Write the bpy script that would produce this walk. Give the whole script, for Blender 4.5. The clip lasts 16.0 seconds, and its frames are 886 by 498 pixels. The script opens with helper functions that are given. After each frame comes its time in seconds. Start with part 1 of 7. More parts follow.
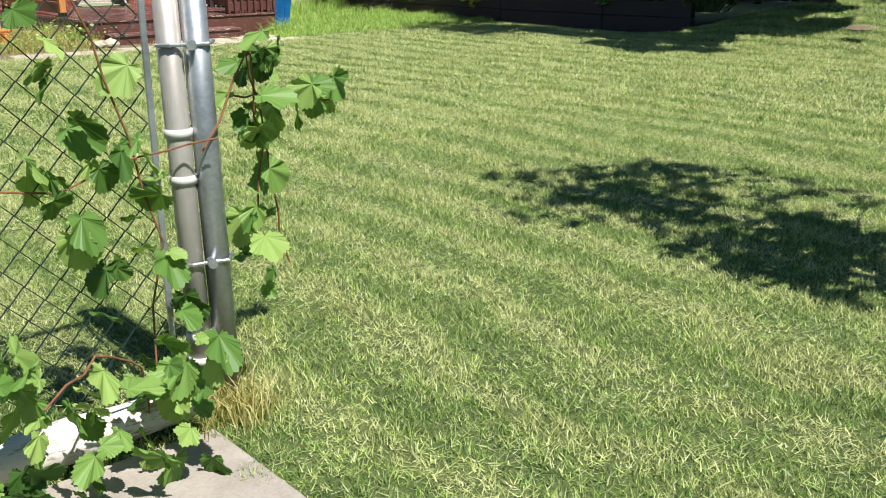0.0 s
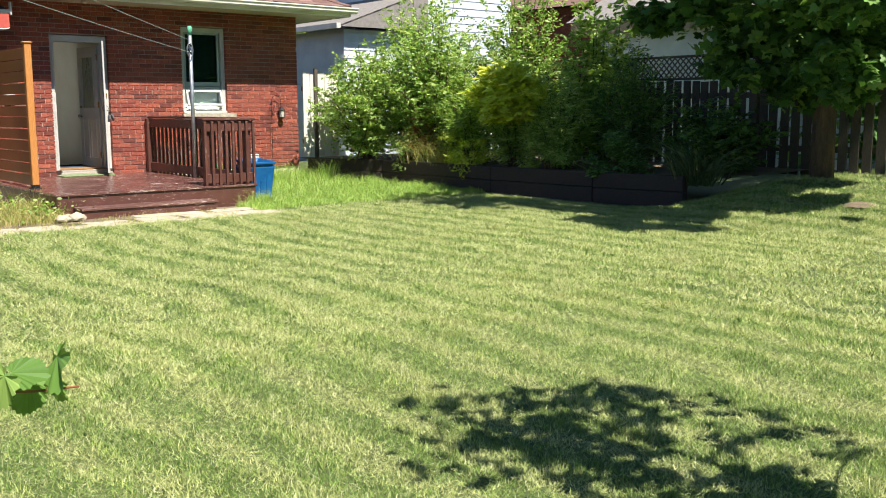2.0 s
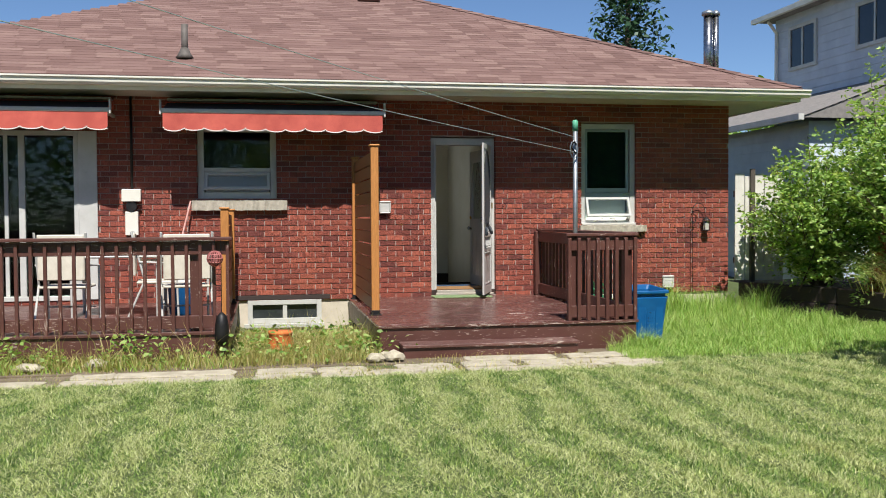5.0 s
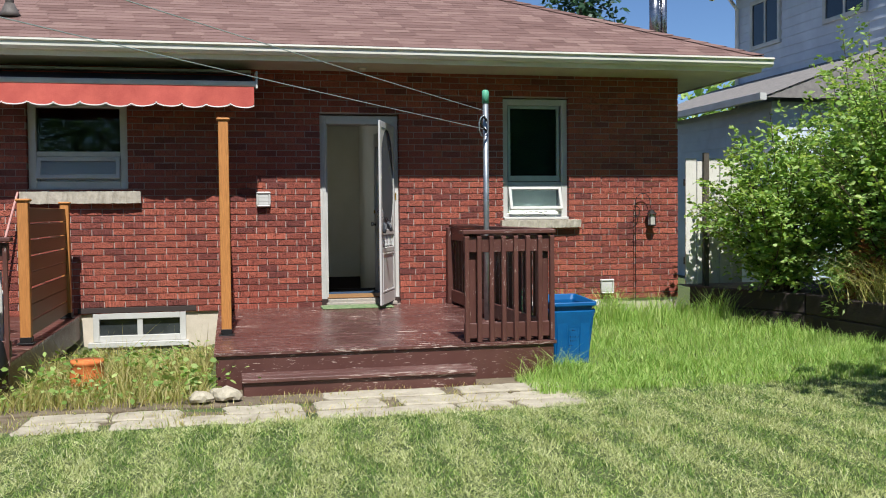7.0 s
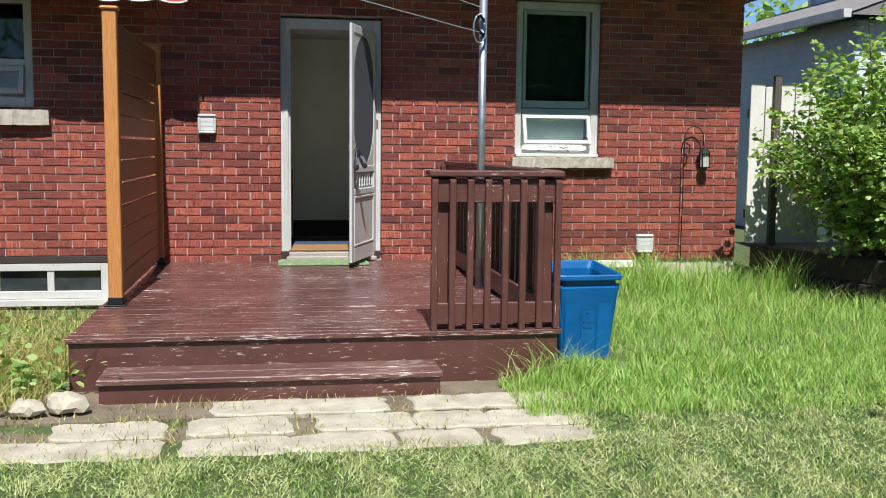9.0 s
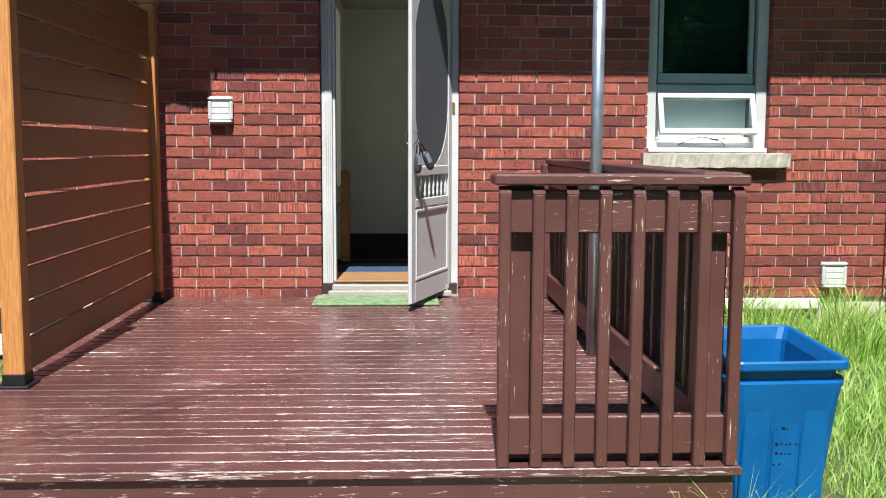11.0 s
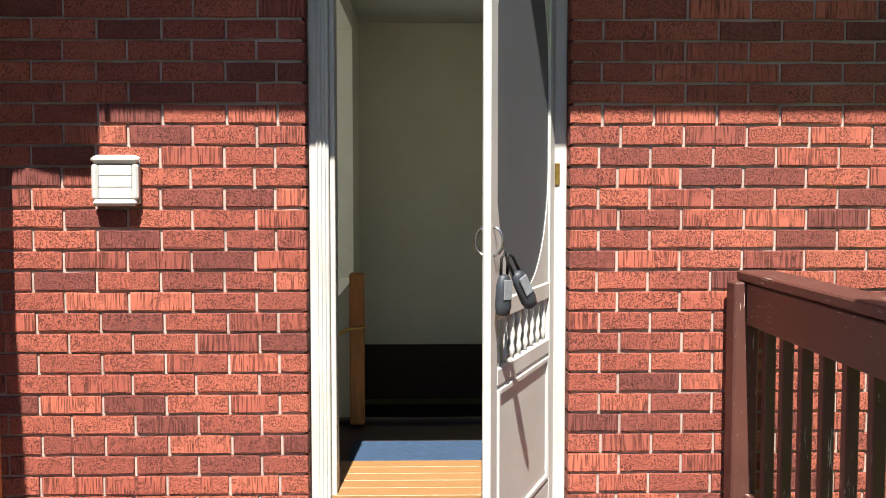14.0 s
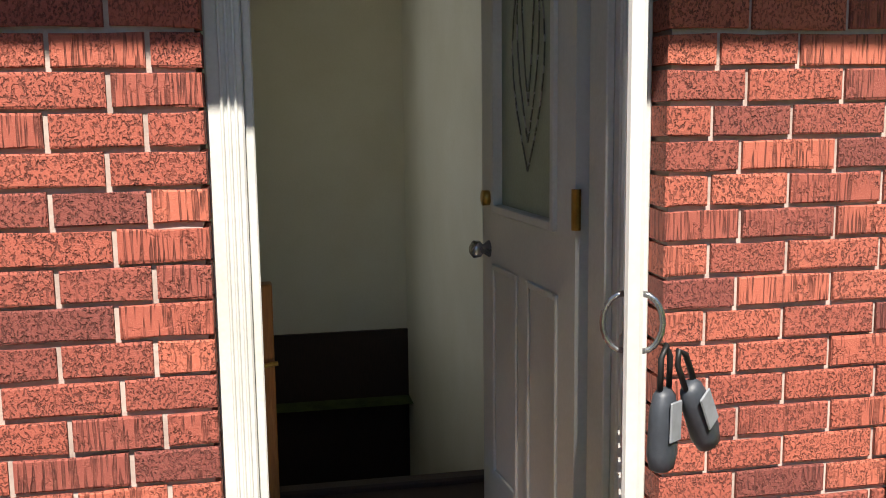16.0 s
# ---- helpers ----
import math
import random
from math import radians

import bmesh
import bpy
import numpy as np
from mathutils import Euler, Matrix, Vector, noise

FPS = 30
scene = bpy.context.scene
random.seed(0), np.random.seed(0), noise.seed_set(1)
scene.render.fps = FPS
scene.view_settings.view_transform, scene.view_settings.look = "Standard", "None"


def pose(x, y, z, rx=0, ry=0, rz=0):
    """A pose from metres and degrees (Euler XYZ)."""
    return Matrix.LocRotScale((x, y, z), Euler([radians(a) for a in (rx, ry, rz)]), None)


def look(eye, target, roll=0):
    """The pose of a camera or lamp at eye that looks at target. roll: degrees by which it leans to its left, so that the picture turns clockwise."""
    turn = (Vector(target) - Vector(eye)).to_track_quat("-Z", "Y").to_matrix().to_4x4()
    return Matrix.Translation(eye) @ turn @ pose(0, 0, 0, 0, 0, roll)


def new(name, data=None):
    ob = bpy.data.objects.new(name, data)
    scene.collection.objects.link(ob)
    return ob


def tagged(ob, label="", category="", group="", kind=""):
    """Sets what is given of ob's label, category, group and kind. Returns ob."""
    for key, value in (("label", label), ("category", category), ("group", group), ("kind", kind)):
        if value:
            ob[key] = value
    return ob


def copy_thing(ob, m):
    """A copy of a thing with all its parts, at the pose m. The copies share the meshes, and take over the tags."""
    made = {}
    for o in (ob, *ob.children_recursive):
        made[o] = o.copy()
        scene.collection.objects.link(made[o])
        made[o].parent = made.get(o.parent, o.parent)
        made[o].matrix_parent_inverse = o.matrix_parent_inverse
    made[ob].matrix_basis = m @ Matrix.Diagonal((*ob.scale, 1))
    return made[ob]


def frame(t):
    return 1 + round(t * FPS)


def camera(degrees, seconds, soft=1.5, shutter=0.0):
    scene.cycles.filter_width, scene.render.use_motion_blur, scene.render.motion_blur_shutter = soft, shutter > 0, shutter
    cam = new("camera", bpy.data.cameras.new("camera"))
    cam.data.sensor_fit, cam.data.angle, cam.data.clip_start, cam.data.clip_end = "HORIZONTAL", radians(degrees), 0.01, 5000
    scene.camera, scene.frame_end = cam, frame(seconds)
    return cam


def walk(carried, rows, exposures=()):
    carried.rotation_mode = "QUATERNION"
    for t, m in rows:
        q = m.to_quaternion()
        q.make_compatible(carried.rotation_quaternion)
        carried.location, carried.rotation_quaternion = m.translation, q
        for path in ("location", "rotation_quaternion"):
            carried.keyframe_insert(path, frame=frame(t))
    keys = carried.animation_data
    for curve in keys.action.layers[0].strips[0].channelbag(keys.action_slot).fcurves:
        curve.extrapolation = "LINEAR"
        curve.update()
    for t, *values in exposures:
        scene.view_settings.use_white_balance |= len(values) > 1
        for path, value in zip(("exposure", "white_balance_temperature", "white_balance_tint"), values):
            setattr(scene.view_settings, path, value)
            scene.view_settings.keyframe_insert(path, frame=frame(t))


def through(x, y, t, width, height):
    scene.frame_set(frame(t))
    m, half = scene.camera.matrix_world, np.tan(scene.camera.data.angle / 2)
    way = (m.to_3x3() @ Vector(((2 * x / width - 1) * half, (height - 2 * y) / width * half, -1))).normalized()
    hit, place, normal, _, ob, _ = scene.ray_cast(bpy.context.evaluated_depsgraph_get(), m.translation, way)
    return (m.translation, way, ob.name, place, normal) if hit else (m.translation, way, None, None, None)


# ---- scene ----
cam = camera(49.1, 16.0, 1.0)
METRES, EYE, TILT, LEAN, TURN = 17.48, 1.205, 0.0, 0.0, -40.6
ROWS = [
    (0.0, 0.0, 0.0, 0.0, -0.09, -17.33, 0.29),
    (0.5, 0.0015, 0.0006, 0.0031, -7.64, -14.35, -1.07),
    (1.0, 0.0042, 0.0037, 0.0081, -8.3, -11.54, -1.11),
    (1.5, 0.0181, 0.0201, 0.0082, -4.46, -9.71, -0.46),
    (2.0, 0.0303, 0.0477, 0.0088, 1.16, -8.25, 0.22),
    (2.5, 0.0399, 0.0803, 0.01, 8.1, -7.08, 0.55),
    (3.0, 0.0459, 0.1151, 0.0099, 15.74, -5.96, 0.71),
    (3.5, 0.0473, 0.1535, 0.0107, 23.75, -4.83, 0.57),
    (6.0, 0.0515, 0.336, 0.0126, 30.44, -1.15, 0.34),
    (6.5, 0.0417, 0.3714, 0.0111, 28.99, -1.39, 0.49),
    (7.0, 0.0347, 0.4072, 0.0106, 28.19, -2.15, 0.56),
    (7.5, 0.0248, 0.4418, 0.0099, 28.11, -3.3, 0.45),
    (8.0, 0.0142, 0.4751, 0.0108, 28.58, -4.5, 0.13),
    (10.5, -0.0521, 0.6493, 0.0071, 36.52, -6.62, -0.68),
    (11.0, -0.0759, 0.6785, 0.0069, 38.23, -6.03, -0.24),
    (11.5, -0.099, 0.706, 0.0073, 39.09, -4.97, 0.04),
    (12.0, -0.1245, 0.7318, 0.0081, 39.37, -3.7, 0.41),
    (12.5, -0.1468, 0.7552, 0.0099, 39.38, -2.53, 0.64),
    (13.0, -0.1679, 0.7806, 0.0095, 39.77, -1.96, 0.68),
    (13.5, -0.1868, 0.7982, 0.011, 39.85, -2.17, 0.36),
    (14.0, -0.201, 0.8125, 0.0183, 39.5, -3.37, 0.01),
    (14.5, -0.2192, 0.825, 0.0186, 38.55, -4.93, 0.13),
    (15.0, -0.2363, 0.838, 0.0262, 36.37, -6.44, 0.35),
    (15.5, -0.2524, 0.8537, 0.0268, 33.42, -7.46, 0.75),
    (16.0, -0.2732, 0.8677, 0.0275, 29.67, -8.23, 0.69),
]
walk(cam, [(t, pose(0, 0, EYE, TILT, LEAN, TURN) @ pose(METRES * x, METRES * y, METRES * z, 90 + pitch, roll, yaw)) for t, x, y, z, yaw, pitch, roll in ROWS],
     exposures=[(0.0, 0.85, 6150, 10), (1.0, 1.1, 6450, 10), (2.5, 1.05, 6500, 10), (3.5, 0.68, 6400, 10), (7.0, 0.5, 5950, 10), (8.0, 0.55, 5900, 10), (10.5, 0.88, 5750, 10), (12.0, 1.18, 5900, 10), (13.5, 1.36, 6350, 10), (16.0, 1.3, 6550, 10)])

# ---- light ----
SUN_WAY = Vector((0.06, 1.0, -1.50)).normalized()
sun_data = bpy.data.lights.new("sun", "SUN")
sun_data.energy, sun_data.angle, sun_data.color = 5.0, radians(0.53), (1.0, 0.95, 0.87)
sun = new("sun", sun_data)
sun.matrix_world = look((0, 0, 30), Vector((0, 0, 30)) + SUN_WAY)
world = bpy.data.worlds.new("sky")
scene.world = world
world.use_nodes = True
wt = world.node_tree
sky = wt.nodes.new("ShaderNodeTexSky")
sky.sky_type, sky.sun_disc = "NISHITA", False
sky.sun_elevation = math.asin(-SUN_WAY.z)
sky.sun_rotation = math.atan2(-SUN_WAY.x, -SUN_WAY.y)
# unseen fill lamp beside the stairs, added to brighten the hall
hall_fill = bpy.data.lights.new("hall_fill_lamp", "AREA")
hall_fill.shape, hall_fill.size, hall_fill.size_y, hall_fill.energy, hall_fill.color = "RECTANGLE", 1.2, 1.3, 3.0, (0.93, 0.97, 1.0)
new("hall_fill_lamp", hall_fill).matrix_world = look((4.65, 18.95, 1.95), (6.0, 18.95, 1.9))
sky.air_density, sky.dust_density, sky.ozone_density = 0.75, 0.0, 5.0
wt.nodes["Background"].inputs[1].default_value = 0.074
wt.links.new(sky.outputs[0], wt.nodes["Background"].inputs[0])

# ---- materials ----


def lin(h):
    """Linear colour from a display hex string."""
    out = []
    for k in (0, 2, 4):
        v = int(h[k:k + 2], 16) / 255
        out.append(v / 12.92 if v <= 0.04045 else ((v + 0.055) / 1.055) ** 2.4)
    return (*out, 1.0)


class Nodes:
    """A small builder for node materials."""

    def __init__(self, name, rough=0.7, metal=0.0, spec=0.5):
        self.m = bpy.data.materials.new(name)
        self.m.use_nodes = True
        self.t = self.m.node_tree
        self.b = self.t.nodes["Principled BSDF"]
        self.b.inputs["Roughness"].default_value = rough
        self.b.inputs["Metallic"].default_value = metal
        self.b.inputs["Specular IOR Level"].default_value = spec
        self.tc = self.t.nodes.new("ShaderNodeTexCoord")

    def add(self, kind, **sets):
        n = self.t.nodes.new(kind)
        for k, v in sets.items():
            n.inputs[k.replace("_", " ")].default_value = v
        return n

    def link(self, a, b):
        self.t.links.new(a, b)

    def coords(self, scale=(1, 1, 1)):
        mp = self.add("ShaderNodeMapping")
        mp.inputs["Scale"].default_value = scale
        self.link(self.tc.outputs["Object"], mp.inputs["Vector"])
        return mp.outputs[0]

    def noise(self, scale, detail=4.0, stretch=(1, 1, 1), rough=0.6):
        n = self.add("ShaderNodeTexNoise", Scale=scale, Detail=detail, Roughness=rough)
        self.link(self.coords(stretch), n.inputs["Vector"])
        return n.outputs["Fac"]

    def ramp(self, fac, stops):
        r = self.add("ShaderNodeValToRGB")
        el = r.color_ramp.elements
        while len(el) < len(stops):
            el.new(0.5)
        for e, (p, c) in zip(el, stops):
            e.position, e.color = p, c
        self.link(fac, r.inputs[0])
        return r.outputs[0]

    def mix(self, fac, a, b, kind="MIX"):
        n = self.t.nodes.new("ShaderNodeMix")
        n.data_type, n.blend_type = "RGBA", kind
        for sock, v in ((n.inputs[0], fac), (n.inputs[6], a), (n.inputs[7], b)):
            if isinstance(v, (int, float, tuple)):
                sock.default_value = v
            else:
                self.link(v, sock)
        return n.outputs[2]

    def math(self, op, a, b=0.0):
        n = self.t.nodes.new("ShaderNodeMath")
        n.operation = op
        for sock, v in zip(n.inputs, (a, b)):
            if isinstance(v, (int, float)):
                sock.default_value = v
            else:
                self.link(v, sock)
        return n.outputs[0]

    def random(self):
        """A value of its own for each object and each loose piece of a mesh."""
        o, g = self.add("ShaderNodeObjectInfo"), self.add("ShaderNodeNewGeometry")
        return self.math("FRACT", self.math("ADD", o.outputs["Random"], g.outputs["Random Per Island"]))

    def color(self, c):
        if isinstance(c, tuple):
            self.b.inputs["Base Color"].default_value = c
        else:
            self.link(c, self.b.inputs["Base Color"])
        return self

    def bump(self, fac, strength=0.3, distance=0.005):
        n = self.add("ShaderNodeBump", Strength=strength, Distance=distance)
        self.link(fac, n.inputs["Height"])
        old = self.b.inputs["Normal"]
        if old.is_linked:
            self.link(old.links[0].from_socket, n.inputs["Normal"])
        self.link(n.outputs[0], old)
        return self

    def rough(self, fac, lo, hi):
        n = self.add("ShaderNodeMapRange")
        n.inputs["To Min"].default_value, n.inputs["To Max"].default_value = lo, hi
        self.link(fac, n.inputs[0])
        self.link(n.outputs[0], self.b.inputs["Roughness"])
        return self


def plain(name, a, b, scale=6.0, rough=0.7, metal=0.0, bump=0.15, fine=90.0, stretch=(1, 1, 1), spec=0.5):
    """Two tones mixed by coarse and fine noise, with a light relief."""
    n = Nodes(name, rough, metal, spec)
    coarse, grain = n.noise(scale, 5, stretch), n.noise(fine, 3, stretch)
    f = n.math("ADD", n.math("MULTIPLY", coarse, 0.7), n.math("MULTIPLY", grain, 0.3))
    n.color(n.ramp(f, [(0.35, lin(a)), (0.65, lin(b))]))
    n.bump(grain, bump, 0.003)
    n.rough(coarse, max(0.03, rough - 0.1), min(1, rough + 0.12))
    return n.m


def brick_material():
    """Wire-cut facing brick: worm-like drag marks, pits and a tone of its own for each brick."""
    n = Nodes("red_brick", 0.85)
    pos = n.add("ShaderNodeNewGeometry").outputs["Position"]

    def field(scale, detail, stretch, rough=0.6, twist=0.0):
        mp = n.add("ShaderNodeMapping")
        mp.inputs["Scale"].default_value = stretch
        n.link(pos, mp.inputs["Vector"])
        t = n.add("ShaderNodeTexNoise", Scale=scale, Detail=detail, Roughness=rough, Distortion=twist)
        n.link(mp.outputs[0], t.inputs["Vector"])
        return t.outputs["Fac"]
    r = n.random()
    tone = n.ramp(r, [(0.0, lin("703831")), (0.11, lin("814137")), (0.2, lin("914a3c")), (0.6, lin("a05240")), (1.0, lin("b2604a"))])
    groove = n.ramp(field(165, 1.5, (1.25, 1, 0.85), 0.5, 0.5), [(0.39, (1, 1, 1, 1)), (0.49, (0, 0, 0, 1))])
    streak = n.ramp(field(100, 1.5, (1.6, 1, 0.09), 0.5, 0.1), [(0.39, (1, 1, 1, 1)), (0.48, (0, 0, 0, 1))])
    r2 = n.math("FRACT", n.math("MULTIPLY", r, 7.31))
    kind = n.math("ADD", r2, n.math("MULTIPLY", n.math("SUBTRACT", field(14, 2, (1, 1, 1)), 0.5), 1.2))
    marks = n.mix(n.ramp(kind, [(0.12, (0, 0, 0, 1)), (0.3, (1, 1, 1, 1))]), streak, groove)
    patchy = n.ramp(field(18, 3, (1, 1, 1)), [(0.35, (0.5, 0.5, 0.5, 1)), (0.6, (1, 1, 1, 1))])
    marks = n.mix(1.0, marks, patchy, "MULTIPLY")
    c = n.mix(n.math("MULTIPLY", marks, 0.74), tone, lin("40170f"))
    grit = field(420, 2, (1, 1, 1))
    c = n.mix(n.ramp(grit, [(0.55, (0, 0, 0, 1)), (0.75, (0.3, 0.3, 0.3, 1))]), c, lin("c88a70"))
    c = n.mix(n.ramp(field(1.7, 4, (1, 1, 1)), [(0.55, (0, 0, 0, 1)), (0.75, (0.3, 0.3, 0.3, 1))]), c, lin("703f3a"))
    spill = n.ramp(field(7, 5, (1, 1, 1.6), 0.75), [(0.7, (0, 0, 0, 1)), (0.78, (0.5, 0.5, 0.5, 1))])
    n.color(n.mix(spill, c, lin("b9a096")))
    n.bump(n.math("SUBTRACT", n.math("MULTIPLY", grit, 0.3), marks), 1.0, 0.006)
    return n.m


def paint_peeling(name, a, b, bare, amount, stretch, rough=0.35, seams=None):
    """Old deck paint with flaked patches of bare wood."""
    n = Nodes(name, rough)
    grain = n.noise(40, 4, stretch)
    body = n.ramp(n.noise(2.5, 5), [(0.3, lin(a)), (0.7, lin(b))])
    flake = n.math("ADD", n.noise(9, 6, stretch, 0.7), n.math("MULTIPLY", n.math("SUBTRACT", n.noise(2.3, 4), 0.5), 0.3))
    mask = n.ramp(flake, [(amount, (0, 0, 0, 1)), (amount + 0.03, (1, 1, 1, 1))])
    if seams:
        # paint worn off along the edges of the boards; seams: their pitch and phase
        sep = n.add("ShaderNodeSeparateXYZ")
        n.link(n.tc.outputs["Object"], sep.inputs[0])
        u = n.math("FRACT", n.math("MULTIPLY", n.math("ADD", sep.outputs[1], seams[1]), 1 / seams[0]))
        edge = n.math("ABSOLUTE", n.math("SUBTRACT", u, 0.5))
        near = n.ramp(edge, [(0.42, (0, 0, 0, 1)), (0.5, (0.11, 0.11, 0.11, 1))])
        flake = n.math("ADD", flake, near)
        mask = n.ramp(flake, [(amount, (0, 0, 0, 1)), (amount + 0.03, (1, 1, 1, 1))])
    body = n.mix(0.25, body, n.ramp(grain, [(0.3, lin(a)), (0.7, lin(b))]))
    n.color(n.mix(mask, body, n.ramp(grain, [(0.3, lin(bare)), (0.7, lin("c9b8a8"))])))
    n.bump(grain, 0.25, 0.003)
    n.bump(mask, -0.4, 0.002)
    n.rough(n.noise(5, 4), rough - 0.1, rough + 0.2)
    return n.m


def wood_material(name, a, b, rough=0.6, along=(12, 12, 1), random=0.25):
    n = Nodes(name, rough)
    grain = n.noise(14, 6, along, 0.65)
    c = n.ramp(grain, [(0.3, lin(a)), (0.7, lin(b))])
    c = n.mix(n.math("MULTIPLY", n.random(), random), c, lin(a))
    n.color(c)
    n.bump(grain, 0.35, 0.003)
    n.rough(grain, rough - 0.1, rough + 0.15)
    return n.m


def leaf_material(name, a, b, c, through=0.45):
    n = Nodes(name, 0.5, 0, 0.35)
    tone = n.ramp(n.random(), [(0.0, lin(a)), (0.55, lin(b)), (1.0, lin(c))])
    tone = n.mix(n.ramp(n.noise(1.6, 3), [(0.4, (0, 0, 0, 1)), (0.7, (0.4, 0.4, 0.4, 1))]), tone, lin(b))
    n.color(tone)
    tr = n.add("ShaderNodeBsdfTranslucent")
    n.link(n.mix(1.0, tone, (1.0, 1.0, 0.45, 1), "MULTIPLY"), tr.inputs[0])
    ms = n.add("ShaderNodeMixShader")
    ms.inputs[0].default_value = through
    n.link(n.b.outputs[0], ms.inputs[1])
    n.link(tr.outputs[0], ms.inputs[2])
    n.link(ms.outputs[0], n.t.nodes["Material Output"].inputs[0])
    return n.m


def grass_material(name):
    n = Nodes(name, 0.6, 0, 0.25)
    tone = n.ramp(n.random(), [(0.0, lin("4a6c30")), (0.3, lin("84a44c")), (0.7, lin("c4d078")), (1.0, lin("e6e4b2"))])
    # swaths left by the mower, running towards the house: pale dry ones beside dark green ones
    sep = n.add("ShaderNodeSeparateXYZ")
    n.link(n.tc.outputs["Object"], sep.inputs[0])
    wob = n.math("MULTIPLY", n.noise(0.5, 3), 0.9)
    ph = n.math("MULTIPLY", n.math("ADD", sep.outputs[0], wob), 2 * math.pi / 0.42)
    row = n.math("ADD", n.math("MULTIPLY", n.math("SINE", ph), 0.5), 0.5)
    rough = n.math("MULTIPLY", n.math("SUBTRACT", n.noise(6, 5, (1, 0.6, 1), 0.75), 0.5), 3.2)
    row = n.math("ADD", row, rough)
    tone = n.mix(n.ramp(row, [(0.1, (0.4, 0.4, 0.4, 1)), (0.45, (0, 0, 0, 1))]), tone, lin("56763a"))
    dry = n.ramp(row, [(0.5, (0, 0, 0, 1)), (0.95, (0.8, 0.8, 0.8, 1))])
    tone = n.mix(dry, tone, n.ramp(n.random(), [(0.0, lin("9ca658")), (1.0, lin("e2e0a8"))]))
    tuft = n.ramp(n.noise(26, 3, (1, 1, 0.2), 0.7), [(0.36, (0.64, 0.64, 0.64, 1)), (0.5, (0, 0, 0, 1))])
    tone = n.mix(tuft, tone, lin("38521f"))
    spots = n.ramp(n.noise(0.9, 4, (1, 1.3, 1)), [(0.6, (0, 0, 0, 1)), (0.75, (0.45, 0.45, 0.45, 1))])
    tone = n.mix(spots, tone, lin("b0a462"))
    n.color(tone)
    tr = n.add("ShaderNodeBsdfTranslucent")
    n.link(tone, tr.inputs[0])
    ms = n.add("ShaderNodeMixShader")
    ms.inputs[0].default_value = 0.35
    n.link(n.b.outputs[0], ms.inputs[1])
    n.link(tr.outputs[0], ms.inputs[2])
    n.link(ms.outputs[0], n.t.nodes["Material Output"].inputs[0])
    return n.m


def glass_material(name, tint="dfe8e6", rough=0.02):
    n = Nodes(name, rough)
    n.color(lin(tint))
    n.b.inputs["Transmission Weight"].default_value = 1.0
    n.b.inputs["IOR"].default_value = 1.45
    return n.m


BRICK = brick_material()
MORTAR = plain("mortar", "98857b", "b6a398", 8, 0.95, bump=0.6)
WHITE = plain("white_paint", "b2b0a8", "c8c6c0", 3, 0.5, bump=0.1)
TRIMGREY = plain("grey_green_tone", "8f9c98", "a3aeaa", 4, 0.5, bump=0.1)
GUTTER = plain("cream_aluminium", "d6d1c2", "e8e3d6", 2, 0.4, bump=0.05)
SOFFIT = plain("beige_soffit", "b9b2a0", "cbc4b2", 3, 0.6)
STONE = plain("rough_limestone", "a09684", "c4baa8", 14, 0.9, bump=1.0, fine=45)
CONCRETE = plain("pale_concrete", "847b70", "a39a8e", 5, 0.9, bump=0.5)
PAVER = plain("limestone_paver", "948a76", "bcb29c", 6, 0.9, bump=0.6)
BLOCK = plain("foundation_block", "b9ad98", "d2c6b2", 5, 0.9, bump=0.5)
DECK = paint_peeling("maroon_deck_paint", "4a2d28", "624038", "b0a096", 0.62, (1.3, 9, 9), 0.3)
DECKTOP = paint_peeling("maroon_deck_board_paint", "4d302b", "694740", "b0a096", 0.625, (1.0, 14, 14), 0.2, (0.09616, 1.85))
DECKV = paint_peeling("brown_rail_paint", "4a2c26", "613c33", "b0a096", 0.63, (14, 14, 1.2), 0.4)
DECKY = paint_peeling("brown_rail_paint_long", "4a2c26", "613c33", "b0a096", 0.63, (14, 1.2, 14), 0.4)
CEDAR = wood_material("orange_cedar", "9c6430", "c98a48", 0.5, (10, 10, 0.8))
STAINED = wood_material("brown_stained_board", "6c4826", "9c6e3c", 0.42, (12, 1, 12))
FENCEWOOD = wood_material("weathered_fence_board", "3e3730", "665d52", 0.85, (10, 10, 1))
OLDWHITE = paint_peeling("weathered_white_board", "c4beb2", "dad5ca", "857a6e", 0.6, (12, 12, 1.2), 0.8)
SILLWOOD = paint_peeling("worn_threshold_paint", "8e877c", "a8a196", "6a6056", 0.52, (1.2, 14, 14), 0.7)
TREAD = paint_peeling("worn_step_paint", "523630", "6c4a42", "b0a096", 0.59, (1.0, 14, 14), 0.35)
TIMBER = wood_material("dark_sleeper", "2c2320", "453833", 0.8, (8, 1, 8))
STEEL = plain("galvanised_steel", "8d9296", "b4b8ba", 9, 0.38, 0.75, bump=0.08)
RUSTY = plain("rust_streaked_steel", "a39b92", "b6b2ac", 5, 0.5, 0.5, bump=0.2, stretch=(1, 1, 0.3))
VENTGREY = plain("dull_lead_grey", "4e4842", "6e6660", 9, 0.7, 0.2, bump=0.2)
DARKMETAL = plain("black_metal", "1d1c1c", "2e2c2b", 9, 0.5, 0.5)
BLUE = plain("blue_plastic", "0c4f86", "155f98", 4, 0.42, bump=0.05)
REDCLOTH = plain("faded_red_awning", "a8473d", "c05d4e", 5, 0.85, bump=0.2)
WHITECLOTH = plain("white_braid", "d8d2c8", "e8e2d8", 9, 0.8)
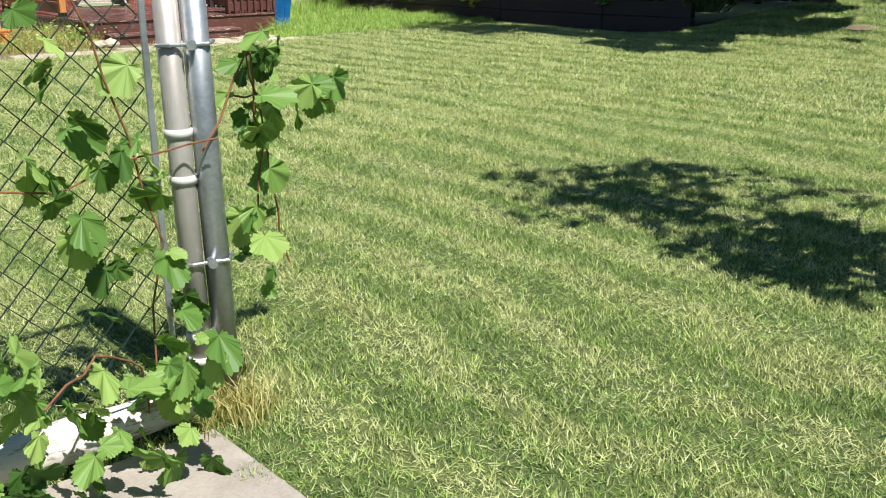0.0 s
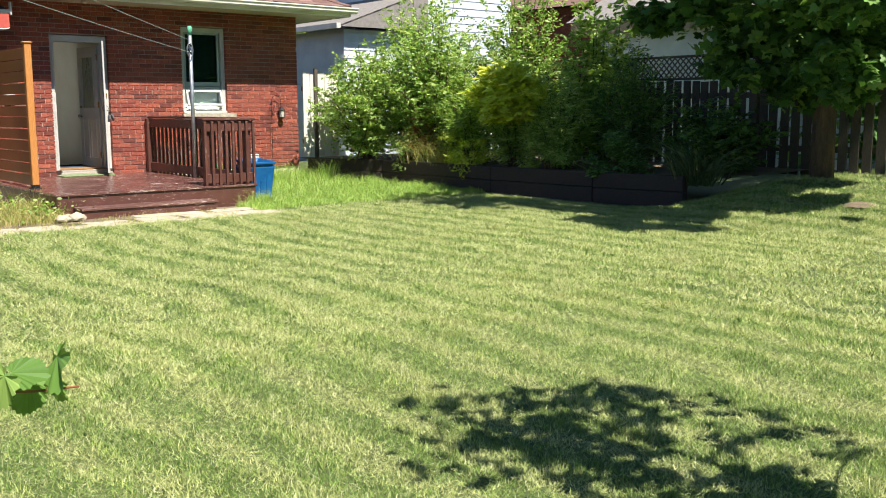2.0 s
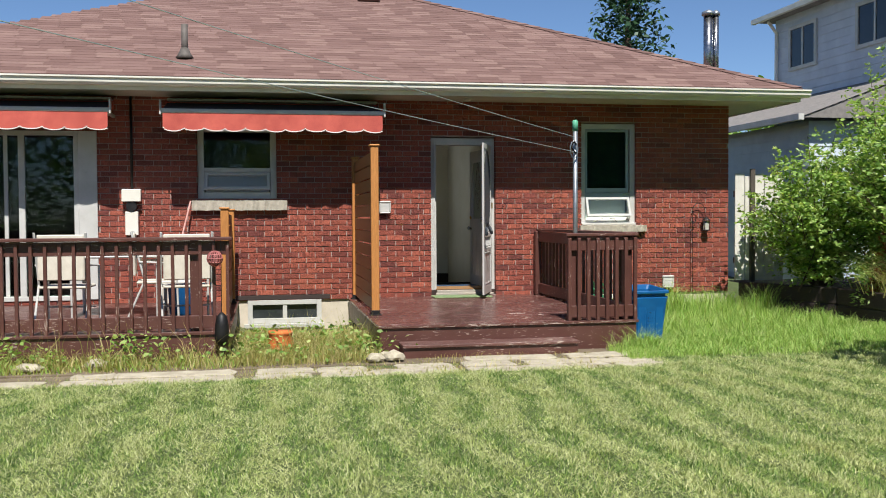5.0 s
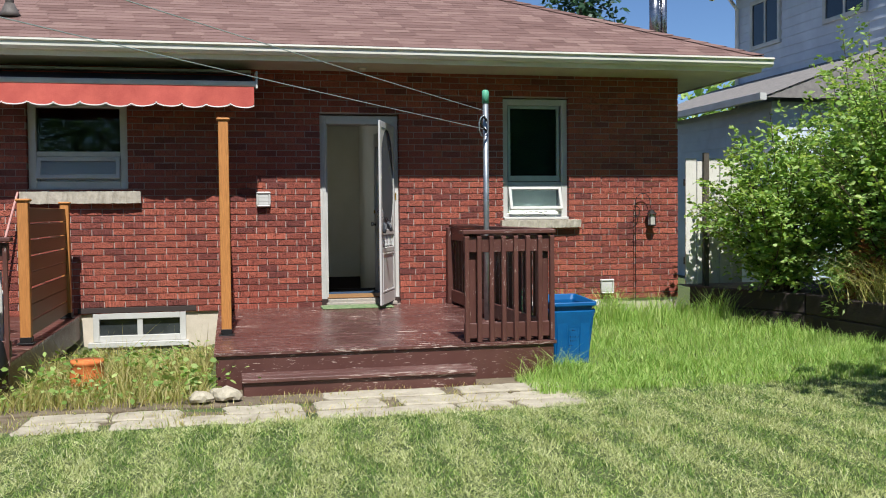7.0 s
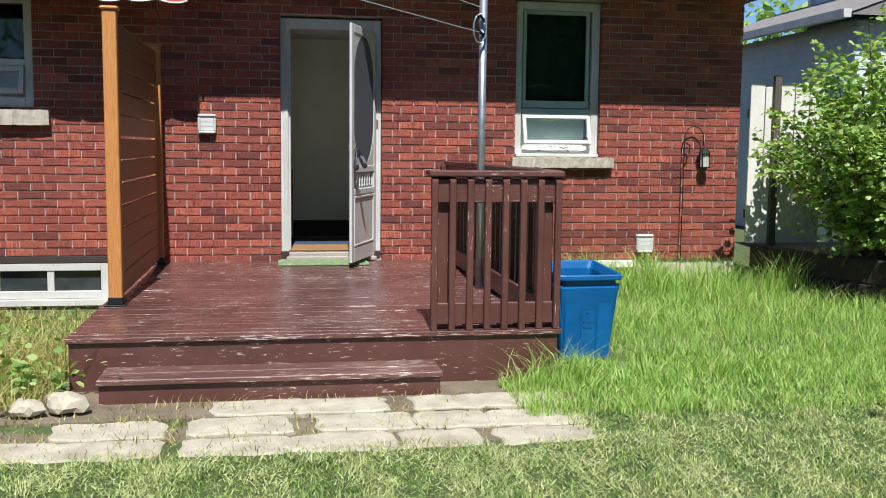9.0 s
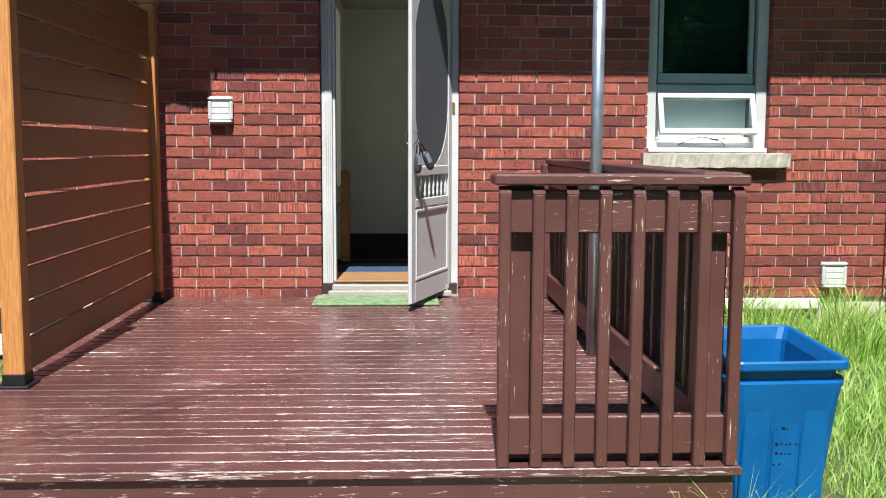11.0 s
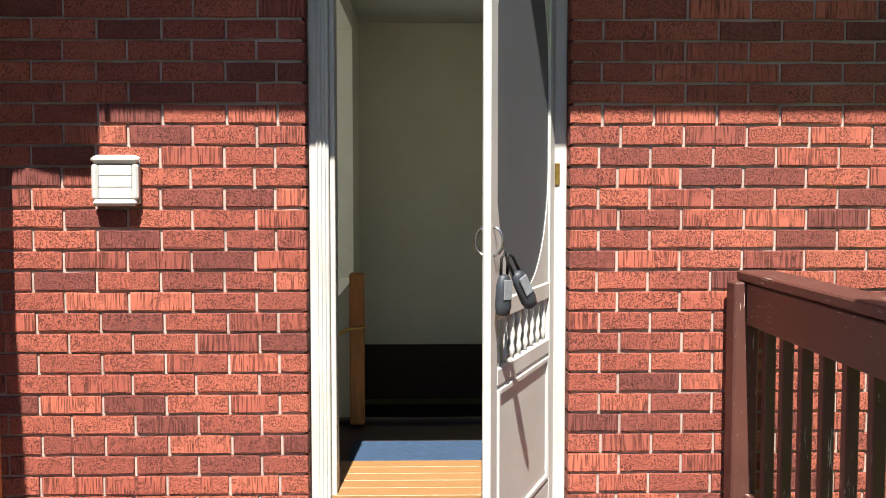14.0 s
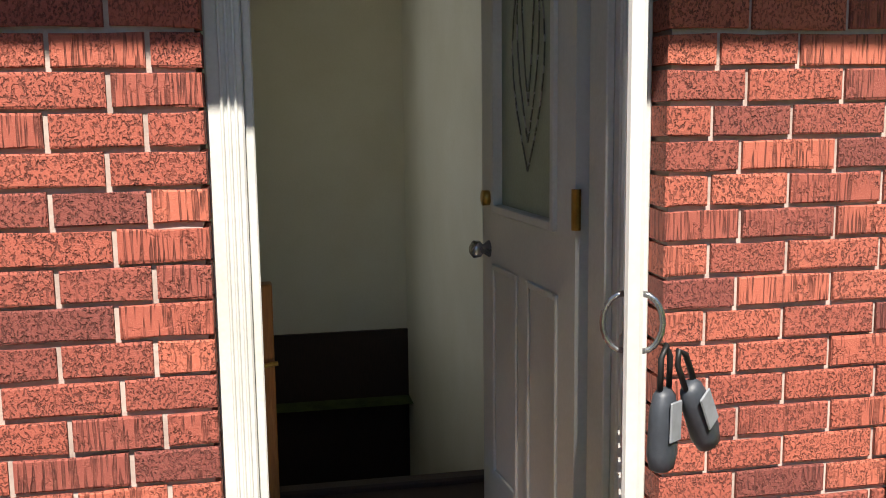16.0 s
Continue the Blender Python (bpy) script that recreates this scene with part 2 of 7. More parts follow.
SIDING = plain("white_siding", "b4bac4", "ccd2da", 2, 0.6, bump=0.05)
SOIL = plain("lawn_soil", "38441f", "5a6434", 7, 0.95, bump=0.8, fine=60)
BEDSOIL = plain("bed_soil", "5c4f3e", "80725c", 6, 0.95, bump=0.8, fine=50)
LAWN = grass_material("mown_grass")
CLIPPING = leaf_material("dry_clippings", "929e5c", "bac080", "d6d4aa", 0.3)
PEELLOG = paint_peeling("peeling_white_log", "bdb8b0", "d0ccc4", "6c5a4e", 0.53, (2, 10, 10), 0.9)
LONGGRASS = leaf_material("long_grass", "7ea848", "a8c664", "d4dc92", 0.48)
DRYGRASS = leaf_material("dry_weeds", "869048", "b4ac66", "d8c694", 0.38)
LEAF = leaf_material("shrub_leaf", "64883e", "9ab860", "d0da90", 0.46)
LEAFBRIGHT = leaf_material("yellow_green_plume", "a8bc38", "d0da50", "f0ee80", 0.4)
STRAP = leaf_material("grey_green_strap_leaf", "3e5434", "566c48", "8a8a5c", 0.3)
RUSTLEAF = leaf_material("rusty_dry_leaf", "6a4026", "8c5c36", "a8884c", 0.3)
LEAFVINE = leaf_material("grape_leaf", "3a5a24", "6e9244", "a6be6a", 0.42)
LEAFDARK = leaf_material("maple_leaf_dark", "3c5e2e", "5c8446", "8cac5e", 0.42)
LEAFYOUNG = leaf_material("young_maple_leaf", "486a22", "7a9834", "bcc44c", 0.5)
NEEDLE = leaf_material("spruce_needles", "1f3322", "2f4a30", "41603c", 0.1)
BARK = plain("grey_brown_bark", "3e3129", "6a5646", 12, 0.9, bump=1.0, stretch=(1, 1, 0.3))
TWIG = plain("brown_vine_stem", "5c3a24", "8a5a38", 20, 0.8)
GLASS = glass_material("window_glass")
DARKGLASS = glass_material("dim_window_glass", "9fb4ac")
CREAM = plain("cream_hall_paint", "ded9c6", "eae6d8", 2, 0.7, bump=0.05)
DARKWOOD = wood_material("dark_brown_panelling", "2c1f1a", "44322a", 0.6)
HALLWOOD = wood_material("honey_floor_boards", "8c673f", "a88056", 0.4, (1, 12, 12))
BLUEMAT = plain("navy_mat", "243850", "324a66", 30, 0.95, bump=0.6)
DOORWHITE = plain("white_steel_door", "b8b6b0", "c8c6c0", 3, 0.45, bump=0.05)
BRASS = plain("brass", "a8813c", "c9a458", 20, 0.3, 0.9, bump=0.05)
CHROME = plain("satin_chrome", "8e8e90", "b0b0b2", 20, 0.25, 0.95, bump=0.05)
LOCKGREY = plain("grey_lock_plastic", "2a2d32", "3c4046", 10, 0.5)
TERRACOTTA = plain("orange_clay_pot", "c0622f", "d8803f", 8, 0.85)
CREAMPLASTIC = plain("cream_chair_fabric", "c2b8a6", "d8d0c0", 6, 0.8)

# ---- building helpers ----
RNG = random.Random(7)
NP = np.random.default_rng(11)


class Shape:
    """Collects vertices and faces for one mesh."""

    def __init__(self):
        self.v, self.f = [], []

    def poly(self, pts):
        k = len(self.v)
        self.v += [tuple(p) for p in pts]
        self.f.append(tuple(range(k, k + len(pts))))
        return self

    def box(self, x0, x1, y0, y1, z0, z1):
        k = len(self.v)
        self.v += [(x, y, z) for z in (z0, z1) for y in (y0, y1) for x in (x0, x1)]
        for q in ((0, 2, 3, 1), (4, 5, 7, 6), (0, 1, 5, 4), (2, 6, 7, 3), (0, 4, 6, 2), (1, 3, 7, 5)):
            self.f.append(tuple(k + i for i in q))
        return self

    def block(self, x0, x1, y0, y1, z0, z1, c=0.006, m=None):
        """A box with chamfered edges, turned by m if given."""
        k = len(self.v)
        lo, hi = (x0, y0, z0), (x1, y1, z1)
        ids, pts = {}, []
        for s in [(a, b, d) for a in (0, 1) for b in (0, 1) for d in (0, 1)]:
            for ax in range(3):
                p = [(hi if s[i] else lo)[i] + (0 if i == ax else (-c if s[i] else c)) for i in range(3)]
                ids[s, ax] = k + len(pts)
                pts.append(p)
        if m is not None:
            pts = [m @ Vector(p) for p in pts]
        self.v += [tuple(p) for p in pts]
        for ax in range(3):
            o = [i for i in range(3) if i != ax]
            for side in (0, 1):
                loop = []
                for a, b in ((0, 0), (1, 0), (1, 1), (0, 1)):
                    s = [0, 0, 0]
                    s[ax], s[o[0]], s[o[1]] = side, a, b
                    loop.append(ids[tuple(s), ax])
                flip = (side == 0) == (ax != 1)
                self.f.append(tuple(loop[::-1] if flip else loop))
        for ax in range(3):
            o = [i for i in range(3) if i != ax]
            for a in (0, 1):
                for b in (0, 1):
                    s0, s1 = [0, 0, 0], [0, 0, 0]
                    s0[o[0]] = s1[o[0]] = a
                    s0[o[1]] = s1[o[1]] = b
                    s1[ax] = 1
                    s0, s1 = tuple(s0), tuple(s1)
                    self.f.append((ids[s0, o[0]], ids[s1, o[0]], ids[s1, o[1]], ids[s0, o[1]]))
        for s in [(a, b, d) for a in (0, 1) for b in (0, 1) for d in (0, 1)]:
            self.f.append((ids[s, 0], ids[s, 1], ids[s, 2]))
        return self

    def tube(self, pts, radii, n=10, caps=True):
        """A round tube through the points, with a radius for each."""
        pts = [Vector(p) for p in pts]
        if isinstance(radii, (int, float)):
            radii = [radii] * len(pts)
        k0 = len(self.v)
        for i, p in enumerate(pts):
            d = (pts[min(i + 1, len(pts) - 1)] - pts[max(i - 1, 0)]).normalized()
            u = d.orthogonal().normalized() if i == 0 else (u - d * u.dot(d)).normalized()
            w = d.cross(u)
            for j in range(n):
                a = 2 * math.pi * j / n
                self.v.append(tuple(p + (u * math.cos(a) + w * math.sin(a)) * radii[i]))
        for i in range(len(pts) - 1):
            for j in range(n):
                a, b = k0 + i * n + j, k0 + i * n + (j + 1) % n
                self.f.append((a, b, b + n, a + n))
        if caps:
            self.f.append(tuple(range(k0 + n - 1, k0 - 1, -1)))
            k = k0 + (len(pts) - 1) * n
            self.f.append(tuple(range(k, k + n)))
        return self

    def lathe(self, profile, centre=(0, 0, 0), n=16):
        """A turned shape from (radius, height) pairs."""
        self.tube([(centre[0], centre[1], centre[2] + h + 1e-5 * i) for i, (r, h) in enumerate(profile)], [r for r, h in profile], n)
        return self

    def moved(self, m):
        self.v = [tuple(m @ Vector(p)) for p in self.v]
        return self


ORIGIN = {}


def mesh_from(name, sh, material, offset=(0, 0, 0), smooth=False):
    me = bpy.data.meshes.new(name)
    if isinstance(sh, Shape):
        v = np.array(sh.v, dtype=float) - np.array(offset)
        me.from_pydata(v.tolist(), [], sh.f)
        bm = bmesh.new()
        bm.from_mesh(me)
        if len(bm.faces) < 4000:
            bmesh.ops.recalc_face_normals(bm, faces=bm.faces)
        bm.to_mesh(me)
        bm.free()
    me.materials.append(material)
    if smooth:
        me.polygons.foreach_set("use_smooth", [True] * len(me.polygons))
    me.update()
    return me


def thing(name, base, label, category, group=""):
    """An Empty at a thing's base, to parent its parts."""
    ob = new(name)
    ob.location = base
    ob.empty_display_size = 0.1
    ORIGIN[ob.name] = tuple(base)
    return tagged(ob, label, category, group)


def solo(name, sh, material, label, category, base=(0, 0, 0), kind="", group="", smooth=False):
    """A thing that is one mesh."""
    ob = new(name, mesh_from(name, sh, material, base, smooth))
    ob.location = base
    ORIGIN[ob.name] = tuple(base)
    return tagged(ob, label, category, group, kind)


def structure(name, sh, material, label="", base=(0, 0, 0), smooth=False):
    return solo(name, sh, material, label, name.split("_")[0], base, "structure", "", smooth)


def part(name, sh, material, parent, label="", smooth=False, kind=""):
    org = ORIGIN[parent.name]
    ob = new(name, mesh_from(name, sh, material, org, smooth))
    ob.parent = parent
    ORIGIN[ob.name] = org
    if name == "pane":
        ob.visible_shadow = False
    return tagged(ob, label, "", "", kind)


def numpy_mesh(name, verts, faces, material):
    """A mesh of equal polygons from arrays."""
    me = bpy.data.meshes.new(name)
    n, k = faces.shape
    me.vertices.add(len(verts))
    me.vertices.foreach_set("co", np.ascontiguousarray(verts, dtype=np.float32).ravel())
    me.loops.add(n * k)
    me.loops.foreach_set("vertex_index", np.ascontiguousarray(faces, dtype=np.int32).ravel())
    me.polygons.add(n)
    me.polygons.foreach_set("loop_start", np.arange(0, n * k, k, dtype=np.int32))
    me.materials.append(material)
    me.update(calc_edges=True)
    return me


def short_blades(n, sample, height, width, lean, ground):
    """Mown grass: one leaning sliver a blade."""
    xy = sample(n)
    n = len(xy)
    a, b = NP.uniform(0, 2 * np.pi, n), NP.uniform(0, 2 * np.pi, n)
    clump = 0.5 + 0.5 * np.sin(xy[:, 0] * 41 + 3 * np.sin(xy[:, 1] * 17)) * np.sin(xy[:, 1] * 37 + 3 * np.sin(xy[:, 0] * 13 + 1))
    clump = 0.45 + 0.7 * clump + 0.35 * np.sin(xy[:, 0] * 9 + 2 * np.sin(xy[:, 1] * 5)) * np.sin(xy[:, 1] * 7.3)
    h = height * NP.uniform(0.4, 1.3, n) * np.clip(clump, 0.2, 1.9)
    w = width * NP.uniform(0.6, 1.3, n)
    ln = lean * height * NP.uniform(0.1, 1.4, n)
    root = np.stack([xy[:, 0], xy[:, 1], ground(xy[:, 0], xy[:, 1]) - 0.004], 1)
    side = np.stack([np.cos(a), np.sin(a), np.zeros(n)], 1) * w[:, None] / 2
    top = root + np.stack([np.cos(b) * ln, np.sin(b) * ln, h], 1)
    return np.stack([root - side, root + side, top], 1).reshape(-1, 3), np.arange(n * 3).reshape(n, 3)


def blades(n, sample, height, width, lean, ground=None):
    """Grass blades, one bent strip each: roots by sample(n) as (n, 2)."""
    xy = sample(n)
    n = len(xy)
    a = NP.uniform(0, 2 * np.pi, n)
    tuft = 1 + 0.45 * np.sin(xy[:, 0] * 5.3 + 2 * np.sin(xy[:, 1] * 3.1)) * np.sin(xy[:, 1] * 6.7 + 1.5 * np.sin(xy[:, 0] * 4.3))
    h = height * NP.uniform(0.45, 1.3, n) * tuft
    w = width * NP.uniform(0.6, 1.3, n)
    b = NP.uniform(0, 2 * np.pi, n)
    ln = lean * h * NP.uniform(0.3, 1.3, n)
    z = np.zeros(n) if ground is None else ground(xy[:, 0], xy[:, 1])
    root = np.stack([xy[:, 0], xy[:, 1], z - 0.004], 1)
    side = np.stack([np.cos(a), np.sin(a), np.zeros(n)], 1) * w[:, None] / 2
    top = root + np.stack([np.cos(b) * ln, np.sin(b) * ln, h], 1)
    mid = root + np.stack([np.cos(b) * ln * 0.3, np.sin(b) * ln * 0.3, h * 0.6], 1)
    verts = np.stack([root - side, root + side, mid + side * 0.8, mid - side * 0.8, top], 1).reshape(-1, 3)
    k = np.arange(n)[:, None] * 5
    faces = np.concatenate([k + np.array([[0, 1, 2]]), k + np.array([[0, 2, 3]]), k + np.array([[3, 2, 4]])], 0)
    return verts, faces


LEAF_OVAL = np.array([(0, 0, 0), (0.28, 0.35, 0.05), (0.24, 0.7, 0.04), (0, 1, -0.06), (-0.24, 0.7, 0.04), (-0.28, 0.35, 0.05)])
LEAF_LOBED = np.array([(0, 0.05, 0), (0.3, -0.12, -0.03), (0.52, 0.2, 0.02), (0.36, 0.36, 0.05), (0.5, 0.66, -0.02), (0.22, 0.62, 0.05), (0, 1.0, -0.05),
                       (-0.22, 0.62, 0.05), (-0.5, 0.66, -0.02), (-0.36, 0.36, 0.05), (-0.52, 0.2, 0.02), (-0.3, -0.12, -0.03)])
LEAF_THIN = np.array([(0, 0, 0), (0.09, 0.4, 0.03), (0, 1, -0.05), (-0.09, 0.4, 0.03)])


def leaves(points, size, template, droop=0.5, up=0.5):
    """Leaves at the points (n, 3), turned at random, with sizes about size."""
    n = len(points)
    yaw = NP.uniform(0, 2 * np.pi, n)
    d = np.stack([np.cos(yaw), np.sin(yaw), NP.normal(-droop, 0.45, n)], 1)
    d /= np.linalg.norm(d, axis=1)[:, None]
    nrm = NP.normal(0, 0.6, (n, 3)) + np.array([0, 0, up])
    s = np.cross(d, nrm)
    s /= np.linalg.norm(s, axis=1)[:, None] + 1e-9
    nrm = np.cross(s, d)
    sz = size * NP.uniform(0.6, 1.3, n)
    t = template
    v = points[:, None, :] + sz[:, None, None] * (t[None, :, :1] * s[:, None, :] + t[None, :, 1:2] * d[:, None, :] + t[None, :, 2:] * nrm[:, None, :])
    k = len(t)
    return v.reshape(-1, 3), np.arange(n * k).reshape(n, k)


def cloud(n, centre, radius, shell=0.5, bumps=7, seed=1, clump=(0.3, 0.55)):
    """Points in an uneven ball of clumps."""
    g = np.random.default_rng(seed)
    c = g.normal(0, 1, (bumps, 3))
    c = c / np.linalg.norm(c, axis=1)[:, None] * g.uniform(0.3, 0.95, (bumps, 1)) ** 0.7
    which = g.integers(0, bumps, n)
    d = g.normal(0, 1, (n, 3))
    d = d / np.linalg.norm(d, axis=1)[:, None] * g.uniform(shell, 1, (n, 1)) ** 0.6 * g.uniform(*clump, bumps)[which][:, None]
    return np.array(centre) + (c[which] + d) * np.array(radius)


def leaf_part(name, pts, size, template, material, parent, **how):
    v, f = leaves(pts, size, template, **how)
    ob = new(name, numpy_mesh(name, v - np.array(ORIGIN[parent.name]), f, material))
    ob.parent = parent
    ORIGIN[ob.name] = ORIGIN[parent.name]
    return ob


# ---- the ground ----
WALL_Y = 16.56
DECK_Z = 0.29
BED_X = 11.45   # face of the timber edging of the planting bed


def berm(x, y):
    """Height of the ground: flat lawn, with a low rise where the bed edging ends."""
    x, y = np.asarray(x, dtype=float), np.asarray(y, dtype=float)
    rise = 0.42 * np.clip((x - 10.6) / 2.2, 0, 1) ** 1.2 * np.clip((9.0 - y) / 1.6, 0, 1)
    rise = rise - 0.13 * np.clip((y - 13.4) / 1.2, 0, 1) * ((x > 3.3) & (x < 5.1))
    rise = rise - 0.035 * np.clip((y - 11.3) / 0.5, 0, 1) * np.clip((13.2 - y) / 0.3, 0, 1) * np.clip((7.9 - x) / 0.5, 0, 1)
    return rise + 0.012 * np.sin(x * 0.9) * np.cos(y * 0.7)


def ground_mesh():
    xs = np.concatenate([[-900, -200, -60, -20], np.arange(-6, 20.1, 0.4), [40, 90, 250, 900]])
    ys = np.concatenate([[-900, -200, -60, -20], np.arange(-6, 20.1, 0.4), [40, 90, 250, 900]])
    gx, gy = np.meshgrid(xs, ys)
    z = berm(gx, gy) - 0.006
    # a dug-out stairwell lies under the house
    v = np.stack([gx, gy, z], 2).reshape(-1, 3)
    nx = len(xs)
    f = [(j * nx + i, j * nx + i + 1, (j + 1) * nx + i + 1, (j + 1) * nx + i) for j in range(len(ys) - 1) for i in range(nx - 1)
         if not (5.9 < (xs[i] + xs[i + 1]) / 2 < 7.5 and 17.1 < (ys[j] + ys[j + 1]) / 2 < 20.6)]
    ob = new("ground", numpy_mesh("ground", v, np.array(f), SOIL))
    tagged(ob, "flat mown backyard lawn ground", "ground", "", "structure")


ground_mesh()
structure("ground_border", Shape().box(-2.3, 7.85, 12.3, 12.92, -0.09, -0.02), BEDSOIL, "bare earth border along the decks")


def lawn():
    def zone(x0, x1, y0, y1, keep=None):
        def sample(n):
            p = np.stack([NP.uniform(x0, x1, n), NP.uniform(y0, y1, n)], 1)
            return p if keep is None else p[keep(p[:, 0], p[:, 1])]
        return sample
    ok = lambda x, y: ~((x < 0.99 + 0.04 * np.sin(y * 23)) & (y < 2.1) & (x > 0.2)) & ~((x > BED_X - 0.05) & (y > 8.4)) & ~((y > 11.62) & (x < 7.6) & ((y > 12.35) | (NP.random(len(x)) > 0.12)))
    sets = [short_blades(720000, zone(-0.6, 6.8, -0.4, 6.2, ok), 0.026, 0.0042, 1.1, berm),
            short_blades(560000, zone(-1.5, 12.5, 4.8, 12.4, ok), 0.034, 0.0074, 1.0, berm),
            short_blades(190000, zone(6.0, 16.0, -1.0, 8.5, ok), 0.045, 0.009, 1.1, berm)]
    v = np.concatenate([s[0] for s in sets])
    off = np.cumsum([0] + [len(s[0]) for s in sets[:-1]])
    f = np.concatenate([s[1] + o for s, o in zip(sets, off)])
    ob = new("lawn_grass", numpy_mesh("lawn_grass", v, f, LAWN))
    tagged(ob, "short mown lawn grass with rows of pale dry clippings", "grass", "", "stuff")


lawn()


def clippings():
    """Cut grass lying on the lawn in rows that run towards the house."""
    def rows(x0, x1, y0, y1):
        def sample(n):
            p = np.stack([NP.uniform(x0, x1, n), NP.uniform(y0, y1, n)], 1)
            x, y = p[:, 0], p[:, 1]
            row = np.sin((x + 0.16 * np.sin(y * 0.9) + 0.08 * np.sin(y * 3.7 + x) + 0.05 * np.sin(y * 9.1)) * 2 * np.pi / 0.42)
            patch = np.sin(x * 3.1 + 2 * np.sin(y * 1.9)) * np.sin(y * 4.3 + 1.3 * np.sin(x * 2.2))
            keep = (row + 0.9 * patch + NP.normal(0, 0.6, n) > 0.35) & ~((x < 1.05) & (y < 2.15)) & (x < 11.2)
            return p[keep]
        return sample
    sets = [short_blades(110000, rows(-0.6, 6.8, 0.4, 6.2), 0.014, 0.0032, 2.0, lambda x, y: berm(x, y) + 0.022),
            short_blades(110000, rows(6.6, 12.5, -1.0, 5.2), 0.03, 0.008, 1.6, lambda x, y: berm(x, y) + 0.022),
            short_blades(390000, rows(-1.5, 11.2, 5.0, 11.7), 0.028, 0.005, 1.6, lambda x, y: berm(x, y) + 0.022)]
    v = np.concatenate([s[0] for s in sets])
    off = np.cumsum([0] + [len(s[0]) for s in sets[:-1]])
    f = np.concatenate([s[1] + o for s, o in zip(sets, off)])
    tagged(new("lawn_clippings", numpy_mesh("lawn_clippings", v, f, CLIPPING)), "pale dry grass clippings lying in mown rows", "grass clippings", "", "stuff")


clippings()

# ---- the house: back wall of brick ----
X0, X1 = -1.45, 10.735
DOOR = (6.150, 7.100, 0.30, 2.565)
WIN_R = (8.40, 9.255, 1.29, 2.79)
WIN_K = (2.905, 3.975, 1.70, 2.70)
SLIDE = (-0.62, 1.60, 0.33, 2.60)
BASE_W = (3.56, 4.58, -0.045, 0.28)
BASE_R = (8.62, 9.62, 0.0, 0.185)
OPENINGS = [DOOR, WIN_R, WIN_K, SLIDE]
COURSE, PITCH = 0.0747, 0.2285


def cells(x0, x1, z0, z1, holes):
    """Rectangles that fill a wall round its openings."""
    xs = sorted({x0, x1, *[h[0] for h in holes], *[h[1] for h in holes]})
    for a, b in zip(xs, xs[1:]):
        cut = sorted((h[2], h[3]) for h in holes if h[0] <= a and h[1] >= b)
        z = z0
        for c0, c1 in cut:
            if c0 > z:
                yield a, b, z, c0
            z = max(z, c1)
        if z < z1:
            yield a, b, z, z1


def worn_brick(sh, x0, x1, y, z0, z1):
    """A facing brick with softened, slightly ragged arrises."""
    k = len(sh.v)
    e = 0.0035
    j = lambda: RNG.uniform(-0.0026, 0.0026)
    xm = (x0 + x1) / 2
    # back ring, arris ring, face ring: eight points each round the outline
    for inset, yy in ((0, y + 0.1), (0, y + 0.0025), (e, y)):
        a, b, c, d = x0 + inset, x1 - inset, z0 + inset, z1 - inset
        zm = (c + d) / 2
        for px, pz in ((a, c), (xm, c), (b, c), (b, zm), (b, d), (xm, d), (a, d), (a, zm)):
            sh.v.append((px + (j() if inset else 0), yy, pz + j()))
    for r in (0, 8):
        for i in range(8):
            q = (i + 1) % 8
            sh.f.append((k + r + i, k + r + q, k + r + 8 + q, k + r + 8 + i))
    sh.f.append(tuple(k + 16 + i for i in range(8)))
    return sh


def bond(row):
    """The upright joints of a course: stretchers from both ends, with closers beside the door."""
    off = 0.007 * math.sin(row * 12.9) + 0.004 * math.sin(row * 5.1)
    left, right = (5.864 + off, 7.395 + off) if row % 2 == 0 else (5.974 + off, 7.280 + off)
    js = [left - k * PITCH for k in range(int((left - X0) / PITCH) + 1)][::-1]
    js = [X0] + [j for j in js if j > X0 + 0.03]
    js += [6.045 + off, 6.25, 6.48, 6.71, 6.94, 7.209 + off] if row % 2 == 0 else [6.17, 6.40, 6.62, 6.85, 7.06]
    js += [right + k * PITCH for k in range(int((X1 - right) / PITCH) + 1)]
    return [j for j in js if j < X1 - 0.03] + [X1]


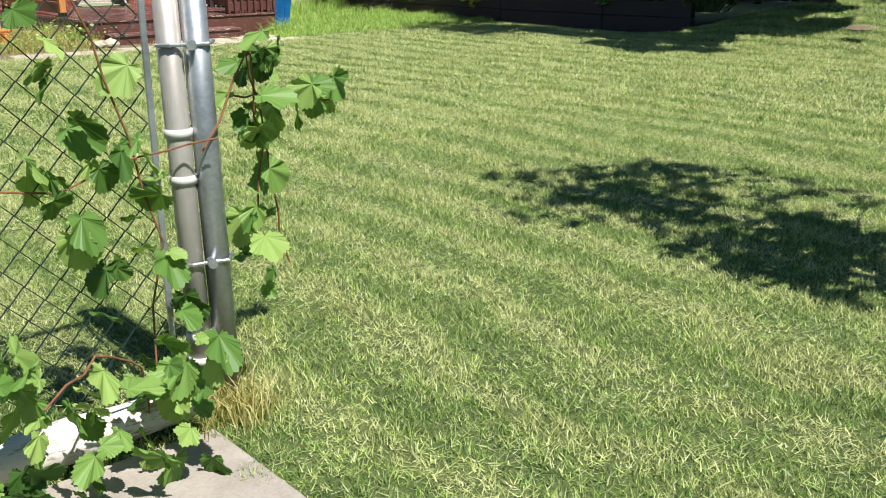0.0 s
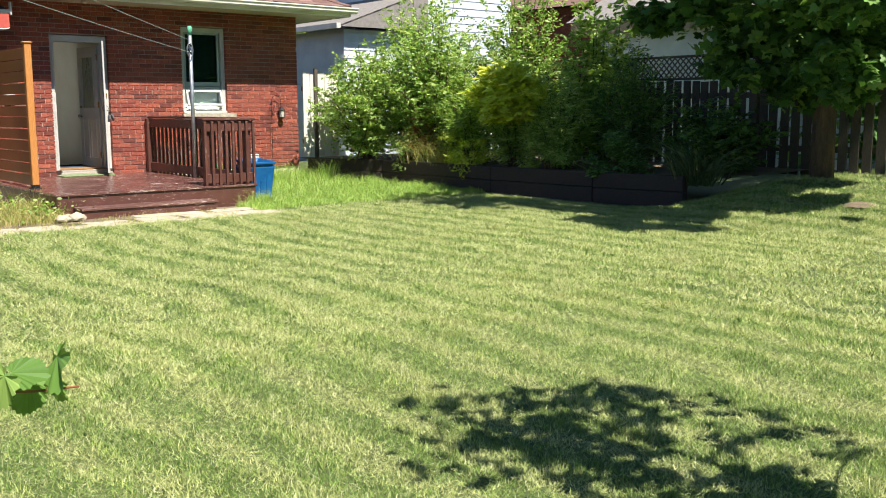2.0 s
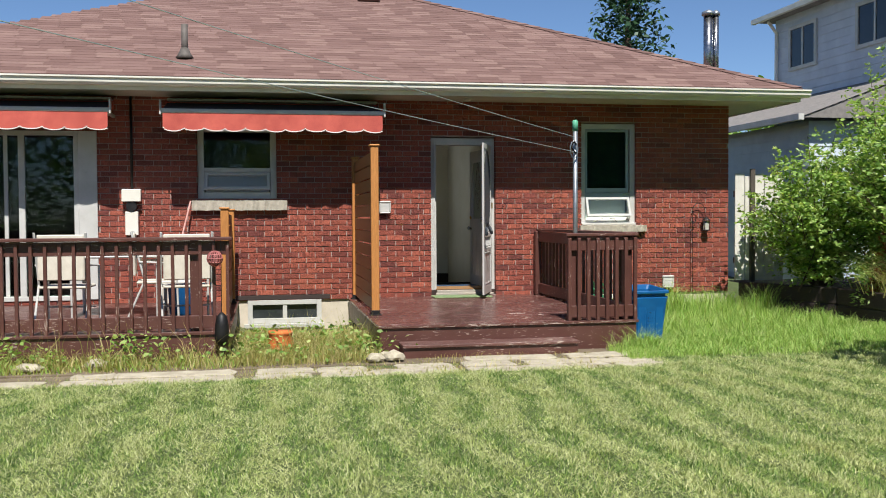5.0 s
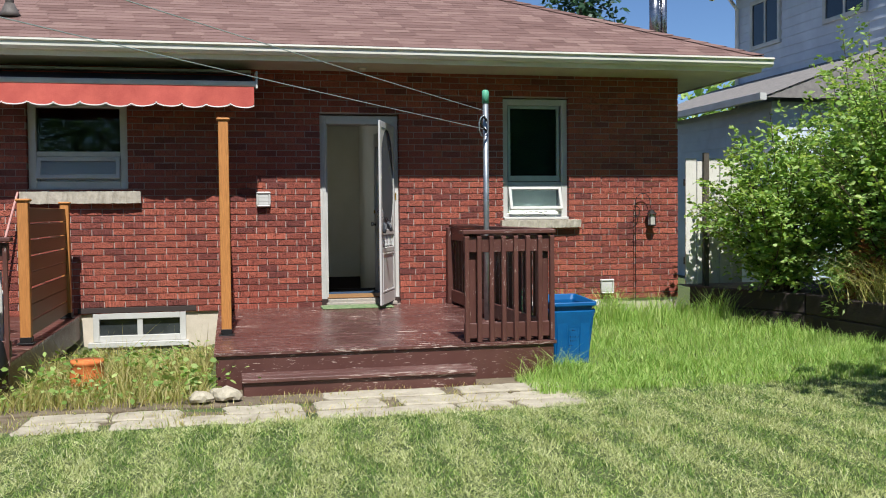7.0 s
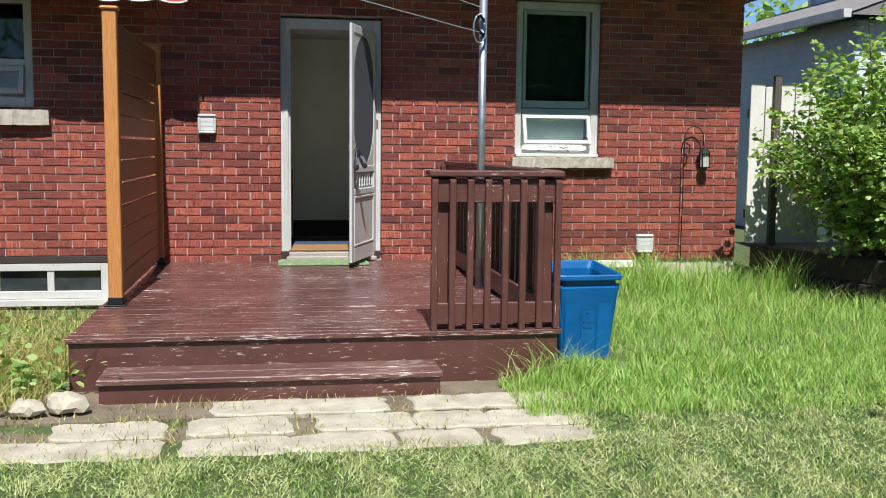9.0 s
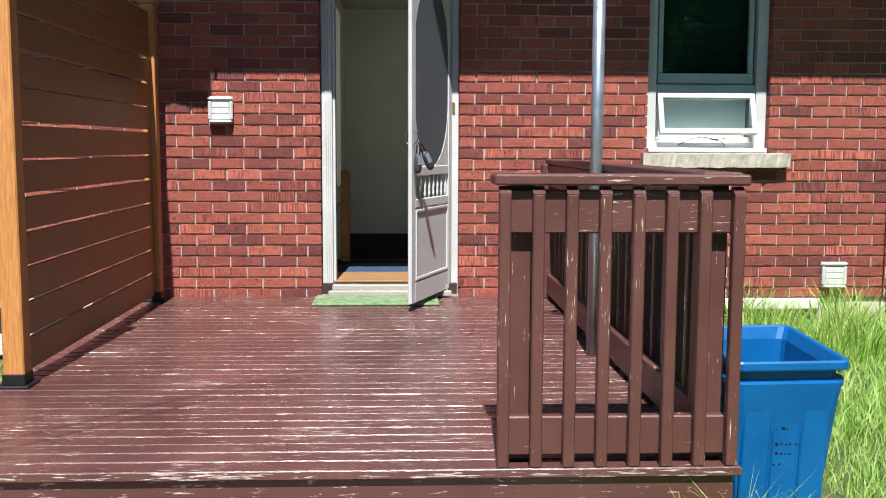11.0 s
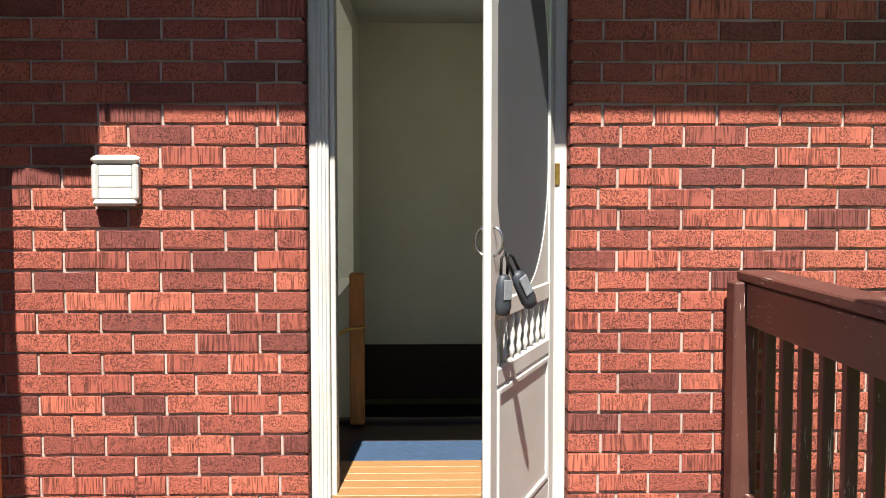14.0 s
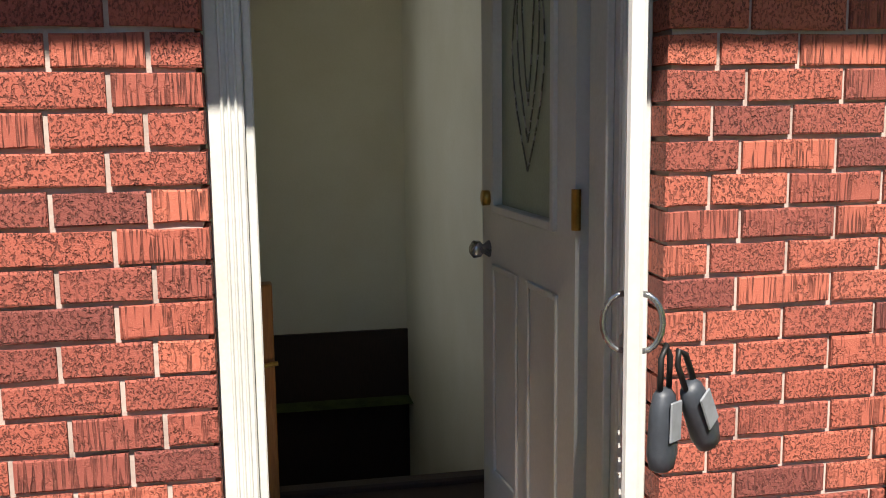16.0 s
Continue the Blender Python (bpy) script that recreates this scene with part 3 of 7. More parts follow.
def house_wall():
    sh = Shape()
    for a, b, z0, z1 in cells(X0, X1 - 0.008, 0.275, 3.09, [(a - 0.012, b + 0.012, c, d + 0.012) for a, b, c, d in OPENINGS]):
        sh.box(a, b, WALL_Y + 0.0125, WALL_Y + 0.27, z0, z1)
    wall = structure("wall_back", sh, MORTAR, "red brick back wall of a bungalow with pale mortar")
    side = Shape().box(X1 - 0.27, X1 - 0.002, WALL_Y + 0.275, 25.5, -0.3, 3.09)
    structure("wall_side", side, BRICK, "red brick side wall of the bungalow")
    found = Shape()
    for a, b, z0, z1 in cells(X0, X1, -0.3, 0.272, [BASE_W, BASE_R]):
        found.box(a, b, WALL_Y + 0.03, WALL_Y + 0.3, z0, z1)
    structure("foundation", found, BLOCK, "pale concrete foundation under the brick wall")
    near, far = [], Shape()
    row = 0
    z = 1.84 - 21 * COURSE
    while z < 3.07:
        za, zb = z + 0.005, z + COURSE - 0.005
        joints = bond(row)
        for left, right in zip(joints, joints[1:]):
            xa, xb = left + 0.0052, right - 0.0052
            spans = [(max(xa, X0), min(xb, X1))]
            for h in OPENINGS:
                if zb - 0.02 > h[2] and za + 0.02 < h[3]:
                    nxt = []
                    for a, b in spans:
                        if a < h[0]:
                            nxt.append((a, min(b, h[0])))
                        if b > h[1]:
                            nxt.append((max(a, h[1]), b))
                    spans = nxt
            for a, b in spans:
                if b - a < 0.02:
                    continue
                dy = RNG.uniform(0, 0.003)
                if abs(b - a - 0.218) < 0.004 and 4.9 < a < 8.4 and 0.75 < z < 2.1 and len(near) < 300:
                    near.append((a, dy, za))
                else:
                    worn_brick(far, a, b, WALL_Y + dy, za, min(zb, 3.085))
        z += COURSE
        row += 1
    part("brickwork", far, BRICK, wall, "red wire-cut bricks", kind="stuff")
    kinds = [mesh_from("brick", worn_brick(Shape(), 0, 0.218, 0, 0, COURSE - 0.010), BRICK) for _ in range(12)]
    for a, dy, za in near:
        b = new("brick", RNG.choice(kinds))
        b.location = (a, WALL_Y + dy, za)
        b.parent = wall


# ---- roof, eaves, gutter ----
EAVE_Y, EAVE_Z, SLOPE = 15.76, 3.24, 0.446
EAVE_X1 = 11.48


def roof():
    top = 5.3
    rz = lambda y: EAVE_Z + (y - EAVE_Y) * SLOPE
    yr = EAVE_Y + top
    L, R = -2.2, EAVE_X1
    sh = Shape()
    sh.poly([(L, EAVE_Y, EAVE_Z), (R, EAVE_Y, EAVE_Z), (R - top, yr, rz(yr)), (L + top, yr, rz(yr))])
    sh.poly([(R, EAVE_Y, EAVE_Z), (R, 26.36, EAVE_Z), (R - top, yr, rz(yr))])
    sh.poly([(L, EAVE_Y, EAVE_Z), (L + top, yr, rz(yr)), (L, 26.36, EAVE_Z)])
    sh.poly([(L, 26.36, EAVE_Z), (L + top, yr, rz(yr)), (R - top, yr, rz(yr)), (R, 26.36, EAVE_Z)])
    ob = structure("roof", sh, SHINGLE_M, "low hip roof with weathered pinkish brown asphalt shingles")
    # shingle tabs in overlapping courses
    tabs = Shape()
    ex = 0.135
    n = Vector((0, -SLOPE, 1)).normalized()
    d = Vector((0, 1, SLOPE)).normalized()
    s, row = 0.0, 0
    slant = math.hypot(1, SLOPE)
    while s < top * slant - ex:
        inset = s / slant
        x = L + inset - (0.5 * 0.31 if row % 2 else 0) - RNG.uniform(0, 0.1)
        xe = R - inset
        while x < xe:
            a, b = max(x + 0.003, L + inset), min(x + 0.307, xe)
            if b - a > 0.02 and b > -2.5:
                p = Vector((0, EAVE_Y, EAVE_Z)) + d * s
                q = p + d * (ex + 0.02)
                t = n * RNG.uniform(0.0055, 0.0075)
                lo, hi = p + t, q + n * 0.003
                tabs.poly([(a, lo.y, lo.z), (b, lo.y, lo.z), (b, hi.y, hi.z), (a, hi.y, hi.z)])
                tabs.poly([(a, p.y, p.z), (b, p.y, p.z), (b, lo.y, lo.z), (a, lo.y, lo.z)])
            x += 0.31
        s += ex
        row += 1
    part("shingles", tabs, SHINGLE_M, ob, "overlapping shingle tabs", kind="stuff")
    hip = Shape()
    k = 0.0
    while k < top - 0.1:
        m = Vector((R - k, EAVE_Y + k, EAVE_Z + k * SLOPE))
        e = Vector((R - k - 0.2, EAVE_Y + k + 0.2, EAVE_Z + (k + 0.2) * SLOPE))
        for sx, sy in ((-0.14, -0.0), (0.0, 0.14)):
            o = Vector((sx, sy, 0))
            hip.poly([m + Vector((0, 0, 0.035)), e + Vector((0, 0, 0.022)), e + o + Vector((0, 0, 0.012)), m + o + Vector((0, 0, 0.022))])
        k += 0.16
    part("hip_cap", hip, SHINGLE_M, ob, "", kind="stuff")
    soffit = Shape()
    soffit.box(L + 0.05, R - 0.05, EAVE_Y + 0.03, WALL_Y + 0.02, 3.075, 3.09)
    soffit.box(X1, R - 0.05, WALL_Y + 0.02, 26.3, 3.075, 3.09)
    structure("soffit", soffit, SOFFIT, "beige aluminium soffit under the eaves")
    fascia = Shape()
    fascia.box(L, R - 0.04, EAVE_Y + 0.012, EAVE_Y + 0.03, 3.06, 3.235)
    fascia.box(R - 0.04, R - 0.022, EAVE_Y + 0.03, 26.3, 3.06, 3.235)
    structure("trim_fascia", fascia, GUTTER, "cream fascia board along the eaves")
    gut = Shape()
    prof = [(0.0, 0.0), (-0.075, 0.0), (-0.1, 0.03), (-0.105, 0.07), (-0.125, 0.085), (-0.125, 0.105), (-0.118, 0.105), (-0.118, 0.09), (-0.095, 0.075), (-0.09, 0.035), (-0.07, 0.008), (0.0, 0.008)]
    k = len(gut.v)
    for x in (L, R + 0.07):
        gut.v += [(x, EAVE_Y + 0.01 + a, 3.115 + b) for a, b in prof]
    m = len(prof)
    for i in range(m):
        j = (i + 1) % m
        gut.f.append((k + i, k + j, k + m + j, k + m + i))
    gut.f += [tuple(range(k, k + m)), tuple(range(k + m, k + 2 * m))]
    structure("trim_gutter", gut, GUTTER, "cream metal eaves gutter along the roof edge")
    tip = Shape().box(R - 0.03, R + 0.09, EAVE_Y - 0.05, 26.3, 3.13, 3.22)
    structure("trim_gutter_side", tip, GUTTER, "cream metal eaves gutter round the corner")


def shingle_material():
    n = Nodes("pinkish_brown_shingle", 0.95)
    tone = n.ramp(n.random(), [(0.0, lin("694e46")), (0.35, lin("745850")), (0.7, lin("7e625a")), (1.0, lin("896e64"))])
    sp = n.noise(220, 2)
    n.color(n.mix(n.ramp(sp, [(0.42, (0, 0, 0, 1)), (0.65, (0.5, 0.5, 0.5, 1))]), tone, lin("5f4a44")))
    n.bump(sp, 0.6, 0.004)
    return n.m


SHINGLE_M = shingle_material()
house_wall()
roof()


# ---- hall behind the back door ----


def hall():
    y0, y1 = WALL_Y + 0.27, 20.2
    # the opening is added so that the fill lamp reaches the hall
    left = Shape()
    for a, b, z0, z1 in cells(y0, y1, -1.4, 2.75, [(18.35, 19.55, 0.95, 2.6)]):
        left.box(5.95, 6.1, a, b, z0, z1)
    structure("wall_hall_left", left, CREAM, "cream painted hall wall with an opening added for the fill lamp")
    # unseen box, added only to hold the lamp that brightens the hall
    room = Shape()
    for a, b, z0, z1 in cells(18.1, 19.8, 0.85, 2.75, [(18.35, 19.55, 1.3, 2.6)]):
        room.box(4.6, 4.7, a, b, z0, z1)
    room.box(4.7, 5.95, 18.0, 18.1, 0.85, 2.75).box(4.7, 5.95, 19.8, 19.9, 0.85, 2.75).box(4.7, 5.95, 18.1, 19.8, 0.75, 0.85).box(4.7, 5.95, 18.1, 19.8, 2.75, 2.85)
    structure("wall_stairhead", room, CREAM, "unseen cream box added beside the stairs round the fill lamp")
    structure("wall_hall_right", Shape().box(7.09, 7.24, y0, y1, -1.4, 2.75), CREAM, "cream painted hall wall")
    structure("wall_hall_end", Shape().box(6.1, 7.09, y1, y1 + 0.12, 0.4, 2.75), CREAM, "cream painted end wall of the hall")
    structure("panelling_hall", Shape().box(6.1, 7.09, y1 - 0.015, y1 + 0.1, -1.4, 0.397), DARKWOOD, "dark brown panelling down the stairwell")
    structure("ceiling", Shape().box(5.95, 7.24, y0, y1 + 0.12, 2.75, 2.85), WHITE, "plain hall ceiling")
    fl = structure("floor_landing", Shape().box(6.1, 7.09, WALL_Y + 0.02, 17.84, 0.20, 0.372), DARKWOOD, "landing floor inside the back door")
    for i in range(5):
        y = WALL_Y + 0.1 + i * 0.095
        part("floor_board", Shape().block(6.22, 7.03, y, y + 0.092, 0.372, 0.386, 0.002), HALLWOOD, fl)
    part("nosing", Shape().block(6.1, 7.09, 17.83, 17.9, 0.35, 0.395, 0.008), DARKWOOD, fl)
    solo("door_mat", Shape().block(6.25, 7.0, 17.14, 17.47, 0.372, 0.384, 0.004), BLUEMAT, "navy blue ribbed mat on the landing", "mat")
    st = Shape()
    for i in range(9):
        st.box(6.1, 7.09, 17.84 + i * 0.26, 18.1 + i * 0.26, -1.4, 0.19 - i * 0.175)
    structure("stairs_cellar", st, DARKWOOD, "dark stairs going down to the cellar")
    post = thing("newel_post", (6.24, 17.8, 0.386), "orange wooden post with a brass hook on the landing", "post")
    part("post", Shape().block(6.21, 6.28, 17.76, 17.83, 0.386, 1.13, 0.006), CEDAR, post)
    part("hook", Shape().tube([(6.15, 17.74, 0.83), (6.2, 17.74, 0.86), (6.29, 17.75, 0.87)], 0.008), BRASS, post, "small brass hook")


hall()

# ---- back door, storm door ----


def panel_ring(sh, x0, x1, z0, z1, w, y0, y1):
    sh.block(x0, x0 + w, y0, y1, z0, z1, 0.003)
    sh.block(x1 - w, x1, y0, y1, z0, z1, 0.003)
    sh.block(x0 + w, x1 - w, y0, y1, z1 - w, z1, 0.003)
    sh.block(x0 + w, x1 - w, y0, y1, z0, z0 + w, 0.003)
    return sh


def doors():
    casing = thing("door_1", (6.62, WALL_Y, DECK_Z), "open back doorway with a white painted wooden casing", "door")
    tagged(casing, "", "", "", "structure")
    for a, b, nm in ((6.151, 6.225, "jamb"), (7.025, 7.099, "jamb")):
        part(nm, Shape().block(a, b, WALL_Y + 0.08, WALL_Y + 0.27, DECK_Z + 0.01, 2.56, 0.004), WHITE, casing)
    part("head", Shape().block(6.225, 7.025, WALL_Y + 0.08, WALL_Y + 0.27, 2.46, 2.56, 0.004), WHITE, casing)
    for a, b in ((6.225, 6.245), (7.005, 7.025)):
        part("stop", Shape().block(a, b, WALL_Y + 0.11, WALL_Y + 0.22, 0.38, 2.46, 0.003), WHITE, casing)
    for x in (6.178, 6.192, 6.206):
        part("bead", Shape().block(x, x + 0.007, WALL_Y + 0.072, WALL_Y + 0.081, DECK_Z + 0.02, 2.55, 0.002), WHITE, casing)
    part("threshold", Shape().block(6.225, 7.025, WALL_Y - 0.04, WALL_Y + 0.1, DECK_Z + 0.005, 0.372, 0.008), SILLWOOD, casing, "worn grey-white wooden threshold")
    part("sill_nose", Shape().block(6.2, 7.05, WALL_Y - 0.075, WALL_Y - 0.041, DECK_Z + 0.005, 0.336, 0.008), SILLWOOD, casing)
    part("latch_plate", Shape().block(7.055, 7.073, WALL_Y + 0.073, WALL_Y + 0.082, 1.55, 1.63, 0.002), BRASS, casing, "small brass plate")

    sd = thing("storm_door", (7.03, 16.64, 0.34), "white storm door with oval screen and spindles, standing open", "door")
    # built shut along x, from the hinge at 0 to the free edge at -0.76
    H, W, T = 2.10, 0.81, 0.026
    turn = pose(7.03, 16.64, 0.34, 0, 0, 69.2)

    def put(nm, sh, material, label="", smooth=False, up=None):
        return part(nm, sh.moved(turn), material, up or sd, label, smooth)
    put("stile", Shape().block(-0.075, 0, -T, 0, 0, H, 0.005), DOORWHITE)
    put("stile", Shape().block(-W, -W + 0.075, -T, 0, 0, H, 0.005), DOORWHITE)
    put("top_rail", Shape().block(-W + 0.075, -0.075, -T, 0, H - 0.075, H, 0.005), DOORWHITE)
    put("mid_rail", Shape().block(-W + 0.075, -0.075, -T, 0, 0.80, 0.86, 0.005), DOORWHITE)
    put("low_rail", Shape().block(-W + 0.075, -0.075, -T, 0, 0.60, 0.655, 0.005), DOORWHITE)
    put("bottom_rail", Shape().block(-W + 0.075, -0.075, -T, 0, 0, 0.13, 0.005), DOORWHITE)
    panel = put("panel", Shape().block(-W + 0.075, -0.075, -0.02, -0.008, 0.13, 0.60, 0.003), DOORWHITE)
    put("panel_moulding", panel_ring(Shape(), -W + 0.085, -0.085, 0.14, 0.59, 0.018, -0.029, -0.003), DOORWHITE, up=panel)
    for i in range(8):
        x = -W + 0.075 + (i + 0.5) * (W - 0.15) / 8
        put("spindle", Shape().lathe([(0.006, 0), (0.010, 0.03), (0.005, 0.05), (0.011, 0.08), (0.005, 0.105), (0.009, 0.125), (0.006, 0.145)], (x, -T / 2, 0.655), 8), DOORWHITE, "", True)
    # corner pieces that leave an oval in the upper field
    xa, xb, za, zb = -W + 0.075, -0.075, 0.86, H - 0.075
    cx, rx = (xa + xb) / 2, (xb - xa) / 2
    for top in (0, 1):
        for s in (-1, 1):
            zc = zb - 0.42 if top else za + 0.42
            sh = Shape()
            arc = [(cx + s * rx * math.cos(a), zc + (1 if top else -1) * 0.42 * math.sin(a)) for a in [i * math.pi / 20 for i in range(11)]]
            k = len(sh.v)
            for y in (-T + 0.006, -0.006):
                sh.v += [(x, y, z) for x, z in arc]
                sh.v += [(cx + s * rx, y, zb if top else za)]
            for i in range(10):
                sh.f += [(k + i, k + i + 1, k + 11), (k + 12 + i + 1, k + 12 + i, k + 23), (k + i, k + 12 + i, k + 13 + i, k + i + 1)]
            put("corner_bracket", sh, DOORWHITE)
    put("screen", Shape().block(xa, xb, -0.017, -0.013, za, zb, 0.0005), SCREEN_M, "grey insect screen")
    for y in (-0.055, 0.03):
        ring = [(-W + 0.03, (-T if y < 0 else 0) + (y + (T if y < 0 else 0)) * math.sin(a), 1.04 + 0.042 * math.cos(a)) for a in [i * math.pi / 10 for i in range(11)]]
        put("pull_handle", Shape().tube(ring, 0.0045, 8), CHROME, "bent chrome pull handle", True)
    # two key safes hang from the outer handle
    for dx, tilt in ((0.0, 2), (0.05, -30)):
        m = Matrix.Translation(turn @ Vector((-W + 0.03, -0.06, 1.0))) @ pose(dx * 0.2, -dx * 0.5, 0.0, 0, tilt, 35)
        safe = thing("key_safe", tuple(m.translation), "grey key safe hanging from the storm door handle", "lock", "key safes on the door")
        part("body", Shape().tube([(0, 0, -0.178), (0, 0, -0.172), (0, 0, -0.15), (0, 0, -0.09), (0, 0, -0.065), (0, 0, -0.055)], [0.012, 0.022, 0.027, 0.025, 0.02, 0.012], 16).moved(m @ Matrix.Diagonal((1, 0.75, 1, 1))), LOCKGREY, safe, "", True)
        part("face", Shape().block(-0.015, 0.015, -0.022, -0.0185, -0.13, -0.07, 0.002).moved(m), SPINDLE, safe, "pale keypad face")
        part("shackle", Shape().tube([(-0.012, 0, -0.056), (-0.012, 0, -0.01), (0, 0, 0.008), (0.012, 0, -0.01), (0.012, 0, -0.056)], 0.0045, 8).moved(m), DARKMETAL, safe, "", True)

    inner = thing("inner_door", (7.0, 16.85, 0.39), "white steel panelled door with a glass light, open inwards", "door")
    tn = pose(7.0, 16.86, 0.39, 0, 0, -86)

    def pin(nm, sh, material, label="", smooth=False):
        return part(nm, sh.moved(tn), material, inner, label, smooth)
    W2, H2 = 0.76, 2.03
    # the leaf, round its light
    for a, b, z0, z1 in cells(-W2, 0, 0, H2, [(-W2 + 0.14, -0.14, 1.0, 1.86)]):
        pin("leaf", Shape().box(a, b, 0, 0.042, z0, z1), DOORWHITE)
    pin("light_moulding", panel_ring(Shape(), -W2 + 0.12, -0.12, 0.98, 1.88, 0.025, -0.012, 0.054), DOORWHITE)
    pane = pin("pane", Shape().box(-W2 + 0.14, -0.14, 0.018, 0.024, 1.0, 1.86), FROSTED, "frosted leaded glass")
    for s in (-1, 1):
        for rr, z0 in ((0.13, 1.12), (0.09, 1.2), (0.05, 1.3)):
            curve = [(-W2 / 2 + s * rr * math.sin(q * math.pi / 8), 0.015, z0 + q * 0.085) for q in range(9)]
            part("came", Shape().tube(curve, 0.0025, 5).moved(tn), CHROME, pane)
    for a, b in ((-W2 + 0.11, -W2 / 2 - 0.04), (-W2 / 2 + 0.04, -0.11)):
        pin("panel_moulding", panel_ring(Shape(), a, b, 0.14, 0.82, 0.02, -0.008, 0.001), DOORWHITE)
        pin("panel_moulding", panel_ring(Shape(), a, b, 0.14, 0.82, 0.02, 0.041, 0.05), DOORWHITE)
    for z, m in ((0.86, CHROME), (1.02, BRASS)):
        for s in (-1, 1):
            y = -0.0 if s < 0 else 0.042
            pin("door_knob" if z < 0.9 else "deadbolt", Shape().tube([(-W2 + 0.065, y, z), (-W2 + 0.065, y + s * 0.02, z), (-W2 + 0.065, y + s * 0.03, z), (-W2 + 0.065, y + s * 0.05, z), (-W2 + 0.065, y + s * 0.062, z)] if z < 0.9 else
                                     [(-W2 + 0.065, y, z), (-W2 + 0.065, y + s * 0.02, z)], [0.028, 0.014, 0.026, 0.028, 0.012] if z < 0.9 else 0.024, 14), m, "satin knob" if z < 0.9 else "brass deadbolt", True)
    for z in (0.2, 1.05, 1.85):
        pin("hinge", Shape().tube([(0.005, 0.0, z - 0.05), (0.005, 0.0, z + 0.05)], 0.012, 10), BRASS)


def screen_material():
    """Woven mesh: fine dark wires with see-through gaps."""
    n = Nodes("grey_insect_screen", 0.8)
    n.color(lin("565a5e"))
    n.b.inputs["Alpha"].default_value = 0.72
    return n.m


SCREEN_M = screen_material()
SPINDLE = plain("grey_spindle_paint", "6c6e70", "84868a", 9, 0.5)
FROSTED = plain("frosted_door_glass", "7c846c", "8e957e", 5, 0.35, bump=0.3)
doors()

solo("welcome_mat", Shape().block(6.12, 6.95, 16.12, 16.49, DECK_Z + 0.001, DECK_Z + 0.018, 0.006), plain("green_leaf_mat", "486a3c", "8e9a72", 16, 0.95, bump=0.7, fine=60, stretch=(1, 0.6, 1)), "green leaf patterned door mat on the deck", "mat")

# ---- windows ----


def sill(x0, x1, z0, z1, name="sill"):
    sh = Shape()
    n = 48
    for j, (y, zz) in enumerate(((WALL_Y - 0.075, z0), (WALL_Y - 0.085, z1), (WALL_Y + 0.1, z1 + 0.008), (WALL_Y + 0.1, z0))):
        for i in range(n + 1):
            r = 0.003 * math.sin(i * 0.7 + j) + RNG.uniform(-0.005, 0.005)
            sh.v.append((x0 + (x1 - x0) * i / n, y + (r if j < 2 else 0), zz + r * 0.5))
    for j in range(4):
        for i in range(n):
            a, b = j * (n + 1) + i, ((j + 1) % 4) * (n + 1) + i
            sh.f.append((a, a + 1, b + 1, b))
    sh.f += [tuple(j * (n + 1) for j in range(4)), tuple(j * (n + 1) + n for j in range(4))]
    return sh


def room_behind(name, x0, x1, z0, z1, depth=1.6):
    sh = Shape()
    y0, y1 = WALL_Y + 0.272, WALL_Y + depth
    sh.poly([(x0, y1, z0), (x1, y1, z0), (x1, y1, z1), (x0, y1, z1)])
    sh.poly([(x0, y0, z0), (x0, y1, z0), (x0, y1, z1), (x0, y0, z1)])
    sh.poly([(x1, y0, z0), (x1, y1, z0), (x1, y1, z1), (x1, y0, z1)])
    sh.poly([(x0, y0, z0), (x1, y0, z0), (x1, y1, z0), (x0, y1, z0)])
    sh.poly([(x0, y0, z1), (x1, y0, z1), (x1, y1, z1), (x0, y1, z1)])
    structure(name, sh, ROOMSHADE, "room behind the glass, its shade put into a dark wall colour")


# dark wall colour that holds the shade of the unlit rooms
ROOMSHADE = plain("room_shade_colour", "3c3a35", "4a4742", 2, 0.9)


def ring_parts(root, x0, x1, z0, z1, w, y0, y1, material, name="window_frame"):
    part(name, Shape().block(x0, x0 + w, y0, y1, z0, z1, 0.004), material, root)
    part(name, Shape().block(x1 - w, x1, y0, y1, z0, z1, 0.004), material, root)
    part(name, Shape().block(x0 + w, x1 - w, y0, y1, z1 - w, z1, 0.004), material, root)
    part(name, Shape().block(x0 + w, x1 - w, y0, y1, z0, z0 + w, 0.004), material, root)


def hopper(root, x0, x1, z0, z1, out, rim=0.045):
    """The small sash at the bottom, pushed open at its foot."""
    a = math.degrees(math.atan2(out, z1 - z0))
    m = pose(0, WALL_Y + 0.095, z1, -a, 0, 0)
    h = z1 - z0
    sash = part("sash", panel_ring(Shape(), x0, x1, -h, 0, rim, -0.03, 0.01).moved(m), WHITE, root, "open white hopper sash")
    part("pane", Shape().box(x0 + rim, x1 - rim, -0.014, -0.008, -h + rim, -rim).moved(m), GLASS, sash)


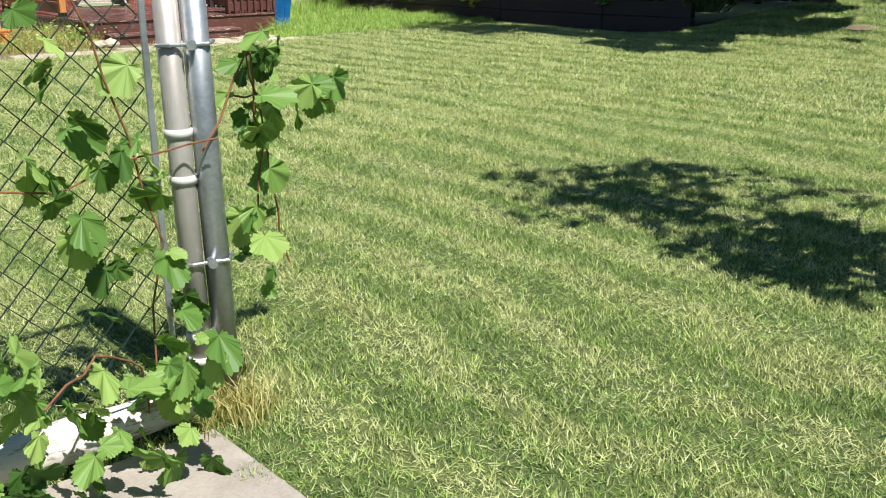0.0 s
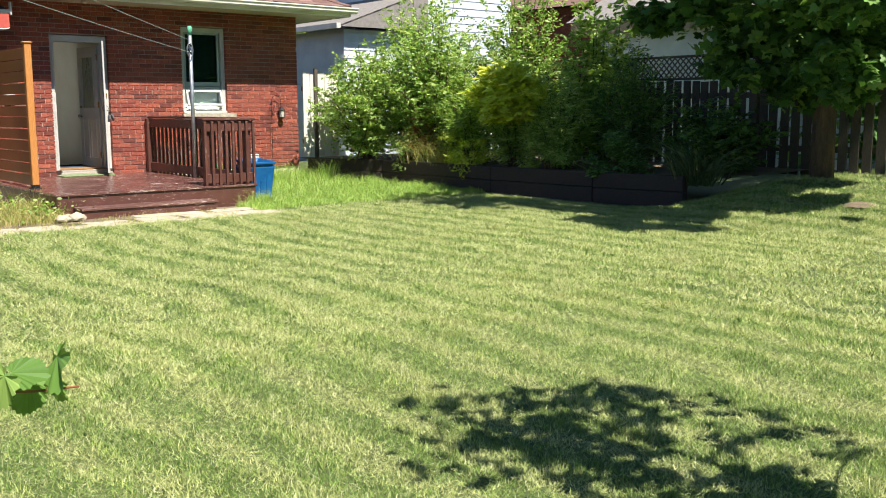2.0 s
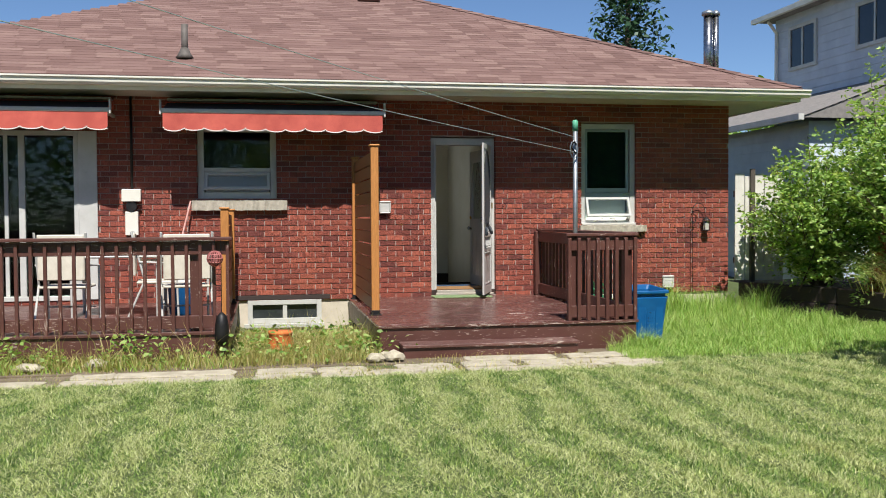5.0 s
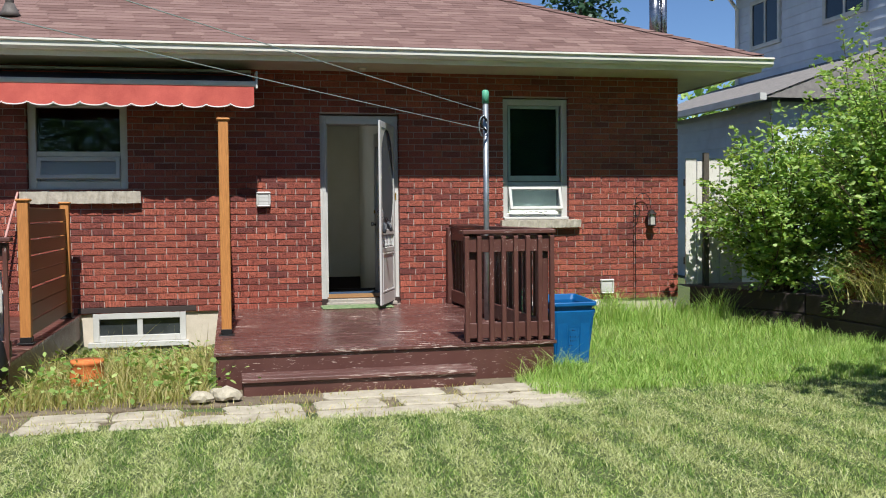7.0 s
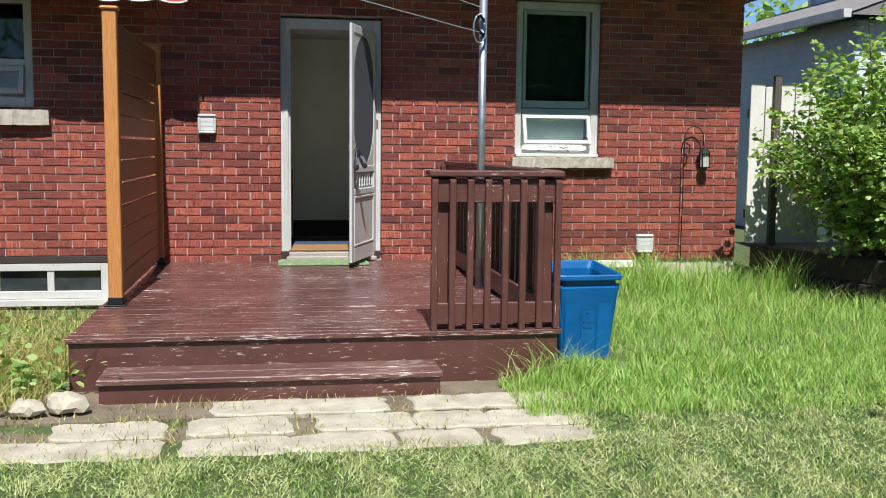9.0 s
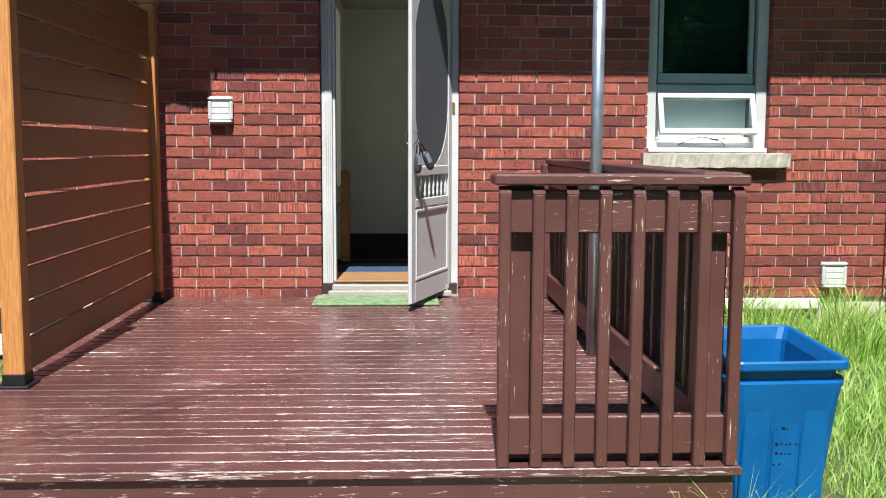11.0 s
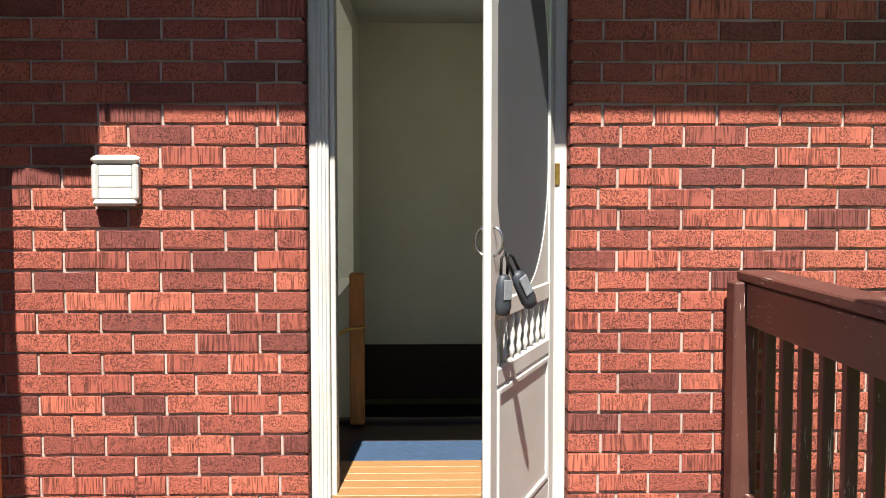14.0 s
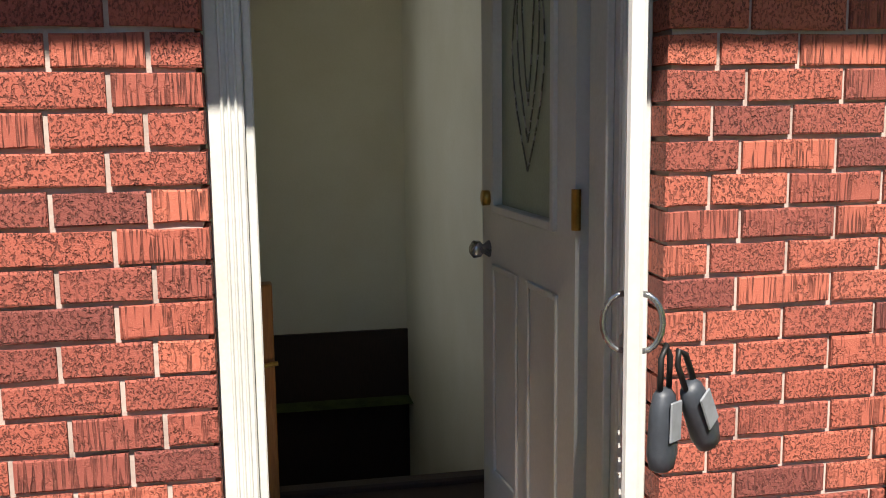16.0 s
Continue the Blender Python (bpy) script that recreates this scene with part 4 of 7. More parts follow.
def windows():
    wy = WALL_Y + 0.1   # the windows sit back in the brickwork
    w = thing("window_1", (8.83, WALL_Y, 1.29), "tall white window with dark glass and an open hopper", "window")
    tagged(w, "", "", "", "structure")
    x0, x1, z0, z1 = WIN_R
    ring_parts(w, x0, x1, z0, z1, 0.075, wy - 0.03, wy + 0.16, WHITE)
    # transom and upper sash: the eave's shade is put into their grey-green
    part("mullion", Shape().block(x0 + 0.075, x1 - 0.075, wy - 0.014, wy + 0.12, 1.700, 1.764, 0.004), TRIMGREY, w, "transom with shade put into its grey-green colour")
    part("lower_rail", Shape().block(x0 + 0.09, x1 - 0.09, wy - 0.004, wy + 0.06, 1.77, 1.842, 0.004), TRIMGREY, w)
    for a, b in ((x0 + 0.09, x0 + 0.125), (x1 - 0.125, x1 - 0.09)):
        part("sash_stile", Shape().block(a, b, wy + 0.004, wy + 0.06, 1.843, z1 - 0.077, 0.004), TRIMGREY, w)
    part("top_rail", Shape().block(x0 + 0.125, x1 - 0.125, wy + 0.004, wy + 0.06, z1 - 0.115, z1 - 0.077, 0.004), TRIMGREY, w)
    part("pane", Shape().box(x0 + 0.12, x1 - 0.12, wy + 0.03, wy + 0.036, 1.84, z1 - 0.11), DARKGLASS, w)
    for i in range(27):
        z = 1.86 + i * 0.031
        dz = 0.006 * math.sin(i * 2.3) if i < 5 else 0.0
        part("blind_slat", Shape().box(x0 + 0.11, x1 - 0.11, wy + 0.088, wy + 0.0905, z + dz, z + 0.029), BLINDGREEN, w)
    hopper(w, x0 + 0.085, x1 - 0.085, 1.40, 1.695, 0.10, 0.036)
    part("window_sill", Shape().block(x0 + 0.01, x1 - 0.01, WALL_Y - 0.01, wy + 0.14, 1.292, 1.325, 0.006), WHITE, w)
    part("inner_stool", Shape().block(x0 + 0.085, x1 - 0.085, wy + 0.03, wy + 0.135, 1.326, 1.40, 0.005), GUTTER, w, "cream inner ledge")
    part("sill", sill(8.36, 9.385, 1.19, 1.285), STONE, w, "rough grey limestone sill", False)
    for pts in ([(8.64, wy - 0.03, 1.345), (8.72, wy - 0.045, 1.385), (8.80, wy - 0.06, 1.40)], [(8.80, wy - 0.06, 1.40), (8.90, wy - 0.055, 1.383), (8.99, wy - 0.055, 1.395)], [(8.86, wy - 0.055, 1.385), (8.94, wy - 0.04, 1.37), (8.97, wy - 0.03, 1.34)]):
        part("stay", Shape().tube(pts, 0.004, 6), DARKMETAL, w, "thin dark scissor stay")
    # the net's grey stands in for sky reflected in the hopper pane
    part("curtain", Shape().box(x0 + 0.1, x1 - 0.1, wy + 0.1, wy + 0.103, 1.401, 1.695), TRIMGREY, w, "net behind the hopper, greyed as the sky's reflection in the glass")
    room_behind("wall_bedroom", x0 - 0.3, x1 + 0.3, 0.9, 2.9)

    k = thing("window_2", (3.44, WALL_Y, 1.70), "white kitchen window with dark glass and an open hopper", "window")
    tagged(k, "", "", "", "structure")
    x0, x1, z0, z1 = WIN_K
    ring_parts(k, x0, x1, z0, z1, 0.085, wy - 0.03, wy + 0.16, WHITE)
    part("mullion", Shape().block(x0 + 0.085, x1 - 0.085, wy - 0.015, wy + 0.12, 2.06, 2.12, 0.004), WHITE, k)
    part("pane", Shape().box(x0 + 0.08, x1 - 0.08, wy + 0.03, wy + 0.036, 2.12, z1 - 0.08), DARKGLASS, k)
    hopper(k, x0 + 0.09, x1 - 0.09, 1.80, 2.05, 0.07)
    part("sill", sill(2.83, 4.115, 1.53, 1.665), STONE, k, "rough grey limestone sill")
    part("curtain", Shape().poly([(x0 + 0.1, wy + 0.1, 1.79), (x1 - 0.1, wy + 0.1, 1.79), (x1 - 0.1, wy + 0.1, 2.055), (x0 + 0.1, wy + 0.1, 2.055)]), WHITECLOTH, k, "white net behind the hopper")
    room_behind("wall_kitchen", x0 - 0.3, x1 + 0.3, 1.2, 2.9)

    s = thing("door_2", (0.5, WALL_Y, DECK_Z), "white framed sliding glass patio door with dark glass", "door")
    tagged(s, "", "", "", "structure")
    x0, x1, z0, z1 = SLIDE
    part("side_panel", Shape().block(1.36, 1.60, WALL_Y - 0.02, WALL_Y + 0.2, 0.34, 2.6, 0.004), WHITE, s)
    ring_parts(s, x0, 1.36, z0, z1, 0.06, WALL_Y - 0.015, WALL_Y + 0.16, WHITE)
    part("stile", Shape().block(0.60, 0.68, WALL_Y + 0.0, WALL_Y + 0.07, 0.39, 2.54, 0.004), WHITE, s)
    part("stile", Shape().block(0.40, 0.45, WALL_Y + 0.075, WALL_Y + 0.13, 0.39, 2.54, 0.004), WHITE, s)
    part("pane", Shape().box(0.68, 1.30, WALL_Y + 0.03, WALL_Y + 0.036, 0.39, 2.54), DARKGLASS, s)
    part("pane", Shape().box(x0 + 0.06, 0.60, WALL_Y + 0.09, WALL_Y + 0.096, 0.39, 2.54), DARKGLASS, s)
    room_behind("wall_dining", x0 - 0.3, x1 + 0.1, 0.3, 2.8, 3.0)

    b = thing("window_3", (4.07, WALL_Y, -0.045), "low white two-pane cellar window in the foundation", "window")
    tagged(b, "", "", "", "structure")
    x0, x1, z0, z1 = BASE_W
    ring_parts(b, x0, x1, z0, z1, 0.068, WALL_Y + 0.0, WALL_Y + 0.16, WHITE)
    part("mullion", Shape().block(4.04, 4.10, WALL_Y + 0.01, WALL_Y + 0.1, z0 + 0.05, z1 - 0.05, 0.003), WHITE, b)
    part("pane", Shape().box(x0 + 0.05, 4.04, WALL_Y + 0.05, WALL_Y + 0.056, z0 + 0.05, z1 - 0.05), DUSTY, b, "dusty grey pane")
    part("pane", Shape().box(4.10, x1 - 0.05, WALL_Y + 0.05, WALL_Y + 0.056, z0 + 0.05, z1 - 0.05), DUSTY, b, "dusty grey pane")
    part("window_sill", Shape().block(x0 - 0.05, x1 + 0.03, WALL_Y - 0.06, WALL_Y + 0.1, z0 - 0.06, z0 - 0.002, 0.004), WHITE, b)
    room_behind("wall_cellar", x0 - 0.2, x1 + 0.2, -1.0, 0.28)
    part("lintel", Shape().block(x0 - 0.16, x1 + 0.12, WALL_Y - 0.004, WALL_Y + 0.02, 0.285, 0.345, 0.003), TIMBER, b, "dark painted lintel course")

    g = thing("window_4", (9.12, WALL_Y, 0.0), "low cellar window under a cream ledge beside the grass", "window")
    tagged(g, "", "", "", "structure")
    x0, x1, z0, z1 = BASE_R
    part("ledge", Shape().block(x0 - 0.3, x1 + 0.04, WALL_Y - 0.03, WALL_Y + 0.028, 0.192, 0.268, 0.006), GUTTER, g, "cream painted ledge")
    ring_parts(g, x0, x1, z0, z1, 0.03, WALL_Y + 0.03, WALL_Y + 0.12, TRIMGREY)
    part("pane", Shape().box(x0 + 0.03, x1 - 0.03, WALL_Y + 0.06, WALL_Y + 0.066, z0 + 0.03, z1 - 0.03), DUSTY, g, "dusty grey pane")
    room_behind("wall_cellar_2", x0 - 0.2, x1 + 0.2, -1.0, 0.22)


BLINDGREEN = plain("green_blind_slat", "3f5f58", "557a70", 5, 0.6)
DUSTY = plain("dusty_cellar_glass", "2a2e30", "3c4042", 5, 0.12, bump=0.02)
windows()

# ---- the back deck ----


def board_run(root, name, x0, x1, y0, y1, ztop, width, gap, along, material, thick=0.032):
    """Boards side by side, each its own part; along: the axis that they run in."""
    n = round(((y1 - y0) if along == "x" else (x1 - x0)) / (width + gap))
    step = ((y1 - y0) if along == "x" else (x1 - x0)) / n
    for i in range(n):
        dz = RNG.uniform(-0.0025, 0.0015)
        if along == "x":
            sh = Shape().block(x0, x1, y0 + i * step + gap / 2, y0 + (i + 1) * step - gap / 2, ztop - thick + dz, ztop + dz, 0.004)
        else:
            sh = Shape().block(x0 + i * step + gap / 2, x0 + (i + 1) * step - gap / 2, y0, y1, ztop - thick + dz, ztop + dz, 0.004)
        part(name, sh, material, root)


def back_deck():
    d = thing("back_deck", (6.38, 14.75, 0), "low wooden deck with peeling maroon paint by the back door", "deck")
    tagged(d, "", "", "", "structure")
    board_run(d, "deck_board", 4.95, 7.82, 12.90, WALL_Y - 0.006, DECK_Z, 0.089, 0.007, "x", DECKTOP)
    part("skirt", Shape().block(4.965, 7.80, 12.925, 12.96, -0.03, DECK_Z - 0.034, 0.004), DECK, d)
    part("skirt", Shape().block(4.965, 5.0, 12.965, WALL_Y - 0.01, 0.012, DECK_Z - 0.034, 0.004), DECKY, d)
    part("skirt", Shape().block(7.765, 7.80, 12.965, WALL_Y - 0.01, 0.012, DECK_Z - 0.034, 0.004), DECKY, d)
    s = thing("deck_step", (6.1, 12.76, 0), "single wooden step with scuffed maroon paint before the deck", "step")
    tagged(s, "", "", "", "structure")
    for y0, y1 in ((12.60, 12.755), (12.76, 12.92)):
        part("tread", Shape().block(5.165, 7.04, y0, y1, 0.085, 0.118, 0.005), TREAD, s)
    part("riser", Shape().block(5.175, 7.03, 12.625, 12.655, -0.045, 0.083, 0.004), DECK, s)
    for x in (5.175, 7.0):
        part("side", Shape().block(x, x + 0.03, 12.657, 12.92, -0.045, 0.083, 0.004), DECKV, s)

    r = thing("deck_railing", (7.7, 13, DECK_Z), "dark brown wooden deck railing with square balusters", "railing")
    # short run facing the lawn
    T = 1.24
    for x in (7.10, 7.73):
        part("post", Shape().block(x - 0.045, x + 0.045, 12.99, 13.08, DECK_Z, T - 0.035, 0.006), DECKV, r)
    part("cap", Shape().block(7.0, 7.82, 12.91, 13.06, T - 0.035, T, 0.006), DECKX, r)
    part("top_rail", Shape().block(7.02, 7.80, 12.945, 12.985, T - 0.19, T - 0.05, 0.005), DECKX, r)
    part("bottom_rail", Shape().block(7.02, 7.80, 12.945, 12.985, DECK_Z + 0.03, DECK_Z + 0.16, 0.005), DECKX, r)
    n = 8
    for i in range(n):
        x = 7.035 + i * (7.785 - 7.035) / (n - 1)
        sh = Shape().block(x - 0.019, x + 0.019, 12.905, 12.943, DECK_Z + 0.0, T - 0.062, 0.004)
        sh.poly([(x - 0.019, 12.906, T - 0.062), (x + 0.019, 12.906, T - 0.062), (x + 0.019, 12.943, T - 0.038), (x - 0.019, 12.943, T - 0.038)])
        sh.poly([(x - 0.019, 12.906, T - 0.062), (x - 0.019, 12.943, T - 0.038), (x - 0.019, 12.943, T - 0.062)])
        sh.poly([(x + 0.019, 12.906, T - 0.062), (x + 0.019, 12.943, T - 0.062), (x + 0.019, 12.943, T - 0.038)])
        part("baluster", sh, DECKV, r)
    # long run back to the wall
    part("cap", Shape().block(7.694, 7.83, 13.01, 16.52, T - 0.03, T + 0.005, 0.006), DECKY, r)
    part("top_rail", Shape().block(7.70, 7.74, 13.09, 16.42, T - 0.18, T - 0.035, 0.005), DECKY, r)
    part("bottom_rail", Shape().block(7.70, 7.74, 13.09, 16.42, DECK_Z + 0.03, DECK_Z + 0.17, 0.005), DECKY, r)
    part("post", Shape().block(7.66, 7.75, 16.43, 16.52, DECK_Z, T - 0.032, 0.006), DECKV, r)
    n = 21
    for i in range(n):
        y = 13.16 + i * (16.36 - 13.16) / (n - 1)
        part("baluster", Shape().block(7.742, 7.78, y - 0.019, y + 0.019, DECK_Z + 0.0, T - 0.06, 0.004), DECKV, r)


DECKX = paint_peeling("brown_rail_paint_wide", "4a2c26", "613c33", "b0a096", 0.62, (1.2, 14, 14), 0.4)
back_deck()


def privacy_screen(base, x, y0, y1, z0, z1, n, label, capped=True):
    p = thing("privacy_screen", base, label, "screen", "cedar privacy screens")
    for y in (y0, y1):
        own = part("post", Shape().block(x - 0.045, x + 0.045, y - 0.045, y + 0.045, z0 + 0.01, z1 + 0.02, 0.006), CEDAR, p, "orange cedar post")
        part("post_base", Shape().block(x - 0.07, x + 0.07, y - 0.07, y + 0.07, z0, z0 + 0.012, 0.003), DARKMETAL, own, "black metal post base")
        part("shoe", Shape().block(x - 0.049, x + 0.049, y - 0.049, y + 0.049, z0 + 0.012, z0 + 0.06, 0.003), DARKMETAL, own)
        if capped:
            part("post_cap", Shape().block(x - 0.06, x + 0.06, y - 0.06, y + 0.06, z1 + 0.02, z1 + 0.045, 0.01), CEDAR, own)
    step = (z1 - z0 - 0.06) / n
    for i in range(n):
        dz = RNG.uniform(-0.004, 0.004)
        part("slat", Shape().block(x - 0.012, x + 0.012, y0 + 0.046, y1 - 0.046, z0 + 0.045 + i * step + dz, z0 + 0.045 + (i + 1) * step - 0.014 + dz, 0.003), STAINED, p, "brown stained slat")
    return p


privacy_screen((5.05, 15, DECK_Z), 5.05, 14.05, 16.4, DECK_Z, 2.22, 12, "tall brown slatted privacy screen with orange cedar posts")
privacy_screen((3.36, 15, DECK_Z), 3.36, 13.95, 16.1, DECK_Z, 1.5, 8, "low brown slatted screen with cedar posts on the patio deck")

# ---- the clothesline pole and lines ----
PX, PY = 7.662, 14.62
pole = thing("clothesline_pole", (PX, PY, DECK_Z), "tall galvanised clothesline pole with a green cap", "pole")
part("pole", Shape().tube([(PX, PY, DECK_Z), (PX, PY, 2.55)], 0.03, 14), STEEL, pole, "", True)
part("cap", Shape().tube([(PX, PY, 2.5), (PX, PY, 2.62), (PX, PY, 2.635)], [0.036, 0.036, 0.02], 14), plain("green_cap", "4f9a78", "6fb592", 9, 0.5), pole, "faded green plastic cap", True)
part("bracket", Shape().tube([(PX, PY - 0.03, 2.33), (PX - 0.04, PY - 0.06, 2.36), (PX - 0.07, PY - 0.06, 2.3), (PX - 0.04, PY - 0.06, 2.24), (PX, PY - 0.03, 2.22)], 0.012, 8), DARKMETAL, pole, "pulley bracket", True)


coil = [(PX - 0.04 + 0.05 * math.cos(i * 0.7), PY - 0.07 + 0.012 * math.sin(i * 1.9), 2.26 + 0.11 * math.sin(i * 0.7)) for i in range(40)]
part("wire_coil", Shape().tube(coil, 0.006, 5), STEEL, pole, "loose coil of grey line", True)


def sag(a, b, drop, n=14):
    a, b = Vector(a), Vector(b)
    return [a.lerp(b, i / n) - Vector((0, 0, drop * 4 * (i / n) * (1 - i / n))) for i in range(n + 1)]


far_pole = copy_thing(pole, pose(-3.93, 0.95, 0.0))
far_pole.scale = (1, 1, 1.34)
for a, b in (((-3.89, 1.0, 3.475), (PX - 0.03, PY - 0.05, 2.42)), ((-3.89, 1.0, 2.975), (PX - 0.03, PY - 0.05, 2.235))):
    solo("clothesline", Shape().tube(sag(a, b, 0.089, 24), 0.0035, 5), TRIMGREY, "thin grey clothesline running to the pole", "line", group="clotheslines")

# ---- awnings ----


def awning(x0, x1):
    a = thing("awning", ((x0 + x1) / 2, WALL_Y, 2.8), "rolled-up red fabric awning with scalloped white-edged valance", "awning", "red awnings")
    yf = 15.93
    part("roll", Shape().tube([(x0 + 0.03, WALL_Y - 0.14, 2.93), (x1 - 0.03, WALL_Y - 0.14, 2.93)], 0.06, 12), REDCLOTH, a, "rolled fabric", True)
    part("front_bar", Shape().block(x0, x1, yf - 0.03, yf + 0.03, 2.79, 2.85, 0.012), WHITE, a, "white front bar")
    part("cover", Shape().poly([(x0 + 0.04, WALL_Y - 0.15, 2.98), (x1 - 0.04, WALL_Y - 0.15, 2.98), (x1 - 0.04, yf, 2.852), (x0 + 0.04, yf, 2.852)])
         .poly([(x0 + 0.04, yf, 2.849), (x1 - 0.04, yf, 2.849), (x1 - 0.04, WALL_Y - 0.15, 2.977), (x0 + 0.04, WALL_Y - 0.15, 2.977)]), plain("dark_awning_cloth", "2b2430", "3a3240", 5, 0.9), a, "dark upper cloth")
    for x in (x0 + 0.05, x1 - 0.05):
        part("arm", Shape().block(x - 0.02, x + 0.02, yf + 0.031, WALL_Y - 0.005, 2.78, 2.82, 0.005), WHITE, a)
    for x in (x0 + 0.0, x1 - 0.0):
        part("end_bracket", Shape().block(x - 0.012, x + 0.012, yf - 0.04, yf + 0.04, 2.77, 2.96, 0.005), WHITE, a)
    n = int((x1 - x0) / 0.018)
    val, braid = Shape(), Shape()
    per = (x1 - x0 - 0.06) / round((x1 - x0) / 0.27)
    rows = []
    for i in range(n + 1):
        x = x0 + 0.03 + (x1 - x0 - 0.06) * i / n
        u = ((x - x0 - 0.03) / per) % 1
        zb = 2.612 - 0.042 * math.sqrt(max(0, 1 - (2 * u - 1) ** 2)) + 0.006 * math.sin(x * 9)
        y = yf - 0.025 + 0.01 * math.sin(x * 5.3) + 0.005 * math.sin(x * 17)
        rows.append((x, y, zb))
    for (xa, ya, za), (xb, yb, zb) in zip(rows, rows[1:]):
        val.poly([(xa, yf - 0.02, 2.80), (xb, yf - 0.02, 2.80), (xb, (yb + yf - 0.02) / 2, 2.7), (xa, (ya + yf - 0.02) / 2, 2.7)])
        val.poly([(xa, (ya + yf - 0.02) / 2, 2.7), (xb, (yb + yf - 0.02) / 2, 2.7), (xb, yb, zb), (xa, ya, za)])
        braid.box(xa, xb, ya - 0.004, ya + 0.004, za - 0.012, za)
    part("valance", val, REDCLOTH, a, "faded red scalloped valance")
    part("braid", braid, WHITECLOTH, a, "white edging braid")
    part("pelmet", Shape().block(x0 + 0.05, x1 - 0.05, WALL_Y - 0.005 - 0.23, WALL_Y - 0.005, 3.0, 3.03, 0.004), WHITE, a)


awning(2.49, 5.41)
awning(-1.4, 1.87)

# ---- fittings on the wall ----


def wall_vent(x0, x1, z0, z1, name="wall_vent"):
    v = thing(name, ((x0 + x1) / 2, WALL_Y, z0), "white plastic louvred vent cover on the brick wall", "vent", "wall vents")
    w = x1 - x0
    part("flange", Shape().block(x0 + 0.008, x1 - 0.008, WALL_Y - 0.012, WALL_Y + 0.004, z0 + 0.006, z1 - 0.004, 0.005), WHITE, v)
    part("hood", Shape().block(x0 + 0.004, x1 - 0.004, WALL_Y - 0.05, WALL_Y - 0.013, z1 - 0.03, z1, 0.012), WHITE, v)
    for a, b in ((x0 + 0.006, x0 + 0.03), (x1 - 0.03, x1 - 0.006)):
        part("cheek", Shape().block(a, b, WALL_Y - 0.046, WALL_Y - 0.013, z0 + 0.022, z1 - 0.031, 0.008), WHITE, v)
    part("lip", Shape().block(x0 + 0.012, x1 - 0.012, WALL_Y - 0.056, WALL_Y - 0.013, z0, z0 + 0.024, 0.01), WHITE, v)
    h = (z1 - z0 - 0.06) / 3
    for i in range(3):
        z = z0 + 0.027 + i * h
        part("louvre", Shape().block(-w / 2 + 0.031, w / 2 - 0.031, -0.004, 0.004, 0, h - 0.001, 0.0015, pose((x0 + x1) / 2, WALL_Y - 0.036, z, -3, 0, 0)), WHITE, v)


wall_vent(5.395, 5.572, 1.475, 1.655)
wall_vent(9.655, 9.845, 0.345, 0.53)
meter = thing("meter_box", (2.05, WALL_Y, 1.2), "pale electric meter box with dark conduit on the wall", "meter box")
part("box", Shape().block(1.92, 2.17, WALL_Y - 0.12, WALL_Y, 1.65, 1.82, 0.01), GUTTER, meter)
part("lower_box", Shape().block(1.96, 2.13, WALL_Y - 0.09, WALL_Y, 1.2, 1.52, 0.008), GUTTER, meter)
part("dial", Shape().tube([(2.045, WALL_Y - 0.1, 1.59), (2.045, WALL_Y - 0.02, 1.59)], 0.07, 16), DARKMETAL, meter)
part("conduit", Shape().tube([(2.05, WALL_Y - 0.04, 1.83), (2.05, WALL_Y - 0.04, 3.07)], 0.018, 10), DARKMETAL, meter, "dark conduit", True)
light = thing("soffit_light", (6.62, 16.2, 3.06), "small round white light under the eaves", "light")
part("rim", Shape().lathe([(0.05, -0.0), (0.06, 0.008), (0.06, 0.014)], (6.62, 16.2, 3.06), 18), WHITE, light, "", True)
part("lens", Shape().lathe([(0.03, -0.02), (0.04, -0.008), (0.042, -0.001)], (6.62, 16.2, 3.06), 14), WHITECLOTH, light)

# ---- roof fittings ----
pv = thing("roof_vent_pipe", (2.76, 16.6, 3.6), "grey plumbing vent pipe on the shingle roof", "vent pipe")
part("pipe", Shape().tube([(2.76, 16.6, 3.55), (2.76, 16.6, 4.07)], 0.045, 12), VENTGREY, pv, "", True)
part("flashing", Shape().tube([(2.76, 16.6, 3.6), (2.76, 16.6, 3.66), (2.76, 16.6, 3.75)], [0.13, 0.09, 0.05], 12), VENTGREY, pv, "", True)
rv = thing("roof_vent", (5.7, 20.45, 5.34), "brown box vent near the roof ridge", "vent")
part("box", Shape().block(5.5, 5.9, 20.3, 20.7, 5.3, 5.52, 0.02), SHINGLE_M, rv)
fl = thing("flue_pipe", (10.85, 17.4, 3.5), "shiny twin metal flue with a cap rising from the roof corner", "flue")
for x, r in ((10.80, 0.075), (10.93, 0.045)):
    part("pipe", Shape().tube([(x, 17.4, 3.4), (x, 17.4, 4.6)], r, 16), CHROME, fl, "", True)
    part("cap", Shape().tube([(x, 17.4, 4.61), (x, 17.4, 4.66), (x, 17.4, 4.70)], [r * 1.4, r * 1.4, 0.02], 16), STEEL, fl, "", True)
part("collar", Shape().tube([(10.85, 17.4, 3.46), (10.85, 17.4, 3.6)], [0.2, 0.12], 16), STEEL, fl, "", True)

# ---- patio deck at the sliding door ----


